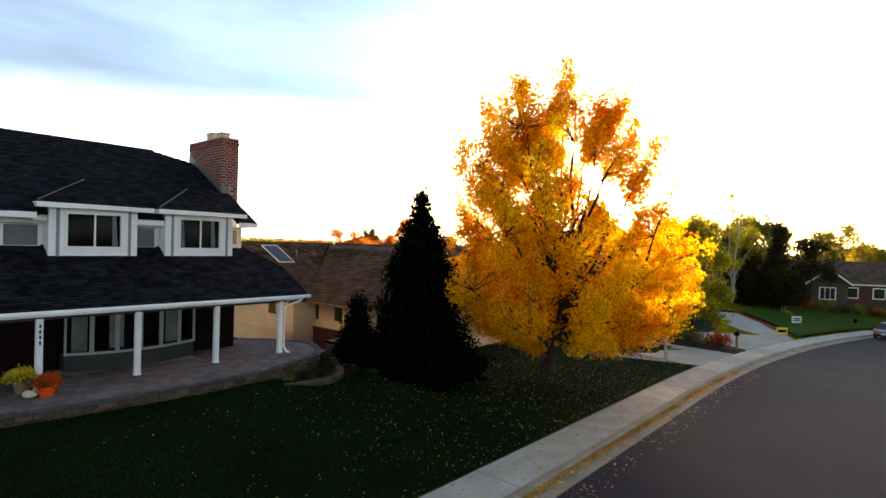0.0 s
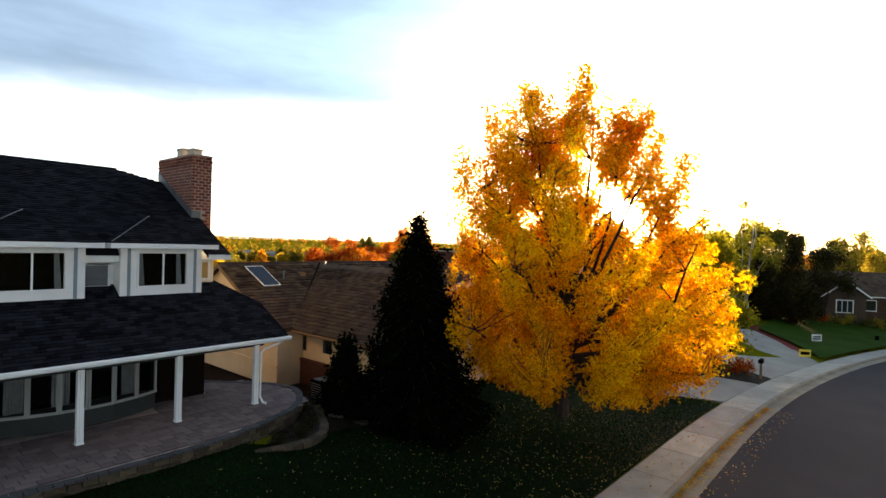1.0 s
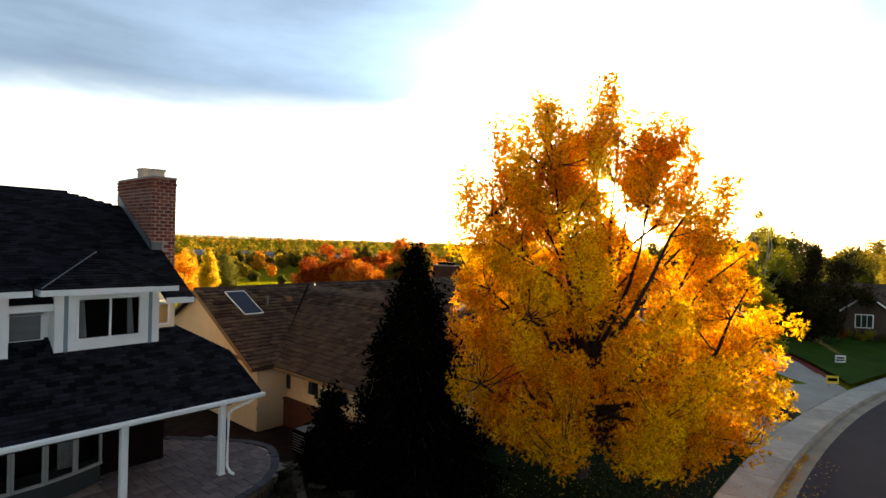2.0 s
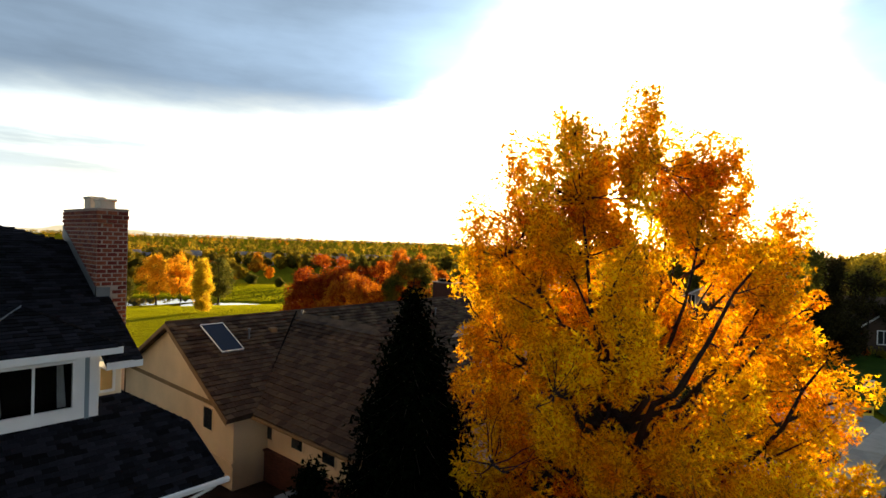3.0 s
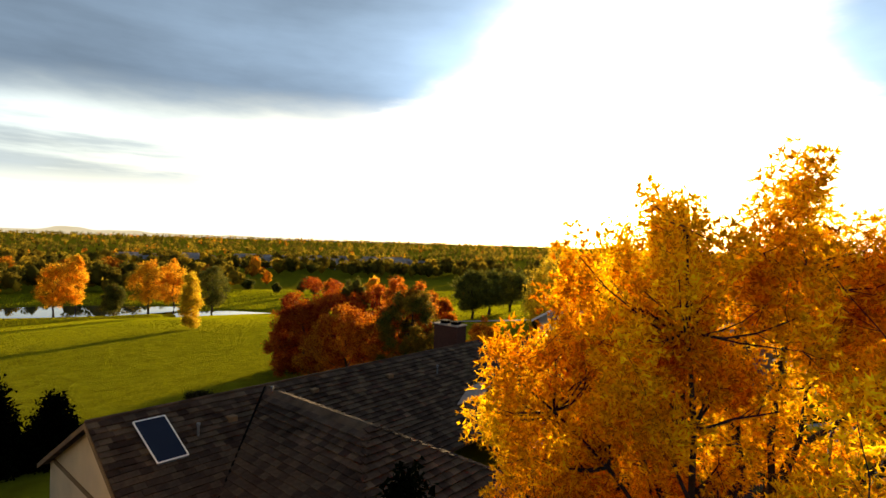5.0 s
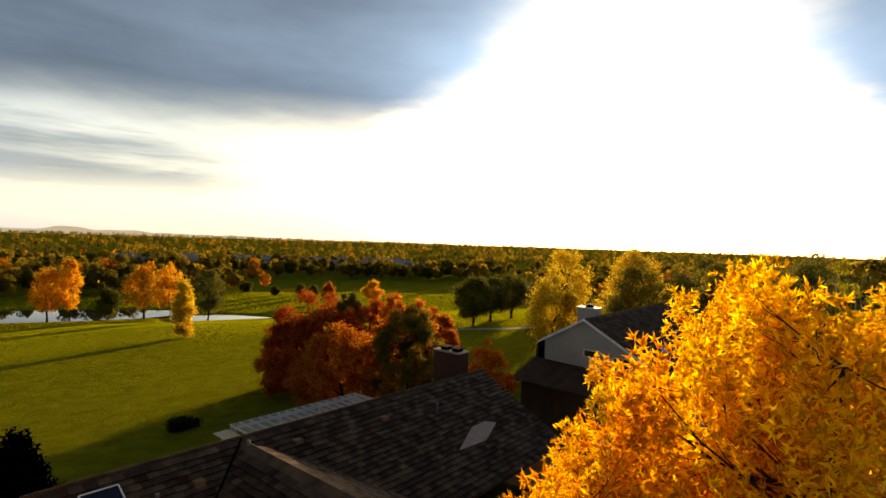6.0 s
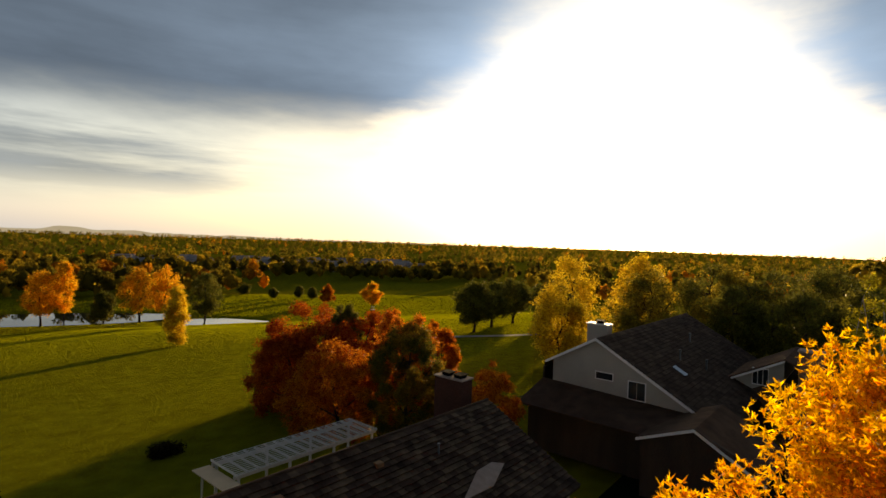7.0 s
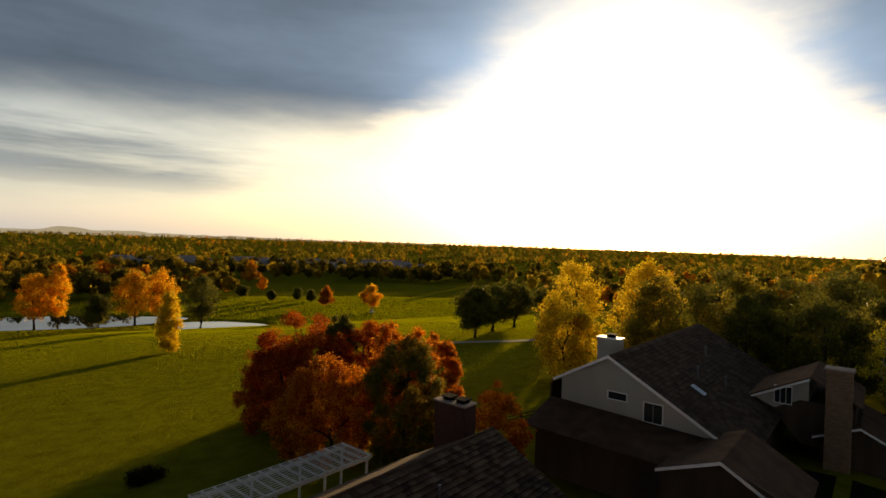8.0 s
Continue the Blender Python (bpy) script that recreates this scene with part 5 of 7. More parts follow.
tagged(part("planter_soil", prism([(x, y, -0.55) for x, y in bed], (0, 0, -0.5)), M["soil"]), "dark soil filling the stone planter", "soil bed", kind="structure")


def low_bush(name, x, y, z, r, h, label, leaf, seed, count=500, size=0.08, category="bush", group=""):
    rng = np.random.default_rng(seed)
    t = empty(name, x, y, z, label, category, group)
    bm = bmesh.new()
    cen, rad = [], []
    for k in range(12):
        a, q = rng.uniform(0, 6.28), rng.uniform(0, 1) ** .5
        c = (r * q * .8 * math.cos(a), r * q * .8 * math.sin(a), h * rng.uniform(.35, .85))
        cen.append(c)
        rad.append(r * rng.uniform(.25, .42))
        tube_path(bm, [(0, 0, -.05), (c[0] * .4, c[1] * .4, c[2] * .6), c], [0.02, 0.014, 0.006], 4)
    part("stem", bm, M["bark"], t)
    o = new("foliage", leaf_cloud("foliage", cen, rad, count, size, rng, M[leaf], 2))
    o.parent = t
    return t


for i, (x, y, r, h, leaf) in enumerate([(9.6, 19.1, .35, .5, "leaf_dry"), (10.4, 19.1, .4, .55, "leaf_dry"), (11.1, 19.5, .4, .5, "leaf_dry"), (11.7, 20.3, .45, .5, "leaf_dry"), (12.4, 21.2, .5, .5, "leaf_dry")]):
    low_bush("planter_shrub", x, y, -0.75, r, h, "dry ornamental shrub in the stone planter", leaf, 200 + i, 260, 0.07, group="planter shrubs")


# pots, flowers and pumpkins on the porch
def pumpkin(name, x, y, r, h, mat, label):
    t = empty(name, x, y, 0.0, label, "pumpkin")
    bm = bmesh.new()
    bmesh.ops.create_uvsphere(bm, u_segments=40, v_segments=14, radius=1)
    for v in bm.verts:
        a = math.atan2(v.co.y, v.co.x)
        g = 1 + 0.07 * abs(math.sin(a * 5)) - 0.05
        v.co = Vector((v.co.x * r * g, v.co.y * r * g, h / 2 + v.co.z * h / 2 * (1 - 0.18 * max(0, 1 - (v.co.x ** 2 + v.co.y ** 2) * 6))))
    part("flesh", bm, mat, t)
    bm = bmesh.new()
    tube_path(bm, [(0, 0, h * .85), (0.01, 0, h * 1.0), (0.04, 0.01, h * 1.13)], [0.03, 0.022, 0.026], 7)
    part("stalk", bm, M["bark"], t)


M["pumpkin"] = material("orange_pumpkin", (0.66, 0.075, 0.008), 0.45, vary=0.15, scale=6, fine=40, bump=0.1)
M["gourd"] = material("white_pumpkin", (0.52, 0.50, 0.34), 0.5, vary=0.3, scale=8, fine=40, bump=0.1)
M["terracotta"] = material("terracotta", (0.20, 0.13, 0.09), 0.9, vary=0.2, scale=5, fine=40, bump=0.2)
M["mum_yellow"] = leafmat("yellow_flower", (0.62, 0.48, 0.03), (0.75, 0.62, 0.08), 0.3)
M["mum_orange"] = leafmat("orange_flower", (0.62, 0.07, 0.012), (0.74, 0.15, 0.02), 0.3)


def mum_pot(x, y, r, mat, pot_r, pot_h, label, seed, pot_mat):
    t = empty("potted_chrysanthemum", x, y, 0.0, label, "potted flowers", "porch flowers")
    bm = bmesh.new()
    prof = [(pot_r * .68, 0), (pot_r * .95, pot_h * .85), (pot_r * 1.05, pot_h * .86), (pot_r * 1.05, pot_h), (pot_r * .9, pot_h), (pot_r * .85, pot_h * .9)]
    rings = [[bm.verts.new((q * math.cos(2 * math.pi * k / 20), q * math.sin(2 * math.pi * k / 20), z)) for k in range(20)] for q, z in prof]
    for a, b in zip(rings, rings[1:]):
        for k in range(20):
            bm.faces.new((a[k], a[(k + 1) % 20], b[(k + 1) % 20], b[k]))
    bm.faces.new(rings[0][::-1])
    bm.faces.new(rings[-1])
    part("pot", bm, pot_mat, t)
    rng = np.random.default_rng(seed)
    cen, rad = [], []
    for k in range(60):
        a, q = rng.uniform(0, 6.28), rng.uniform(0, 1) ** .5
        cen.append((r * q * math.cos(a), r * q * math.sin(a), pot_h + r * .85 * math.sqrt(max(0, 1 - q * q)) + .02))
        rad.append(r * .13)
    o = new("blossom", leaf_cloud("blossom", cen, rad, 900, 0.055, rng, mat, 2))
    o.parent = t
    o = new("foliage", leaf_cloud("foliage", [(c[0] * .8, c[1] * .8, pot_h + (c[2] - pot_h) * .7) for c in cen], [r * .2] * 60, 500, 0.06, rng, M["leaf_green"], 2))
    o.parent = t


mum_pot(1.50, 21.75, 0.42, M["mum_yellow"], 0.2, 0.34, "round yellow chrysanthemum in a clay pot on the porch", 5, M["terracotta"])
mum_pot(1.95, 20.95, 0.32, M["mum_orange"], 0.25, 0.30, "round orange chrysanthemum in an orange pumpkin-coloured pot", 6, M["pumpkin"])
pumpkin("striped_pumpkin", 1.58, 21.05, 0.19, 0.24, M["gourd"], "small cream and green pumpkin on the porch pavers")


# ---- brown house details ----
M["brick_far"] = material("brick_wainscot", (0.07, 0.028, 0.02), 0.9, vary=0.35, scale=3, fine=14, bump=0.5, depth=0.02, stretch=(4, 1.6, 6))
M["trim_brown"] = material("brown_trim", (0.20, 0.12, 0.06), 0.8, vary=0.2, scale=2, fine=30, bump=0.2)
bp("brick_wainscot", boxes((17.05, 22.0, -1.9, 17.2, 29.0, -0.42), (16.98, 22.0, -0.46, 17.22, 29.0, -0.38)), M["brick_far"], "red brick wainscot")
bp("gable_band", boxes((15.55, 29.6, 1.42, 15.6, 40.2, 1.60)), M["trim_brown"])
bp("base_ledge", boxes((15.52, 28.72, -0.72, 15.6, 40.9, -0.58)), M["tan"])


def side_window(x, y0, y1, z0, z1, add, parent=None, frame=M["tan"]):
    """A window in a wall that faces along -x."""
    w = 0.06
    f = add("window", boxes((x - .05, y0 - w, z0 - w, x + .02, y1 + w, z0), (x - .05, y0 - w, z1, x + .02, y1 + w, z1 + w), (x - .05, y0 - w, z0, x + .02, y0, z1), (x - .05, y1, z0, x + .02, y1 + w, z1)), frame, "", parent)
    return f


for x, y0, y1, z0, z1 in ((15.6, 30.55, 31.4, 0.3, 1.25), (17.2, 28.35, 28.9, 0.05, 1.0), (17.2, 26.1, 26.9, 0.15, 1.05), (17.2, 24.0, 24.8, 0.15, 1.05), (17.2, 22.6, 23.2, 0.15, 1.05)):
    f = side_window(x, y0, y1, z0, z1, bp)
    bp("pane", boxes((x - .02, y0, z0, x - .004, y1, z1)), M["glass"], "", f)
for s0, s1 in (((15.2, 28.6, bz(28.6)), (15.2, BRY, BRZ)), ((15.2, BRY, BRZ), (15.2, 41.2, bz(41.2)))):
    lo = [Vector(s0), Vector(s1)]
    bp("bargeboard", prism([lo[0] + Vector((-.03, 0, -.02)), lo[1] + Vector((-.03, 0, -.02)), lo[1] + Vector((-.03, 0, -.24)), lo[0] + Vector((-.03, 0, -.24))], (0.03, 0, 0)), M["trim_brown"])
bp("eave_gutter", boxes((WX0 - .1, WY, WZ - .16, WX0 - .01, 28.6, WZ - .03), bevel=0.02), M["trim_brown"])
bm = bmesh.new()
rod(bm, (WX0 + .15, 28.75, WZ + .12), (WRX - .1, yj - .1, BRZ + .0), 0.05)
bp("valley_flashing", bm, M["dark"])
bm = bmesh.new()
rod(bm, (15.2, BRY, BRZ + .02), (39.9, BRY, BRZ + .02), 0.07)
bp("ridge_cap", bm, M["brown_shingle"])
# roof panel with a pale frame
panel = bp("roof_panel", prism([(16.6, 34.12, bz(34.12) + .10), (17.76, 34.12, bz(34.12) + .10), (17.86, 32.15, bz(32.15) + .10), (16.76, 32.15, bz(32.15) + .10)], (0, 0, 0.08)), M["lead"], "tilted glass roof panel in a pale metal frame")


def at_panel(name, bm, mat, label=""):
    bmesh.ops.translate(bm, verts=bm.verts, vec=(-27, -35, 1.7))
    return part(name, bm, mat, panel, label)


pc = [Vector((16.6, 34.12, bz(34.12) + .185)), Vector((17.76, 34.12, bz(34.12) + .185)), Vector((17.86, 32.15, bz(32.15) + .185)), Vector((16.76, 32.15, bz(32.15) + .185))]
for a, b_ in zip(pc, pc[1:] + pc[:1]):
    bm = bmesh.new()
    rod(bm, a, b_, 0.035, sides=4)
    at_panel("frame_rail", bm, M["white"])
M["solar"] = glass_material("dark_blue_glass", (0.008, 0.012, 0.03), 0.3, 0.15)
at_panel("glass_sheet", prism([p + Vector((0, 0, -.003)) for p in pc], (0, 0, 0.012)), M["solar"], "dark blue glass")
for x, y in ((20.0, 33.2), (24.5, 33.6), (29.5, 33.4)):
    bp("roof_vent", boxes((x, y, bz(y) - .05, x + .4, y + .35, bz(y) + .28), bevel=0.03), M["trim_brown"])
for x, y in ((18.6, 33.0), (22.5, 34.0), (33.2, 33.0)):
    bm = bmesh.new()
    rod(bm, (x, y, bz(y) - .1), (x, y, bz(y) + .45), 0.05)
    rod(bm, (x, y, bz(y) + .45), (x, y, bz(y) + .55), 0.08)
    bp("vent_pipe", bm, M["lead"])
bc = bp("chimney", boxes((39.35, 36.45, -1.8, 40.45, 38.7, 5.50)), M["brick_far"], "broad brick chimney at the gable end")


def at_bc(name, bm, mat, label=""):
    bmesh.ops.translate(bm, verts=bm.verts, vec=(-27, -35, 1.7))
    return part(name, bm, mat, bc, label)


at_bc("crown_cap", boxes((39.28, 36.38, 5.45, 40.52, 38.77, 5.55), bevel=0.02), M["mortar"])
for y in (37.0, 38.0):
    at_bc("flue_cap", boxes((39.6, y - .28, 5.54, 40.2, y + .28, 5.72), (39.5, y - .38, 5.72, 40.3, y + .38, 5.78)), M["dark"], "dark metal flue cap")
# shakes
BSL = math.hypot(1, BS)
BSH = (-27, -35, 1.7)
shingles(brown, BSH, "shake_field", (15.2, 28.6, bz(28.6)), (1, 0, 0), (0, 1, BS), 24.7, 6.2 * BSL, 0.42, 0.30, M["brown_rest"], thick=0.085, seed=5, jag=0.03, near=lambda a, d: a < 9, piece=M["brown_shingle"])
shingles(brown, BSH, "wing_shake_field", (WX0, 28.6 + .6, WZ), (0, -1, 0), (1, 0, BS), 28.6 + .6 - WY, (WRX - WX0) * BSL - 0.31, 0.42, 0.30, M["brown_rest"], thick=0.085, seed=6, jag=0.03, near=lambda a, d: d < 5, piece=M["brown_shingle"],
         left=lambda d: -d / BSL * 0.92, right=lambda d: d / BSL)
# pale sheet over the lower roof
bp("roof_sheet", prism([(x, y, bz(y) + .11) for x, y in ((32.2, 30.6), (34.3, 31.42), (35.6, 31.47), (36.3, 31.15), (34.44, 30.51))], (0, 0, 0.04)), M["mortar"], "pale sheet covering the lower roof")
# bare side yard between the two houses
M["side_soil"] = material("side_yard_soil", (0.020, 0.012, 0.009), 0.95, vary=0.5, scale=1.5, fine=25, bump=0.8, depth=0.05, spec=0.03)
sx, sy = np.arange(10.0, 17.15, 0.71), np.arange(18.9, 44.0, 0.9)
vs = [(x, y, height(x, y) + 0.055) for x in sx for y in sy]
ns = len(sy)
fs = [(i * ns + j, (i + 1) * ns + j, (i + 1) * ns + j + 1, i * ns + j + 1) for i in range(len(sx) - 1) for j in range(ns - 1)]
tagged(new("side_yard", raw_mesh("side_yard", vs, fs, M["side_soil"], True)), "bare dark soil yard between the two houses", "soil bed", kind="structure")
shingles(brown, BSH, "hip_shake_field", (WX0, WY, WZ), (1, 0, 0), (0, 1, BS), WX1 - WX0, (WRX - WX0) * BSL, 0.42, 0.30, M["brown_rest"], thick=0.085, seed=14, jag=0.03, left=lambda d: d / BSL, right=lambda d: d / BSL)
shingles(brown, BSH, "east_shake_field", (WX1, WY, WZ), (0, 1, 0), (-1, 0, BS), 28.6 - WY, (WRX - WX0) * BSL, 0.42, 0.30, M["brown_rest"], thick=0.085, seed=15, jag=0.03, left=lambda d: d / BSL, right=lambda d: -d / BSL * 0.92)
# air conditioner box by the wing
ac = empty("air_conditioner", 15.4, 24.3, -1.4, "dark louvred air conditioner unit on the ground", "air conditioner")
part("casing", boxes((-.5, -.5, 0, .5, .5, .95), bevel=0.04), M["dark"], ac)
for k in range(7):
    part("louvre", boxes((-.515, -.42, .12 + .11 * k, -.498, .42, .16 + .11 * k)), M["lead"], ac)
part("fan_guard", boxes((-.4, -.4, .951, .4, .4, .975), bevel=0.01), M["lead"], ac)
# stepping stones and rocks
rng = random.Random(12)
for i, (x, y) in enumerate([(12.9, 20.2), (13.3, 21.0), (13.0, 22.0), (13.5, 22.8), (13.1, 23.7), (13.6, 24.6), (13.4, 19.4)]):
    bm = bmesh.new()
    bmesh.ops.create_cone(bm, cap_ends=True, segments=9, radius1=0.36, radius2=0.32, depth=0.12)
    for v in bm.verts:
        v.co += Vector((rng.uniform(-.06, .06), rng.uniform(-.06, .06), rng.uniform(-.01, .01)))
    ob = part("stepping_stone", bm, M["stone_wall"])
    ob.location = (x, y, height(x, y) + .07)
    tagged(ob, "flat grey stepping stone set in the side yard", "stone", "stepping stones")
for i in range(9):
    x, y = 10.9 + rng.uniform(-1, 1.6), 26.6 + rng.uniform(-.5, 1.2)
    bm = bmesh.new()
    bmesh.ops.create_icosphere(bm, subdivisions=2, radius=rng.uniform(.28, .46))
    for v in bm.verts:
        v.co = v.co * (1 + 0.35 * noise.noise(v.co * 4 + Vector((i, 0, 0))))
        v.co.z *= 0.7
    ob = part("garden_rock", bm, M["clay"])
    ob.location = (x, y, height(x, y) + .24)
    tagged(ob, "pale tan landscaping rock beside the terrace", "rock", "garden rocks")


# ---- grass ----
def upright_cards(name, xy, z, w, h, rng, mat, lean=0.35, face=None):
    """Upright tufts: a folded blade card at each place."""
    n = len(xy)
    a = rng.uniform(0, 2 * math.pi, n) if face is None else radians(face) + rng.normal(size=n) * 0.2
    d = np.stack([np.cos(a), np.sin(a), np.zeros(n)], 1)
    up_ = np.stack([rng.normal(size=n) * lean, rng.normal(size=n) * lean, np.ones(n)], 1)
    up_ /= np.linalg.norm(up_, axis=1)[:, None]
    base = np.column_stack([xy, z])
    ww, hh = (w * rng.uniform(.6, 1.4, n))[:, None], (h * rng.uniform(.6, 1.4, n))[:, None]
    v = np.stack([base - d * ww * .6 - up_ * hh * .2, base + d * ww * .6 - up_ * hh * .2, base + up_ * hh * 1.1], 1).reshape(-1, 3)
    me = bpy.data.meshes.new(name)
    me.vertices.add(3 * n)
    me.vertices.foreach_set("co", v.astype(np.float32).ravel())
    me.loops.add(3 * n)
    me.loops.foreach_set("vertex_index", np.arange(3 * n, dtype=np.int32))
    me.polygons.add(n)
    me.polygons.foreach_set("loop_start", np.arange(0, 3 * n, 3, dtype=np.int32))
    me.update(calc_edges=True)
    me.materials.append(mat)
    return new(name, me)


# front lawns: a dark sheet of turf and its blades, shade in their colour
lx, ly = np.arange(-16, 31.6, 0.9), np.arange(0, 1.0001, 0.1)


def lawn_back(x):
    return 19.6 if x < 9 else (19.2 if x < 12 else 24.5 if x < 17 else 21.6)


vs = [(x, kerb_y(x) + 1.56 + (lawn_back(x) - kerb_y(x) - 1.56) * t, 0) for x in lx for t in ly]
vs = [(x, y, max(height(x, y), height(x, y)) + 0.03) for x, y, _ in vs]
nl = len(ly)
fs = [(i * nl + j, (i + 1) * nl + j, (i + 1) * nl + j + 1, i * nl + j + 1) for i in range(len(lx) - 1) for j in range(nl - 1)]
tagged(new("front_lawn", raw_mesh("front_lawn", vs, fs, M["lawn"], True)), "front lawn with its shade put into the dark green", "lawn", kind="structure")
rng = np.random.default_rng(31)
n = 62000
xs = -6 + 37.4 * rng.uniform(0, 1, n)
ts = rng.uniform(0, 1, n)
ys = np.array([kerb_y(x) + 1.57 + (lawn_back(x) - kerb_y(x) - 1.6) * t for x, t in zip(xs, ts)])
zs = np.array([height(x, y) for x, y in zip(xs, ys)]) + 0.03
tagged(upright_cards("lawn_blade_cover", np.column_stack([xs, ys]), zs, 0.05, 0.055, rng, M["blade"]), "short green lawn grass, coloured dark as in shade", "grass", kind="stuff")
# fairway turf
n = 320000
d = 38 * (330 / 38) ** rng.uniform(0, 1, n)
a = np.radians(rng.uniform(30, 100, n))
xs, ys = 16 + d * np.cos(a), 18 + d * np.sin(a)
keep = (ys > 47)
for px, py, pa, pb, turn in PONDS:
    c_, q_ = math.cos(radians(turn)), math.sin(radians(turn))
    keep &= (((xs - px) * c_ + (ys - py) * q_) / pa) ** 2 + ((-(xs - px) * q_ + (ys - py) * c_) / pb) ** 2 > 1.3
xs, ys, d = xs[keep], ys[keep], d[keep]
zs = np.array([ground_z(x, y) for x, y in zip(xs, ys)])
tagged(upright_cards("fairway_turf", np.column_stack([xs, ys]), zs, 0.05 + (d / 100) ** 1.7 * 0.07, 0.013 + (d / 100) ** 1.9 * 0.052, rng, M["turf"], 0.12, SUN_AZ + 90), "sunlit mown fairway turf", "grass", kind="stuff")


def scattered_leaves(name, label, xy, z, size, rng, mat):
    n = len(xy)
    c = np.column_stack([xy, z])
    a = rng.uniform(0, 2 * math.pi, n)
    d = np.stack([np.cos(a), np.sin(a), rng.normal(size=n) * .25], 1)
    s = np.stack([-np.sin(a), np.cos(a), rng.normal(size=n) * .25], 1)
    L = (size * rng.uniform(.6, 1.3, n))[:, None]
    v = np.stack([c - d * L, c + s * L * .5 + [0, 0, .012], c + d * L, c - s * L * .5 + [0, 0, .012]], 1).reshape(-1, 3)
    return tagged(new(name, raw_mesh(name, v, np.arange(4 * n).reshape(-1, 4).tolist(), mat)), label, "leaves", kind="stuff")


n = 2000
xs = np.clip(rng.normal(18, 7, n), -4, 31)
ys = np.array([kerb_y(x) for x in xs]) + 1.6 + rng.uniform(0, 1, n) ** 1.4 * 7.5
scattered_leaves("fallen_lawn_leaf_litter", "small pale fallen leaves strewn over the lawn", np.column_stack([xs, ys]), np.array([height(x, y) for x, y in zip(xs, ys)]) + .085, 0.028, rng, M["fallen"])
n = 4800
xs = rng.uniform(-2, 33, n)
off = np.where(rng.uniform(0, 1, n) < .75, -0.16 - np.abs(rng.normal(size=n)) * .13, rng.uniform(-1.6, 1.4, n))
ys = np.array([kerb_y(x) for x in xs]) + off
zs = np.array([street(x) for x in xs]) + np.where(off < 0, -0.115, 0.02)
scattered_leaves("fallen_kerb_leaf_litter", "golden fallen leaves gathered along the kerb", np.column_stack([xs, ys]), zs, 0.052, rng, M["litter"])


# ---- driveways and the street corner ----
def flat(name, pts, lift, mat, label, category):
    ob = part(name, prism([(x, y, height(x, y) + lift) for x, y in pts], (0, 0, -0.25)), mat)
    return tagged(ob, label, category, kind="structure")


flat("driveway", [(31.7, kerb_y(31.7) + 1.57), (38.2, kerb_y(38.2) + 1.57), (36.5, 16.5), (30.0, 21.6), (27.6, 21.6), (28.5, 16.0)], 0.04, M["drive"], "pale concrete driveway of the brown house", "driveway")
flat("driveway_far", [(41.0, kerb_y(41) + 1.57), (51.2, kerb_y(51.2) + 1.57), (62, 14.2), (57.5, 16.8), (50, 21.0), (46, 20.8)], 0.04, M["drive"], "pale concrete driveway of the grey house", "driveway")
M["mulch"] = material("red_mulch", (0.20, 0.03, 0.02), 0.95, vary=0.4, scale=3, fine=30, bump=0.8, depth=0.05)
flat("mulch_bed", [(52.0, kerb_y(52) + 2.6), (56, 9.8), (66, 14.2), (63, 15.4), (57.5, 11.6)], 0.06, M["mulch"], "red mulch bed beside the driveway", "mulch bed")
flat("shrub_bed", [(38.4, kerb_y(38.4) + 1.58), (40.8, kerb_y(40.8) + 1.58), (45.5, 20.6), (36.8, 16.6)], 0.05, M["soil"], "dark soil bed between the driveways", "soil bed")
for i, (x, y, r, h, leaf, word) in enumerate([(39.2, 11.3, .9, 1.2, "leaf_red", "reddish"), (38.6, 12.6, 1.1, 1.3, "leaf_green", "dark green"), (39.9, 13.4, 1.2, 1.3, "leaf_green", "dark green"), (40.5, 11.2, .7, .9, "leaf_red", "reddish"),
                                              (41, 15.5, 1.4, 1.5, "leaf_green", "dark green"), (38.8, 15, 1.2, 1.4, "leaf_olive", "olive"), (42.5, 18, 1.5, 1.6, "leaf_green", "dark green")]):
    low_bush("bed_shrub", x, y, height(x, y), r, h, f"{word} shrub in the bed between driveways", leaf, 230 + i, 420, 0.12, group="bed shrubs")
broad_tree("young_yellow_tree", 41.6, 13.4, -2.0, 9.5, 3.5, "leafy tree turning yellow and green beside the driveway", "leaf_lime", 240, leaves=4500, size=0.22, per=4, clumps=46, low=0.1)
# mailbox
mb = empty("mailbox", 40.0, 10.15, height(40, 10.15), "dark mailbox on a square timber post by the sidewalk", "mailbox")
part("post", boxes((-.07, -.07, -.1, .07, .07, 1.12), bevel=0.01), M["trim_brown"], mb)
bm = bmesh.new()
prof = [(-.13, 0), (.13, 0), (.13, .14)] + [(.13 * math.cos(math.pi * k / 8), .14 + .13 * math.sin(math.pi * k / 8)) for k in range(1, 8)] + [(-.13, .14)]
part("box", prism([(-.32, y, 1.12 + z) for y, z in prof], (0.64, 0, 0)), M["dark"], mb, "dark metal letter box")
part("flag", boxes((.1, -.16, 1.24, .13, -.135, 1.46)), M["pumpkin"], mb, "small red flag")
# pale post at the lawn's corner
gp_ = empty("pale_post", 31.2, 12.3, height(31.2, 12.3), "pale slender birch trunk post at the lawn corner", "post")
bm = bmesh.new()
tube_path(bm, [(0, 0, -.2), (.02, 0, .5), (0, .02, 1.0), (.03, 0, 1.6), (.02, .03, 2.4)], [.16, .13, .12, .11, .08], 10)
part("shaft", bm, M["bark_pale"], gp_)


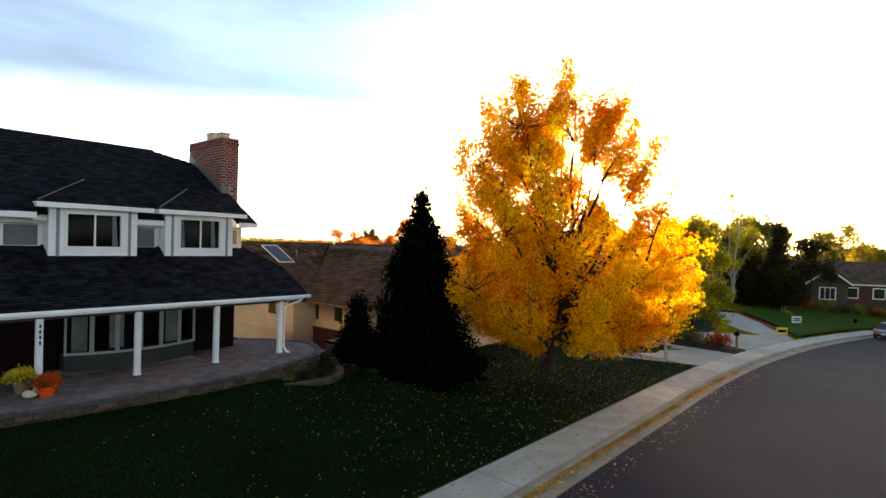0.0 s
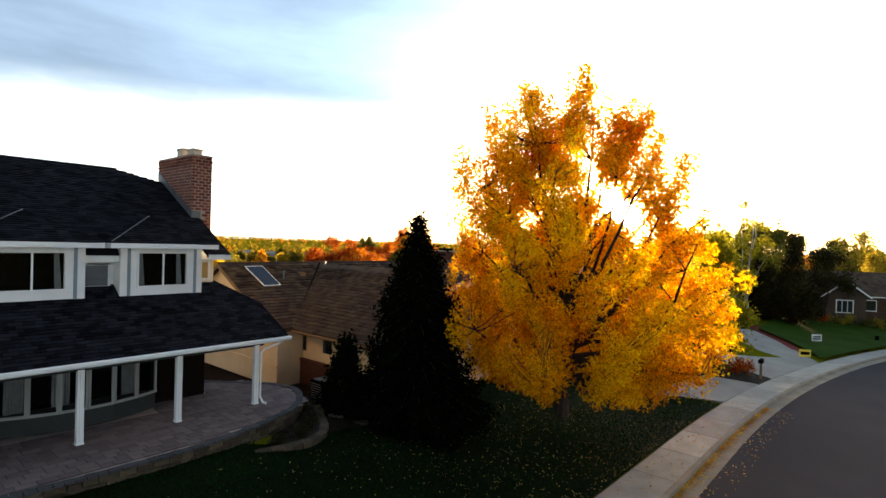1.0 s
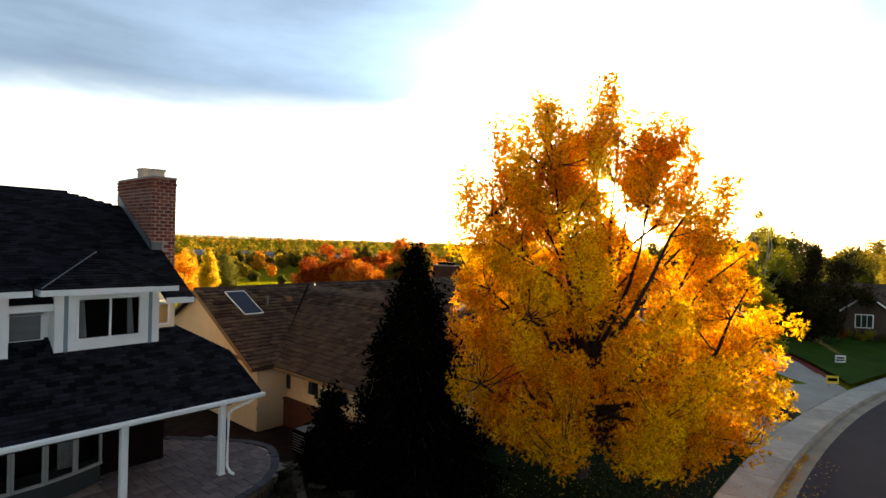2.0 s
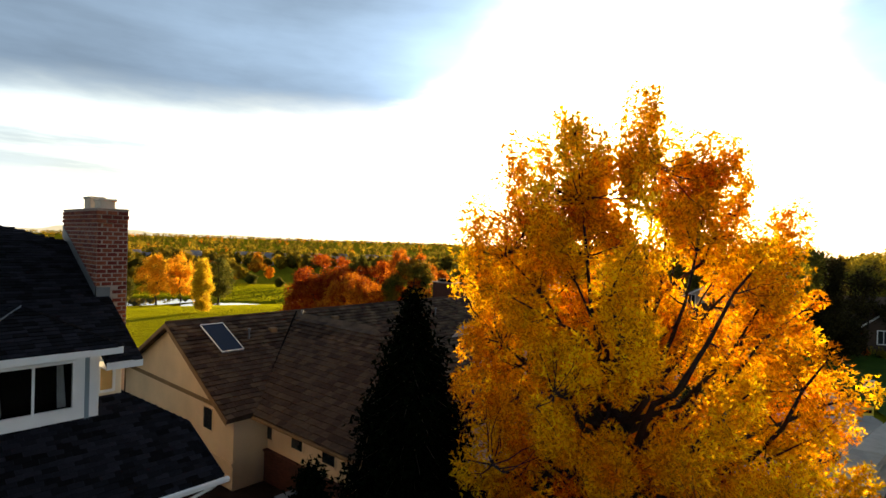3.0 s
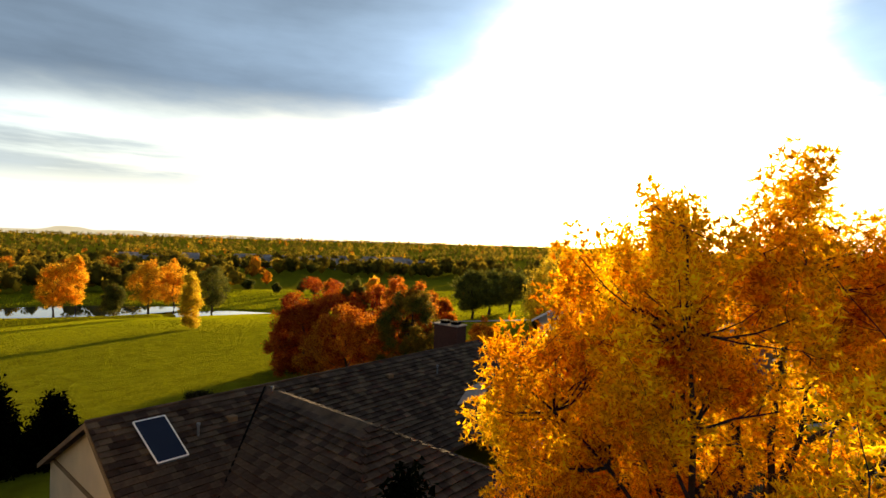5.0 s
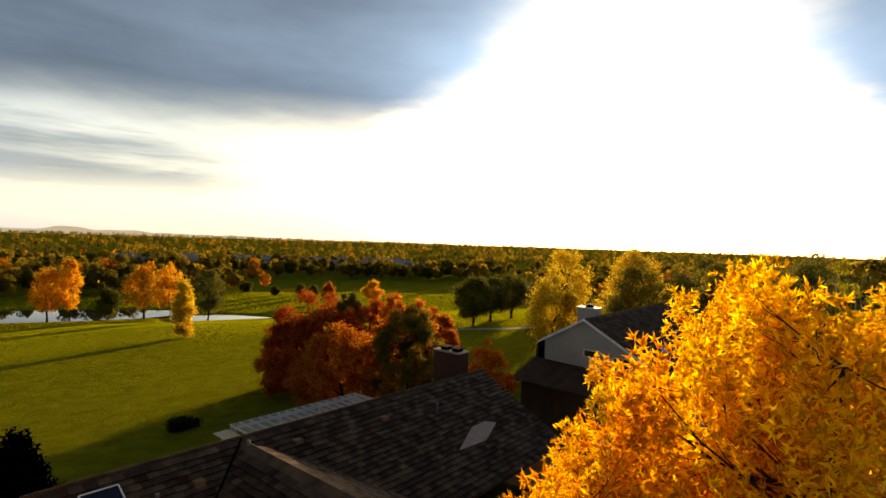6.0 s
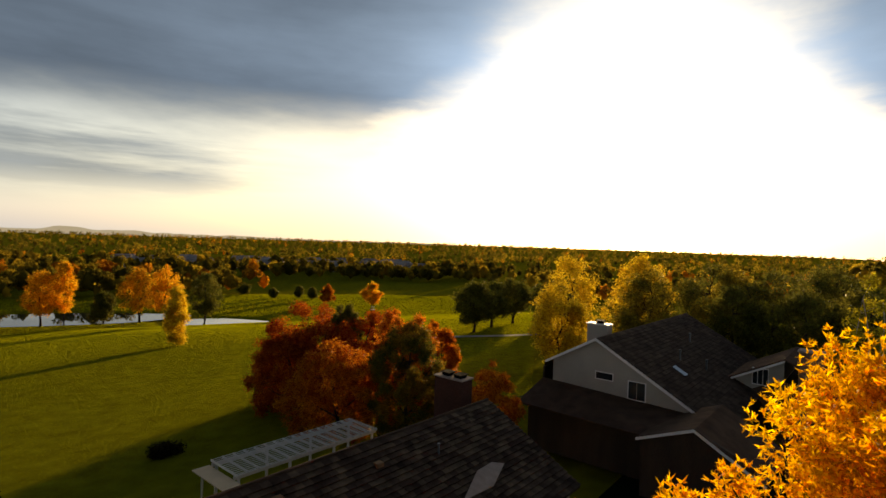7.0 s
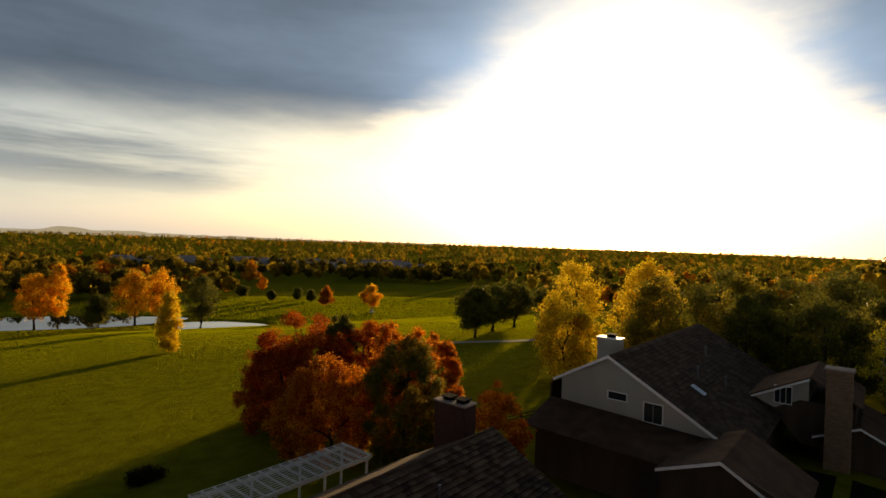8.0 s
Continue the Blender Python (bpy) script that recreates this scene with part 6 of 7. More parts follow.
def yard_sign(name, x, y, w, h, mat, label, marks, turn):
    t = empty(name, x, y, height(x, y), label, "yard sign", rz=turn)
    for q in (-w * .3, w * .3):
        bm = bmesh.new()
        rod(bm, (q, 0, -.1), (q, 0, .35), 0.012)
        part("stake", bm, M["lead"], t)
    part("board", boxes((-w / 2, -.01, .3, w / 2, .01, .3 + h)), mat, t)
    for z0, z1, ww in marks:
        part("lettering_bar", boxes((-w * ww / 2, -.016, .3 + z0 * h, w * ww / 2, -.011, .3 + z1 * h)), M["dark"], t, "row of dark lettering")


M["sign_white"] = material("white_sign_board", (0.75, 0.75, 0.74), 0.6, vary=0.05, bump=0)
M["sign_yellow"] = material("yellow_sign_board", (0.75, 0.55, 0.06), 0.6, vary=0.05, bump=0)
yard_sign("white_yard_sign", 60.8, 8.9, 0.95, 0.65, M["sign_white"], "white yard sign with dark lettering on the lawn", ((.55, .75, .7), (.25, .42, .8)), -50)
yard_sign("yellow_yard_sign", 51.0, 8.84, 0.95, 0.60, M["sign_yellow"], "yellow yard sign with a dark panel on the lawn", ((.3, .7, .75),), -50)
yard_sign("small_yard_sign", 69.5, 4.6, 0.4, 0.45, M["dark"], "small dark yard sign by the street", (), -50)


# ---- parked car ----
def car(x, y, turn):
    z = street(x) - 0.13
    t = empty("parked_car", x, y, z, "silver parked saloon car with dark red tail lights", "car", rz=turn)
    M["car_paint"] = material("silver_paint", (0.42, 0.43, 0.46), 0.25, metal=0.6, vary=0.05, bump=0)
    M["rubber"] = material("black_rubber", (0.02, 0.02, 0.02), 0.9, vary=0.1, bump=0)
    side = [(-2.2, .35), (-2.25, .7), (-2.1, .92), (-1.0, 1.02), (1.25, 1.0), (2.1, .85), (2.25, .6), (2.2, .3)]
    bm = prism([(a, -.88, b) for a, b in side], (0, 1.76, 0))
    bmesh.ops.bevel(bm, geom=bm.edges[:], offset=0.06, segments=2, affect="EDGES")
    part("body", bm, M["car_paint"], t)
    cab = [(-1.75, .98, .78), (-1.2, 1.42, .62), (.35, 1.45, .62), (1.15, 1.0, .78)]
    bm = bmesh.new()
    L = [bm.verts.new((a, -w, b)) for a, b, w in cab]
    R = [bm.verts.new((a, w, b)) for a, b, w in cab]
    bm.faces.new(L[::-1])
    bm.faces.new(R)
    for k in range(4):
        bm.faces.new((L[k], L[(k + 1) % 4], R[(k + 1) % 4], R[k]))
    bmesh.ops.recalc_face_normals(bm, faces=bm.faces)
    part("cabin_glass", bm, M["glass"], t, "dark tinted glass cabin")
    part("roof_skin", boxes((-1.2, -.6, 1.43, .35, .6, 1.47), bevel=0.02), M["car_paint"], t)
    for a in (-1.4, 1.4):
        for b in (-.86, .86):
            bm = bmesh.new()
            rod(bm, (a, b - .1, .33), (a, b + .1, .33), .33, sides=20)
            w = part("wheel", bm, M["rubber"], t)
            bm = bmesh.new()
            rod(bm, (a, b - .11, .33), (a, b + .11, .33), .2, sides=16)
            part("rim", bm, M["lead"], w)
    for b in (-.68, .68):
        part("tail_light", boxes((-2.29, b - .18, .66, -2.2, b + .18, .84), bevel=0.02), M["pumpkin"], t, "red tail light")
    part("number_plate", boxes((-2.29, -.25, .45, -2.24, .25, .57)), M["sign_white"], t)
    part("bumper", boxes((-2.3, -.84, .3, -2.15, .84, .5), bevel=0.04), M["rubber"], t)


car(63.2, kerb_y(63.2) - 1.75, -13)

# grass between the driveways and the grey house, shade in its colour
sx, sy = np.arange(28.5, 63.1, 1.5), np.arange(13.5, 30.1, 1.5)
vs = [(x, y, height(x, y) + 0.022) for x in sx for y in sy]
ns = len(sy)
fs = [(i * ns + j, (i + 1) * ns + j, (i + 1) * ns + j + 1, i * ns + j + 1) for i in range(len(sx) - 1) for j in range(ns - 1)]
tagged(new("side_lawn", raw_mesh("side_lawn", vs, fs, M["lawn"], True)), "grass beside the driveways, coloured dark as in shade", "lawn", kind="structure")

# ---- far house across the bend ----
M["far_lawn"] = material("green_far_lawn", (0.030, 0.064, 0.004), 0.95, vary=0.4, scale=0.4, fine=12, bump=0.6, depth=0.03, spec=0.05)
vs, fs = [], []
for i in range(15):
    for j in range(9):
        k0, v = kerb_y(52 + 2.4 * i) + 1.7, j / 8
        x = 52.4 + 2.4 * i + 9.5 * v * (1 - i / 14)
        y = kerb_y(x) + 1.7 + (14.0 - kerb_y(x) - 1.7) * v
        vs.append((x, y, height(x, y) + 0.26))
        if i and j:
            n0 = i * 9 + j
            fs.append((n0 - 10, n0 - 1, n0, n0 - 9))
tagged(new("far_lawn", raw_mesh("far_lawn", vs, fs, M["far_lawn"], True)), "green lawn in front of the bungalow", "lawn", kind="structure")

FHX, FHY = 86.6, 5.6
far = empty("brown_bungalow", FHX, FHY, -1.3, "low brown-roofed bungalow with white-trimmed gable and stone front", "house")
FZ = 0.0


def fp(name, bm, mat, label="", parent=None):
    bmesh.ops.rotate(bm, verts=bm.verts, cent=(0, 0, 0), matrix=Matrix.Rotation(radians(-62), 3, "Z"))
    return part(name, bm, mat, parent or far, label)


M["bungalow_brick"] = material("brown_bungalow_brick", (0.075, 0.045, 0.030), 0.9, vary=0.4, scale=2, fine=14, bump=0.5, depth=0.02, stretch=(2, 2, 6), spec=0.05)
fp("wall", boxes((-9, -3.0, -1.6, 14, 6, 2.7)), M["bungalow_brick"], "brown brick wall")
fp("front_roof", prism([(-9.6, -3.6, 2.6), (14.6, -3.6, 2.6), (14.6, 1.5, 5.4), (-9.6, 1.5, 5.4)], (0, 0, -0.15)), M["brown_shingle"])
fp("back_roof", prism([(-9.6, 6.6, 2.6), (-9.6, 1.5, 5.4), (14.6, 1.5, 5.4), (14.6, 6.6, 2.6)], (0, 0, -0.15)), M["brown_shingle"])
for gx0, gw in ((-5.0, 4.6), (8.5, 5.2)):
    fp("gable_wall", prism([(gx0 - gw / 2, -4.6, -1.6), (gx0 + gw / 2, -4.6, -1.6), (gx0 + gw / 2, -4.6, 2.6), (gx0, -4.6, 4.2), (gx0 - gw / 2, -4.6, 2.6)], (0, 1.8, 0)), M["brown_siding"])
    for s in (-1, 1):
        fp("gable_roof", prism([(gx0 + s * (gw / 2 + .4), -5.0, 2.4), (gx0, -5.0, 4.4), (gx0, 1.0, 4.4), (gx0 + s * (gw / 2 + .4), 1.0, 2.4)], (0, 0, 0.12)), M["brown_shingle"])
        fp("bargeboard", prism([(gx0 + s * (gw / 2 + .4), -5.03, 2.30), (gx0, -5.03, 4.30), (gx0, -5.03, 4.52), (gx0 + s * (gw / 2 + .4), -5.03, 2.52)], (0, 0.04, 0)), M["white"])
    fw = fp("window", boxes((gx0 - .95, -4.67, .5, gx0 + .95, -4.61, 2.1)), M["white"])
    for k in range(3):
        bm = boxes((gx0 - .85 + .58 * k, -4.69, .6, gx0 - .85 + .58 * k + .5, -4.672, 2.0))
        fp("pane", bm, M["glass"], "", fw)
for a in (-1.5, 1.5, 4.5):
    fw = fp("window", boxes((a - .7, -3.06, .7, a + .7, -3.01, 2.1)), M["white"])
    fp("pane", boxes((a - .6, -3.08, .8, a + .6, -3.062, 2.0)), M["glass"], "", fw)
fp("eave_gutter", boxes((-9.6, -3.7, 2.42, 14.6, -3.6, 2.56)), M["white"])
rng2 = random.Random(3)
for i in range(13):
    s = -8 + i * 1.5 + rng2.uniform(-.4, .4)
    c_, q_ = math.cos(radians(-62)), math.sin(radians(-62))
    x, y = FHX + s * c_ + 6.2 * q_, FHY + s * q_ - 6.2 * c_
    low_bush("foundation_shrub", x, y, height(x, y), rng2.uniform(.7, 1.2), rng2.uniform(.8, 1.5), "rounded shrub along the bungalow front", rng2.choice(["leaf_green", "leaf_olive", "leaf_red"]), 260 + i, 260, 0.16, group="bungalow shrubs")
broad_tree("tall_thin_cottonwood", 71.0, 16.8, -2.2, 15.8, 3.0, "tall sparse cottonwood with pale trunks and thin yellow leaves", "leaf_lime", 270, leaves=2000, size=0.19, per=3, clumps=40, low=0.30, bark="bark_pale", trunks=3, trunk=0.22, clump_r=0.17)
M["pine"] = leafmat("pine_needles", (0.020, 0.017, 0.006), (0.050, 0.040, 0.012), 0.25, 0.5, 0.02)
pine_shape = lambda u: (0.55 + 0.45 * math.sin(math.pi * min(1, 0.3 + u))) * (1 - 0.75 * u * u)
broad_tree("ponderosa_pine", 71.8, 12.0, -2.0, 10.8, 3.5, "broad dark pine tree beside the bungalow", "pine", 271, leaves=6000, size=0.26, per=3, clumps=60, low=0.06, clump_r=0.2, profile=pine_shape, wobble=0.6)
broad_tree("ponderosa_pine", 73.5, 15.5, -2.0, 8.0, 3.5, "broad dark pine tree beside the bungalow", "pine", 272, leaves=5000, size=0.26, per=3, clumps=50, low=0.04, clump_r=0.2, profile=pine_shape, wobble=0.6)
broad_tree("sparse_pine", 79, 9.5, -2.0, 11.0, 3.6, "sparse open pine tree behind the bungalow", "pine", 273, leaves=2200, size=0.28, per=2, clumps=34, low=0.3, profile=pine_shape, wobble=0.6)
for i, (x, y, h, r, leaf) in enumerate([(95, 2, 10, 5, "leaf_olive"), (100, -8, 10, 5.5, "leaf_yellow"), (108, -14, 11, 6, "leaf_yellow"), (92, 10, 10, 5, "leaf_green")]):
    broad_tree("back_yard_tree", x, y, height(x, y) - .2, h, r, "leafy back yard tree behind the bungalow", leaf, 280 + i, leaves=3500, size=0.26, per=3, clumps=50, low=0.10, clump_r=0.16, wobble=0.5, group="back yard trees")

# ---- grey house details ----
M["tan_brick"] = material("tan_brown_brick", (0.22, 0.14, 0.09), 0.9, vary=0.35, scale=2, fine=14, bump=0.5, depth=0.02, stretch=(1.6, 1.6, 6))
for y0, y1, z0, z1, n in ((32.2, 33.55, 3.92, 4.42, 1), (29.7, 30.95, 2.85, 4.15, 2)):
    f = side_window(52.8, y0, y1, z0, z1, gp, frame=M["white"])
    for k in range(n):
        a, b = y0 + (y1 - y0) * k / n, y0 + (y1 - y0) * (k + 1) / n
        gp("pane", boxes((52.78, a + .02, z0, 52.795, b - .02, z1)), M["glass"], "", f)
for a, b in (((52.36, 37.8, gz(37.8)), (52.36, GRY, GRZ)), ((52.36, GRY, GRZ), (52.36, 24.3, gz(24.3)))):
    gp("bargeboard", prism([Vector(a), Vector(b), Vector(b) + Vector((0, 0, -.22)), Vector(a) + Vector((0, 0, -.22))], (0.04, 0, 0)), M["white"], "white bargeboard")
for k in range(18):
    z = 2.2 + .26 * k
    y0, y1 = 25.4 + max(0, (z - gz(25.4)) / GS) + .1, 37.3 if z < gz(37.3) - .2 else GRY + (GRZ - z) / GS - .4
    if y1 - y0 > .5:
        gp("lap_board", boxes((52.785, y0, z, 52.8, y1, z + .012)), M["grey_siding"])
for s0, s1 in (((46.86, 28.2, 2.17), (46.86, 24.8, 3.52)), ((46.86, 24.8, 3.52), (46.86, 21.0, 1.32))):
    gp("garage_bargeboard", prism([Vector(s0), Vector(s1), Vector(s1) + Vector((0, 0, -.18)), Vector(s0) + Vector((0, 0, -.18))], (0.04, 0, 0)), M["white"], "white bargeboard")
gc = gp("chimney", boxes((57.6, 34.75, 4.5, 58.6, 36.6, 7.35)), M["grey_siding"], "boxed white chimney")
gp("chimney_cap", boxes((57.5, 34.65, 7.35, 58.7, 36.7, 7.45)), M["white"], "", gc)
gp("flue_cap", boxes((57.85, 35.3, 7.45, 58.35, 35.9, 7.6), (57.75, 35.2, 7.68, 58.45, 36.0, 7.72), (58.0, 35.4, 7.6, 58.2, 35.8, 7.68)), M["dark"], "dark metal flue cap", gc)
# street-side dormer, second chimney, vents
gd = gp("cross_wing", prism([(65.2, 26.5, 3.1), (65.2, 24.87, 2.44), (65.2, 23.16, 3.4), (65.2, 22.6, 3.4), (65.2, 22.6, 5.1)], (7, 0, 0)), M["grey_siding"], "cross wing with white window and sloping roof")
gp("wing_lower_wall", prism([(65.2, 24.87, 2.2), (65.2, 24.87, 2.43), (65.2, 23.16, 3.39), (65.2, 22.6, 3.39), (65.2, 19.7, 3.39), (65.2, 19.7, 0.0), (65.2, 23.0, 0.0)], (7, 0, 0)), M["brown_siding"], "", gd)
gp("wing_roof", prism([(64.6, 26.9, 3.0), (64.6, 22.5, 5.32), (72.5, 22.5, 5.32), (72.5, 26.9, 3.0)], (0, 0, 0.14)), M["dark_roof"], "", gd)
gp("wing_roof", prism([(64.6, 19.3, 3.6), (72.5, 19.3, 3.6), (72.5, 22.5, 5.32), (64.6, 22.5, 5.32)], (0, 0, 0.14)), M["dark_roof"], "", gd)
gp("wing_bargeboard", prism([(64.56, 26.9, 3.0), (64.56, 22.5, 5.32), (64.56, 22.5, 5.14), (64.56, 26.9, 2.82)], (0.04, 0, 0)), M["white"], "", gd)
gp("wing_window", boxes((65.14, 23.68, 2.86, 65.2, 24.92, 4.3)), M["white"], "white three-pane window", gd)
for k in range(3):
    gp("wing_pane", boxes((65.12, 23.74 + .39 * k, 2.94, 65.138, 23.74 + .39 * k + .33, 4.22)), M["glass"], "", gd)
g2 = gp("street_chimney", boxes((64.0, 19.9, -1.5, 65.2, 21.5, 6.3), bevel=0.03), M["tan_brick"], "tall stone chimney on the street side")
gp("street_chimney_cap", boxes((63.9, 19.8, 6.3, 65.3, 21.6, 6.42)), M["mortar"], "", g2)
gp("cross_gable_wall", prism([(65.3, 17.4, -1.5), (65.3, 21.9, -1.5), (65.3, 21.9, 1.0), (65.3, 19.4, 2.0), (65.3, 17.4, 1.1)], (8, 0, 0)), M["brown_siding"])
gp("cross_gable_roof", prism([(64.8, 22.3, 0.85), (64.8, 19.4, 2.15), (73, 19.4, 2.15), (73, 22.3, 0.85)], (0, 0, 0.12)), M["dark_roof"])
gp("cross_gable_roof", prism([(64.8, 17.0, 0.95), (73, 17.0, 0.95), (73, 19.4, 2.15), (64.8, 19.4, 2.15)], (0, 0, 0.12)), M["dark_roof"])
gp("cross_gable_board", prism([(64.76, 22.3, 0.9), (64.76, 19.4, 2.2), (64.76, 17.0, 1.0), (64.76, 17.0, 0.82), (64.76, 19.4, 2.02), (64.76, 22.3, 0.72)], (0.04, 0, 0)), M["white"])
for x, y in ((60.5, 29.5), (62.5, 27.9), (67, 30.5)):
    bm = bmesh.new()
    rod(bm, (x, y, gz(y) - .1), (x, y, gz(y) + .7), 0.07)
    rod(bm, (x, y, gz(y) + .7), (x, y, gz(y) + .85), 0.11)
    gp("vent_pipe", bm, M["lead"])
gp("roof_light", prism([(57.4, 28.2, gz(28.2) + .05), (58.2, 28.2, gz(28.2) + .05), (58.2, 29.2, gz(29.2) + .05), (57.4, 29.2, gz(29.2) + .05)], (0, 0, .06)), M["glass"], "small roof light")
GSL = math.hypot(1, GS)
M["dark_rest"] = material("dark_roof_field", (0.06, 0.04, 0.03), 0.9, vary=0.35, scale=1.0, fine=40, bump=0.4, depth=0.02, spec=0.03, island=0.3)
shingles(grey, (-62, -30, 1.5), "shake_field", (52.4, 24.3, gz(24.3)), (1, 0, 0), (0, 1, GS), 24.1, 9.2 * GSL, 0.6, 0.36, M["dark_rest"], thick=0.05, seed=9, jag=0.03)

# ---- pergola behind the brown house ----
perg = empty("slatted_pergola", 34, 45.5, -3.0, "long grey timber slatted pergola behind the brown house", "pergola")
M["grey_timber"] = material("grey_weathered_timber", (0.70, 0.67, 0.62), 0.75, vary=0.2, scale=2, fine=30, bump=0.3, stretch=(0.3, 1, 1))
PX0, PX1, PY0, PY1, PT = 28.6 - 34, 39.4 - 34, 44.1 - 45.5, 47.1 - 45.5, 3.66
for y in (PY0 + .2, PY1 - .2):
    part("beam", boxes((PX0, y - .06, PT - .38, PX1, y + .06, PT - .16), bevel=0.01), M["grey_timber"], perg)
    for k in range(4):
        x = PX0 + .3 + (PX1 - PX0 - .6) * k / 3
        part("post", boxes((x - .07, y - .07, -.3, x + .07, y + .07, PT - .38), bevel=0.01), M["grey_timber"], perg)
rafter = mesh_of("rafter", boxes((-.025, PY0 - .1, PT - .16, .025, PY1 + .1, PT - .03)), M["grey_timber"])
for k in range(16):
    shared("rafter", rafter, Matrix.Translation((PX0 + .1 + (PX1 - PX0 - .2) * k / 15, 0, 0)), perg)
slat = mesh_of("slat", boxes((PX0, -.022, PT - .03, PX1, .022, PT)), M["grey_timber"])
for k in range(12):
    shared("slat", slat, Matrix.Translation((0, PY0 + .05 + (PY1 - PY0 - .1) * k / 11, 0)), perg)
deck = empty("tan_roof_board", 28.0, 45.2, 0.3, "tan plywood board lying at the pergola end", "board")
part("sheet", boxes((-.5, -1.9, 0, .55, 1.9, .06)), M["tan"], deck)
for k in range(3):
    part("prop", boxes((-.05, -1.6 + 1.6 * k - .05, -3.2, .05, -1.6 + 1.6 * k + .05, 0)), M["grey_timber"], deck)

# ---- rail fence, golf path and cart ----
fence = empty("rail_fence", 58, 46, -2.6, "dark split-rail fence along the golf course", "fence")
for k in range(9):
    x, y = -1 + 2.2 * k, -2.2 - 0.6 * k + 1.5
    z = height(58 + x, 46 + y) + 2.6
    part("fence_post", boxes((x - .07, y - .07, z - .2, x + .07, y + .07, z + 1.15)), M["bark"], fence)
    if k < 8:
        x2, y2 = x + 2.2, y - .6
        z2 = height(58 + x2, 46 + y2) + 2.6
        for hh in (.4, .75, 1.05):
            bm = bmesh.new()
            rod(bm, (x, y, z + hh), (x2, y2, z2 + hh), .045, sides=6)
            part("rail", bm, M["bark"], fence)
bm = bmesh.new()
prev = None
for k in range(30):
    x = 96 + 26 * k / 29
    y = 94.5 - 16 * k / 29 + 1.2 * math.sin(k * .2)
    row = [bm.verts.new((x - .5, y - .8, height(x, y) + .28)), bm.verts.new((x + .5, y + .8, height(x, y) + .28))]
    if prev:
        bm.faces.new((prev[0], row[0], row[1], prev[1]))
    prev = row
tagged(part("cart_path", bm, M["drive"]), "narrow pale concrete cart path on the course", "path", kind="structure")
cart = empty("golf_cart", 185, 205, ground_z(185, 205), "small white golf cart on the fairway", "golf cart")
part("body", boxes((-1.1, -.6, .35, 1.1, .6, .8), bevel=0.1), M["white"], cart)
part("canopy", boxes((-.9, -.6, 1.75, .7, .6, 1.82), bevel=0.03), M["white"], cart)
for a in (-.8, .6):
    for b in (-.55, .55):
        part("strut", boxes((a - .03, b - .03, .8, a + .03, b + .03, 1.75)), M["dark"], cart)
for a in (-.75, .75):
    for b in (-.6, .6):
        bm = bmesh.new()
        rod(bm, (a, b - .1, .24), (a, b + .1, .24), .24, sides=14)
        part("wheel", bm, M["rubber"], cart)

# ---- yards behind the houses ----
for i, (x, y, h) in enumerate([(12.5, 51, 4.9), (15.5, 53, 5.6), (18.4, 52.5, 4.4), (9, 50, 5.4)]):
    conifer("garden_spruce", x, y, height(x, y) - .2, h, 2.2, "dark garden spruce behind the houses", 300 + i, tiers=20, spray=36, size=0.3, group="garden spruces")
low_bush("garden_bush", 31.4, 60.0, height(31.4, 60.0) - 0.5, 1.1, 1.7, "dark leafy bush at the edge of the fairway", "pine", 310, 2200, 0.2)

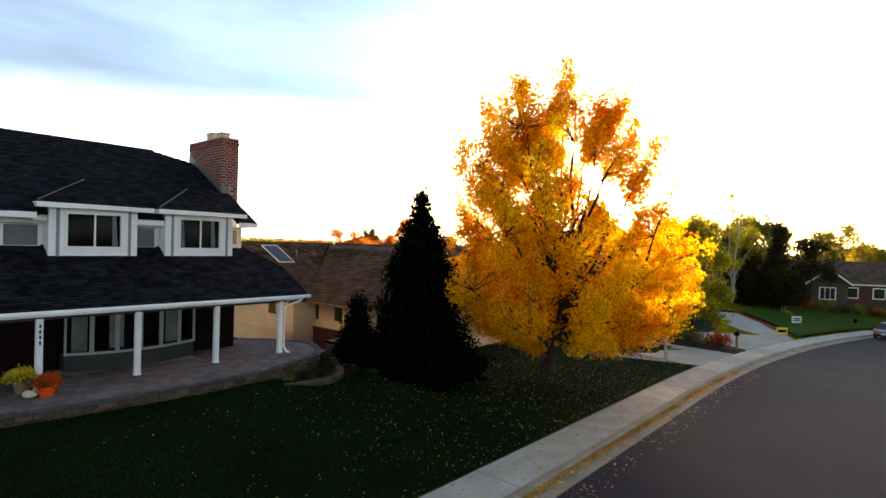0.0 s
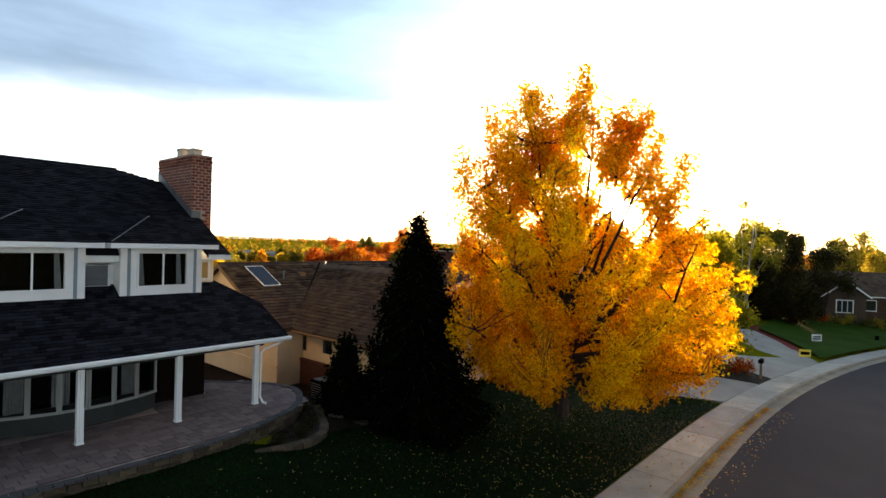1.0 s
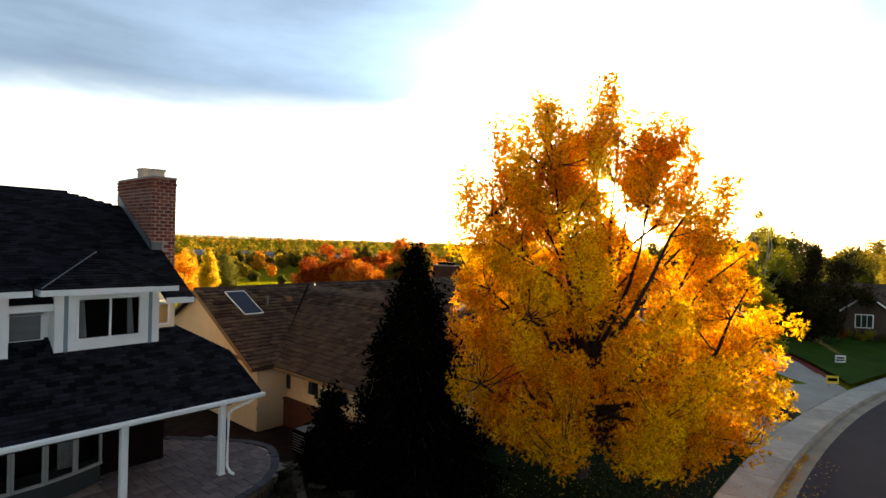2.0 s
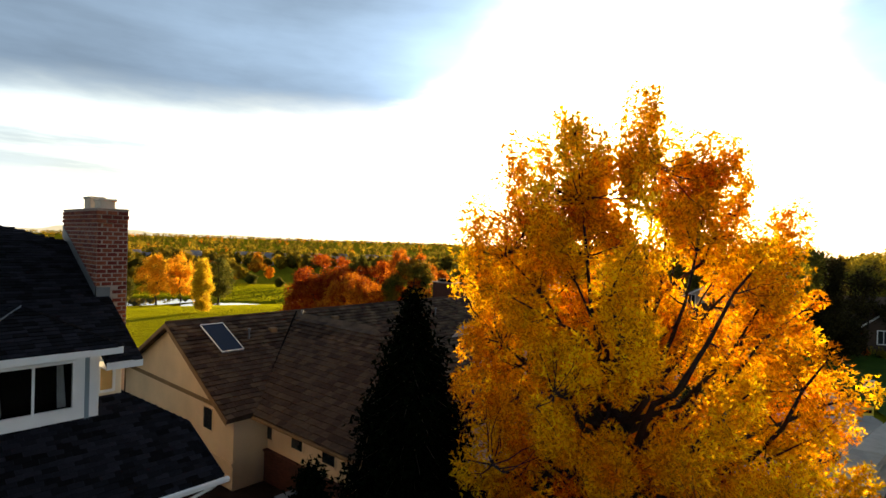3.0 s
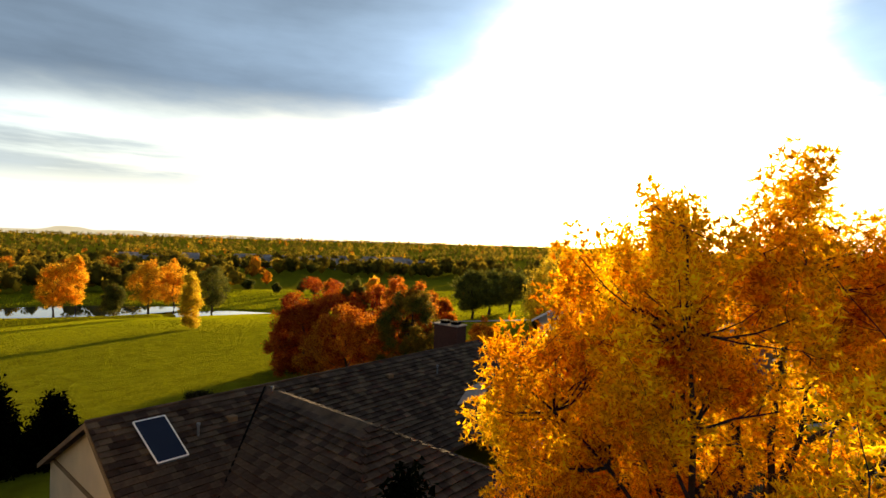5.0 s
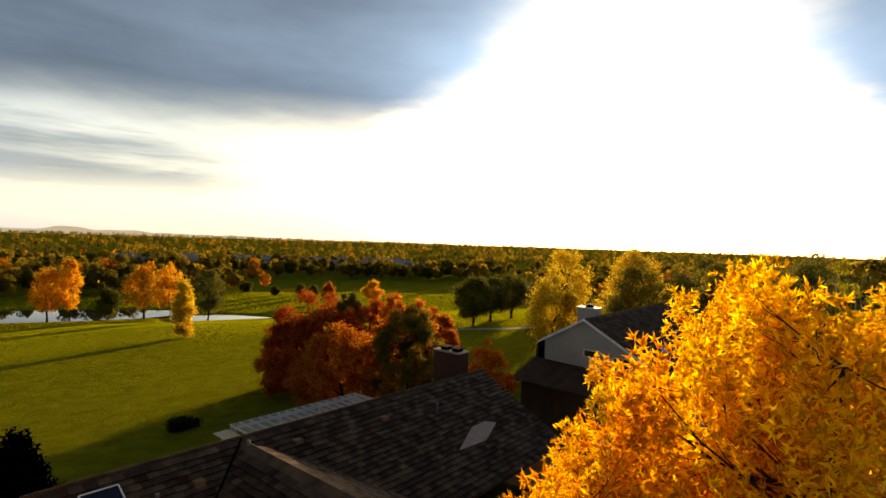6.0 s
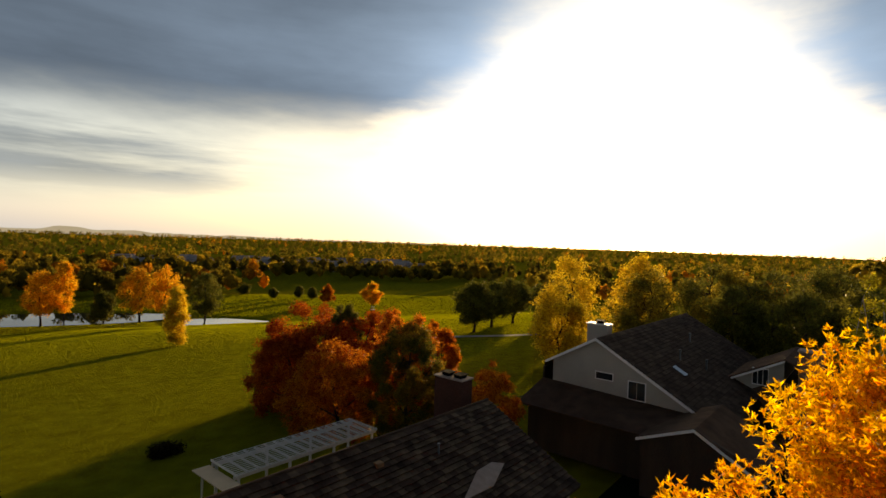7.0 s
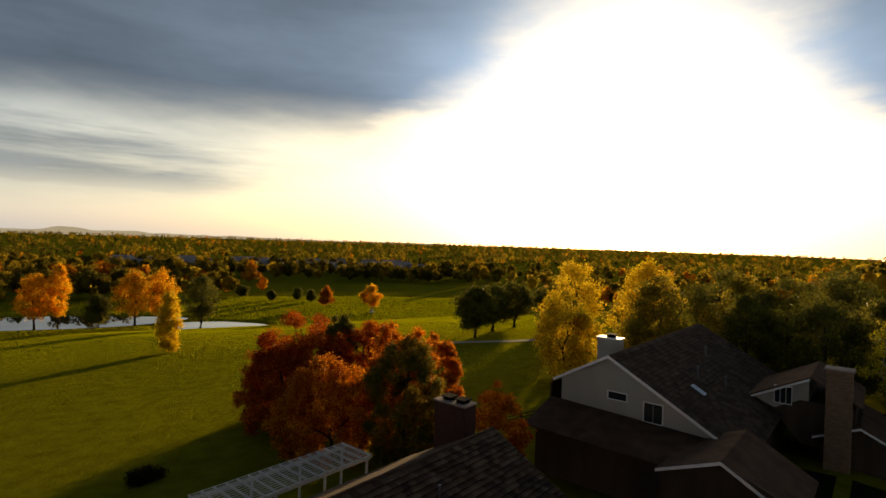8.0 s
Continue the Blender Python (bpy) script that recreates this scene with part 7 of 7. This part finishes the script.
# ---- distant houses and hills ----
M["far_wall"] = material("distant_wall", (0.46, 0.42, 0.37), 0.9, vary=0.2, scale=0.1, fine=2, bump=0, random_part=0.25)
M["far_roof"] = material("distant_roof", (0.26, 0.23, 0.22), 0.9, vary=0.2, scale=0.1, fine=2, bump=0, random_part=0.3)
fh = empty("distant_house", 0, 0, 0, "distant suburban house among the trees", "house", "distant houses")
part("wall", boxes((-9, -6, -1, 9, 6, 7)), M["far_wall"], fh)
part("roof", prism([(-9.8, -6.8, 6.8), (-9.8, 6.8, 6.8), (-9.8, 0, 11.4)], (19.6, 0, 0)), M["far_roof"], fh)
for a in (-5, -1.5, 2, 5.5):
    w = part("window", boxes((a - .8, -6.06, 3.4, a + .8, -6.0, 5.4)), M["white"], fh)
    part("pane", boxes((a - .62, -6.1, 3.58, a + .62, -6.062, 5.22)), M["glass"], w)
rng3 = random.Random(9)
spots = []
for i in range(64):
    a, dd = rng3.uniform(43, 73), rng3.choice((600, 632, 664, 698)) + rng3.uniform(-9, 9)
    spots.append((15 + dd * math.cos(radians(a)), 18 + dd * math.sin(radians(a)), a + 90 + rng3.choice((-20, 0, 0, 25)) - 180))
fh.matrix_basis = pose(spots[0][0], spots[0][1], height(spots[0][0], spots[0][1]), 0, 0, spots[0][2])
for x, y, r in spots[1:]:
    copy_thing(fh, pose(x, y, height(x, y), 0, 0, r))
# pale colour and emission stand in for the haze over the hills
M["hill"] = material("haze_glow_hill", (0.40, 0.33, 0.22), 1.0, vary=0.15, scale=0.002, fine=0.01, bump=0)
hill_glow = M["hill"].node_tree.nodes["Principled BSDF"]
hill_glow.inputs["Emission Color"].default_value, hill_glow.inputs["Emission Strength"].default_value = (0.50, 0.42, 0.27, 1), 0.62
bm = bmesh.new()
prev = None
for k in range(160):
    a = 40 + 66 * k / 159
    dd = 4300
    x, y = 15 + dd * math.cos(radians(a)), 18 + dd * math.sin(radians(a))
    hgt = 12 + 34 * smooth(52, 68, a) * (0.55 + 0.6 * noise.noise(Vector((a * .16, 0, 0))) + .25 * noise.noise(Vector((a * .7, 2, 0)))) + 30 * math.exp(-((a - 76.3) / 1.5) ** 2)
    row = [bm.verts.new((x, y, -20)), bm.verts.new((x, y, max(12, hgt))), bm.verts.new((x * 1.06, y * 1.06, -20))]
    if prev:
        bm.faces.new((prev[0], row[0], row[1], prev[1]))
        bm.faces.new((prev[1], row[1], row[2], prev[2]))
    prev = row
tagged(part("backdrop_hills", bm, M["hill"]), "low mountains on the horizon, haze painted as a glow", "hills", kind="structure")
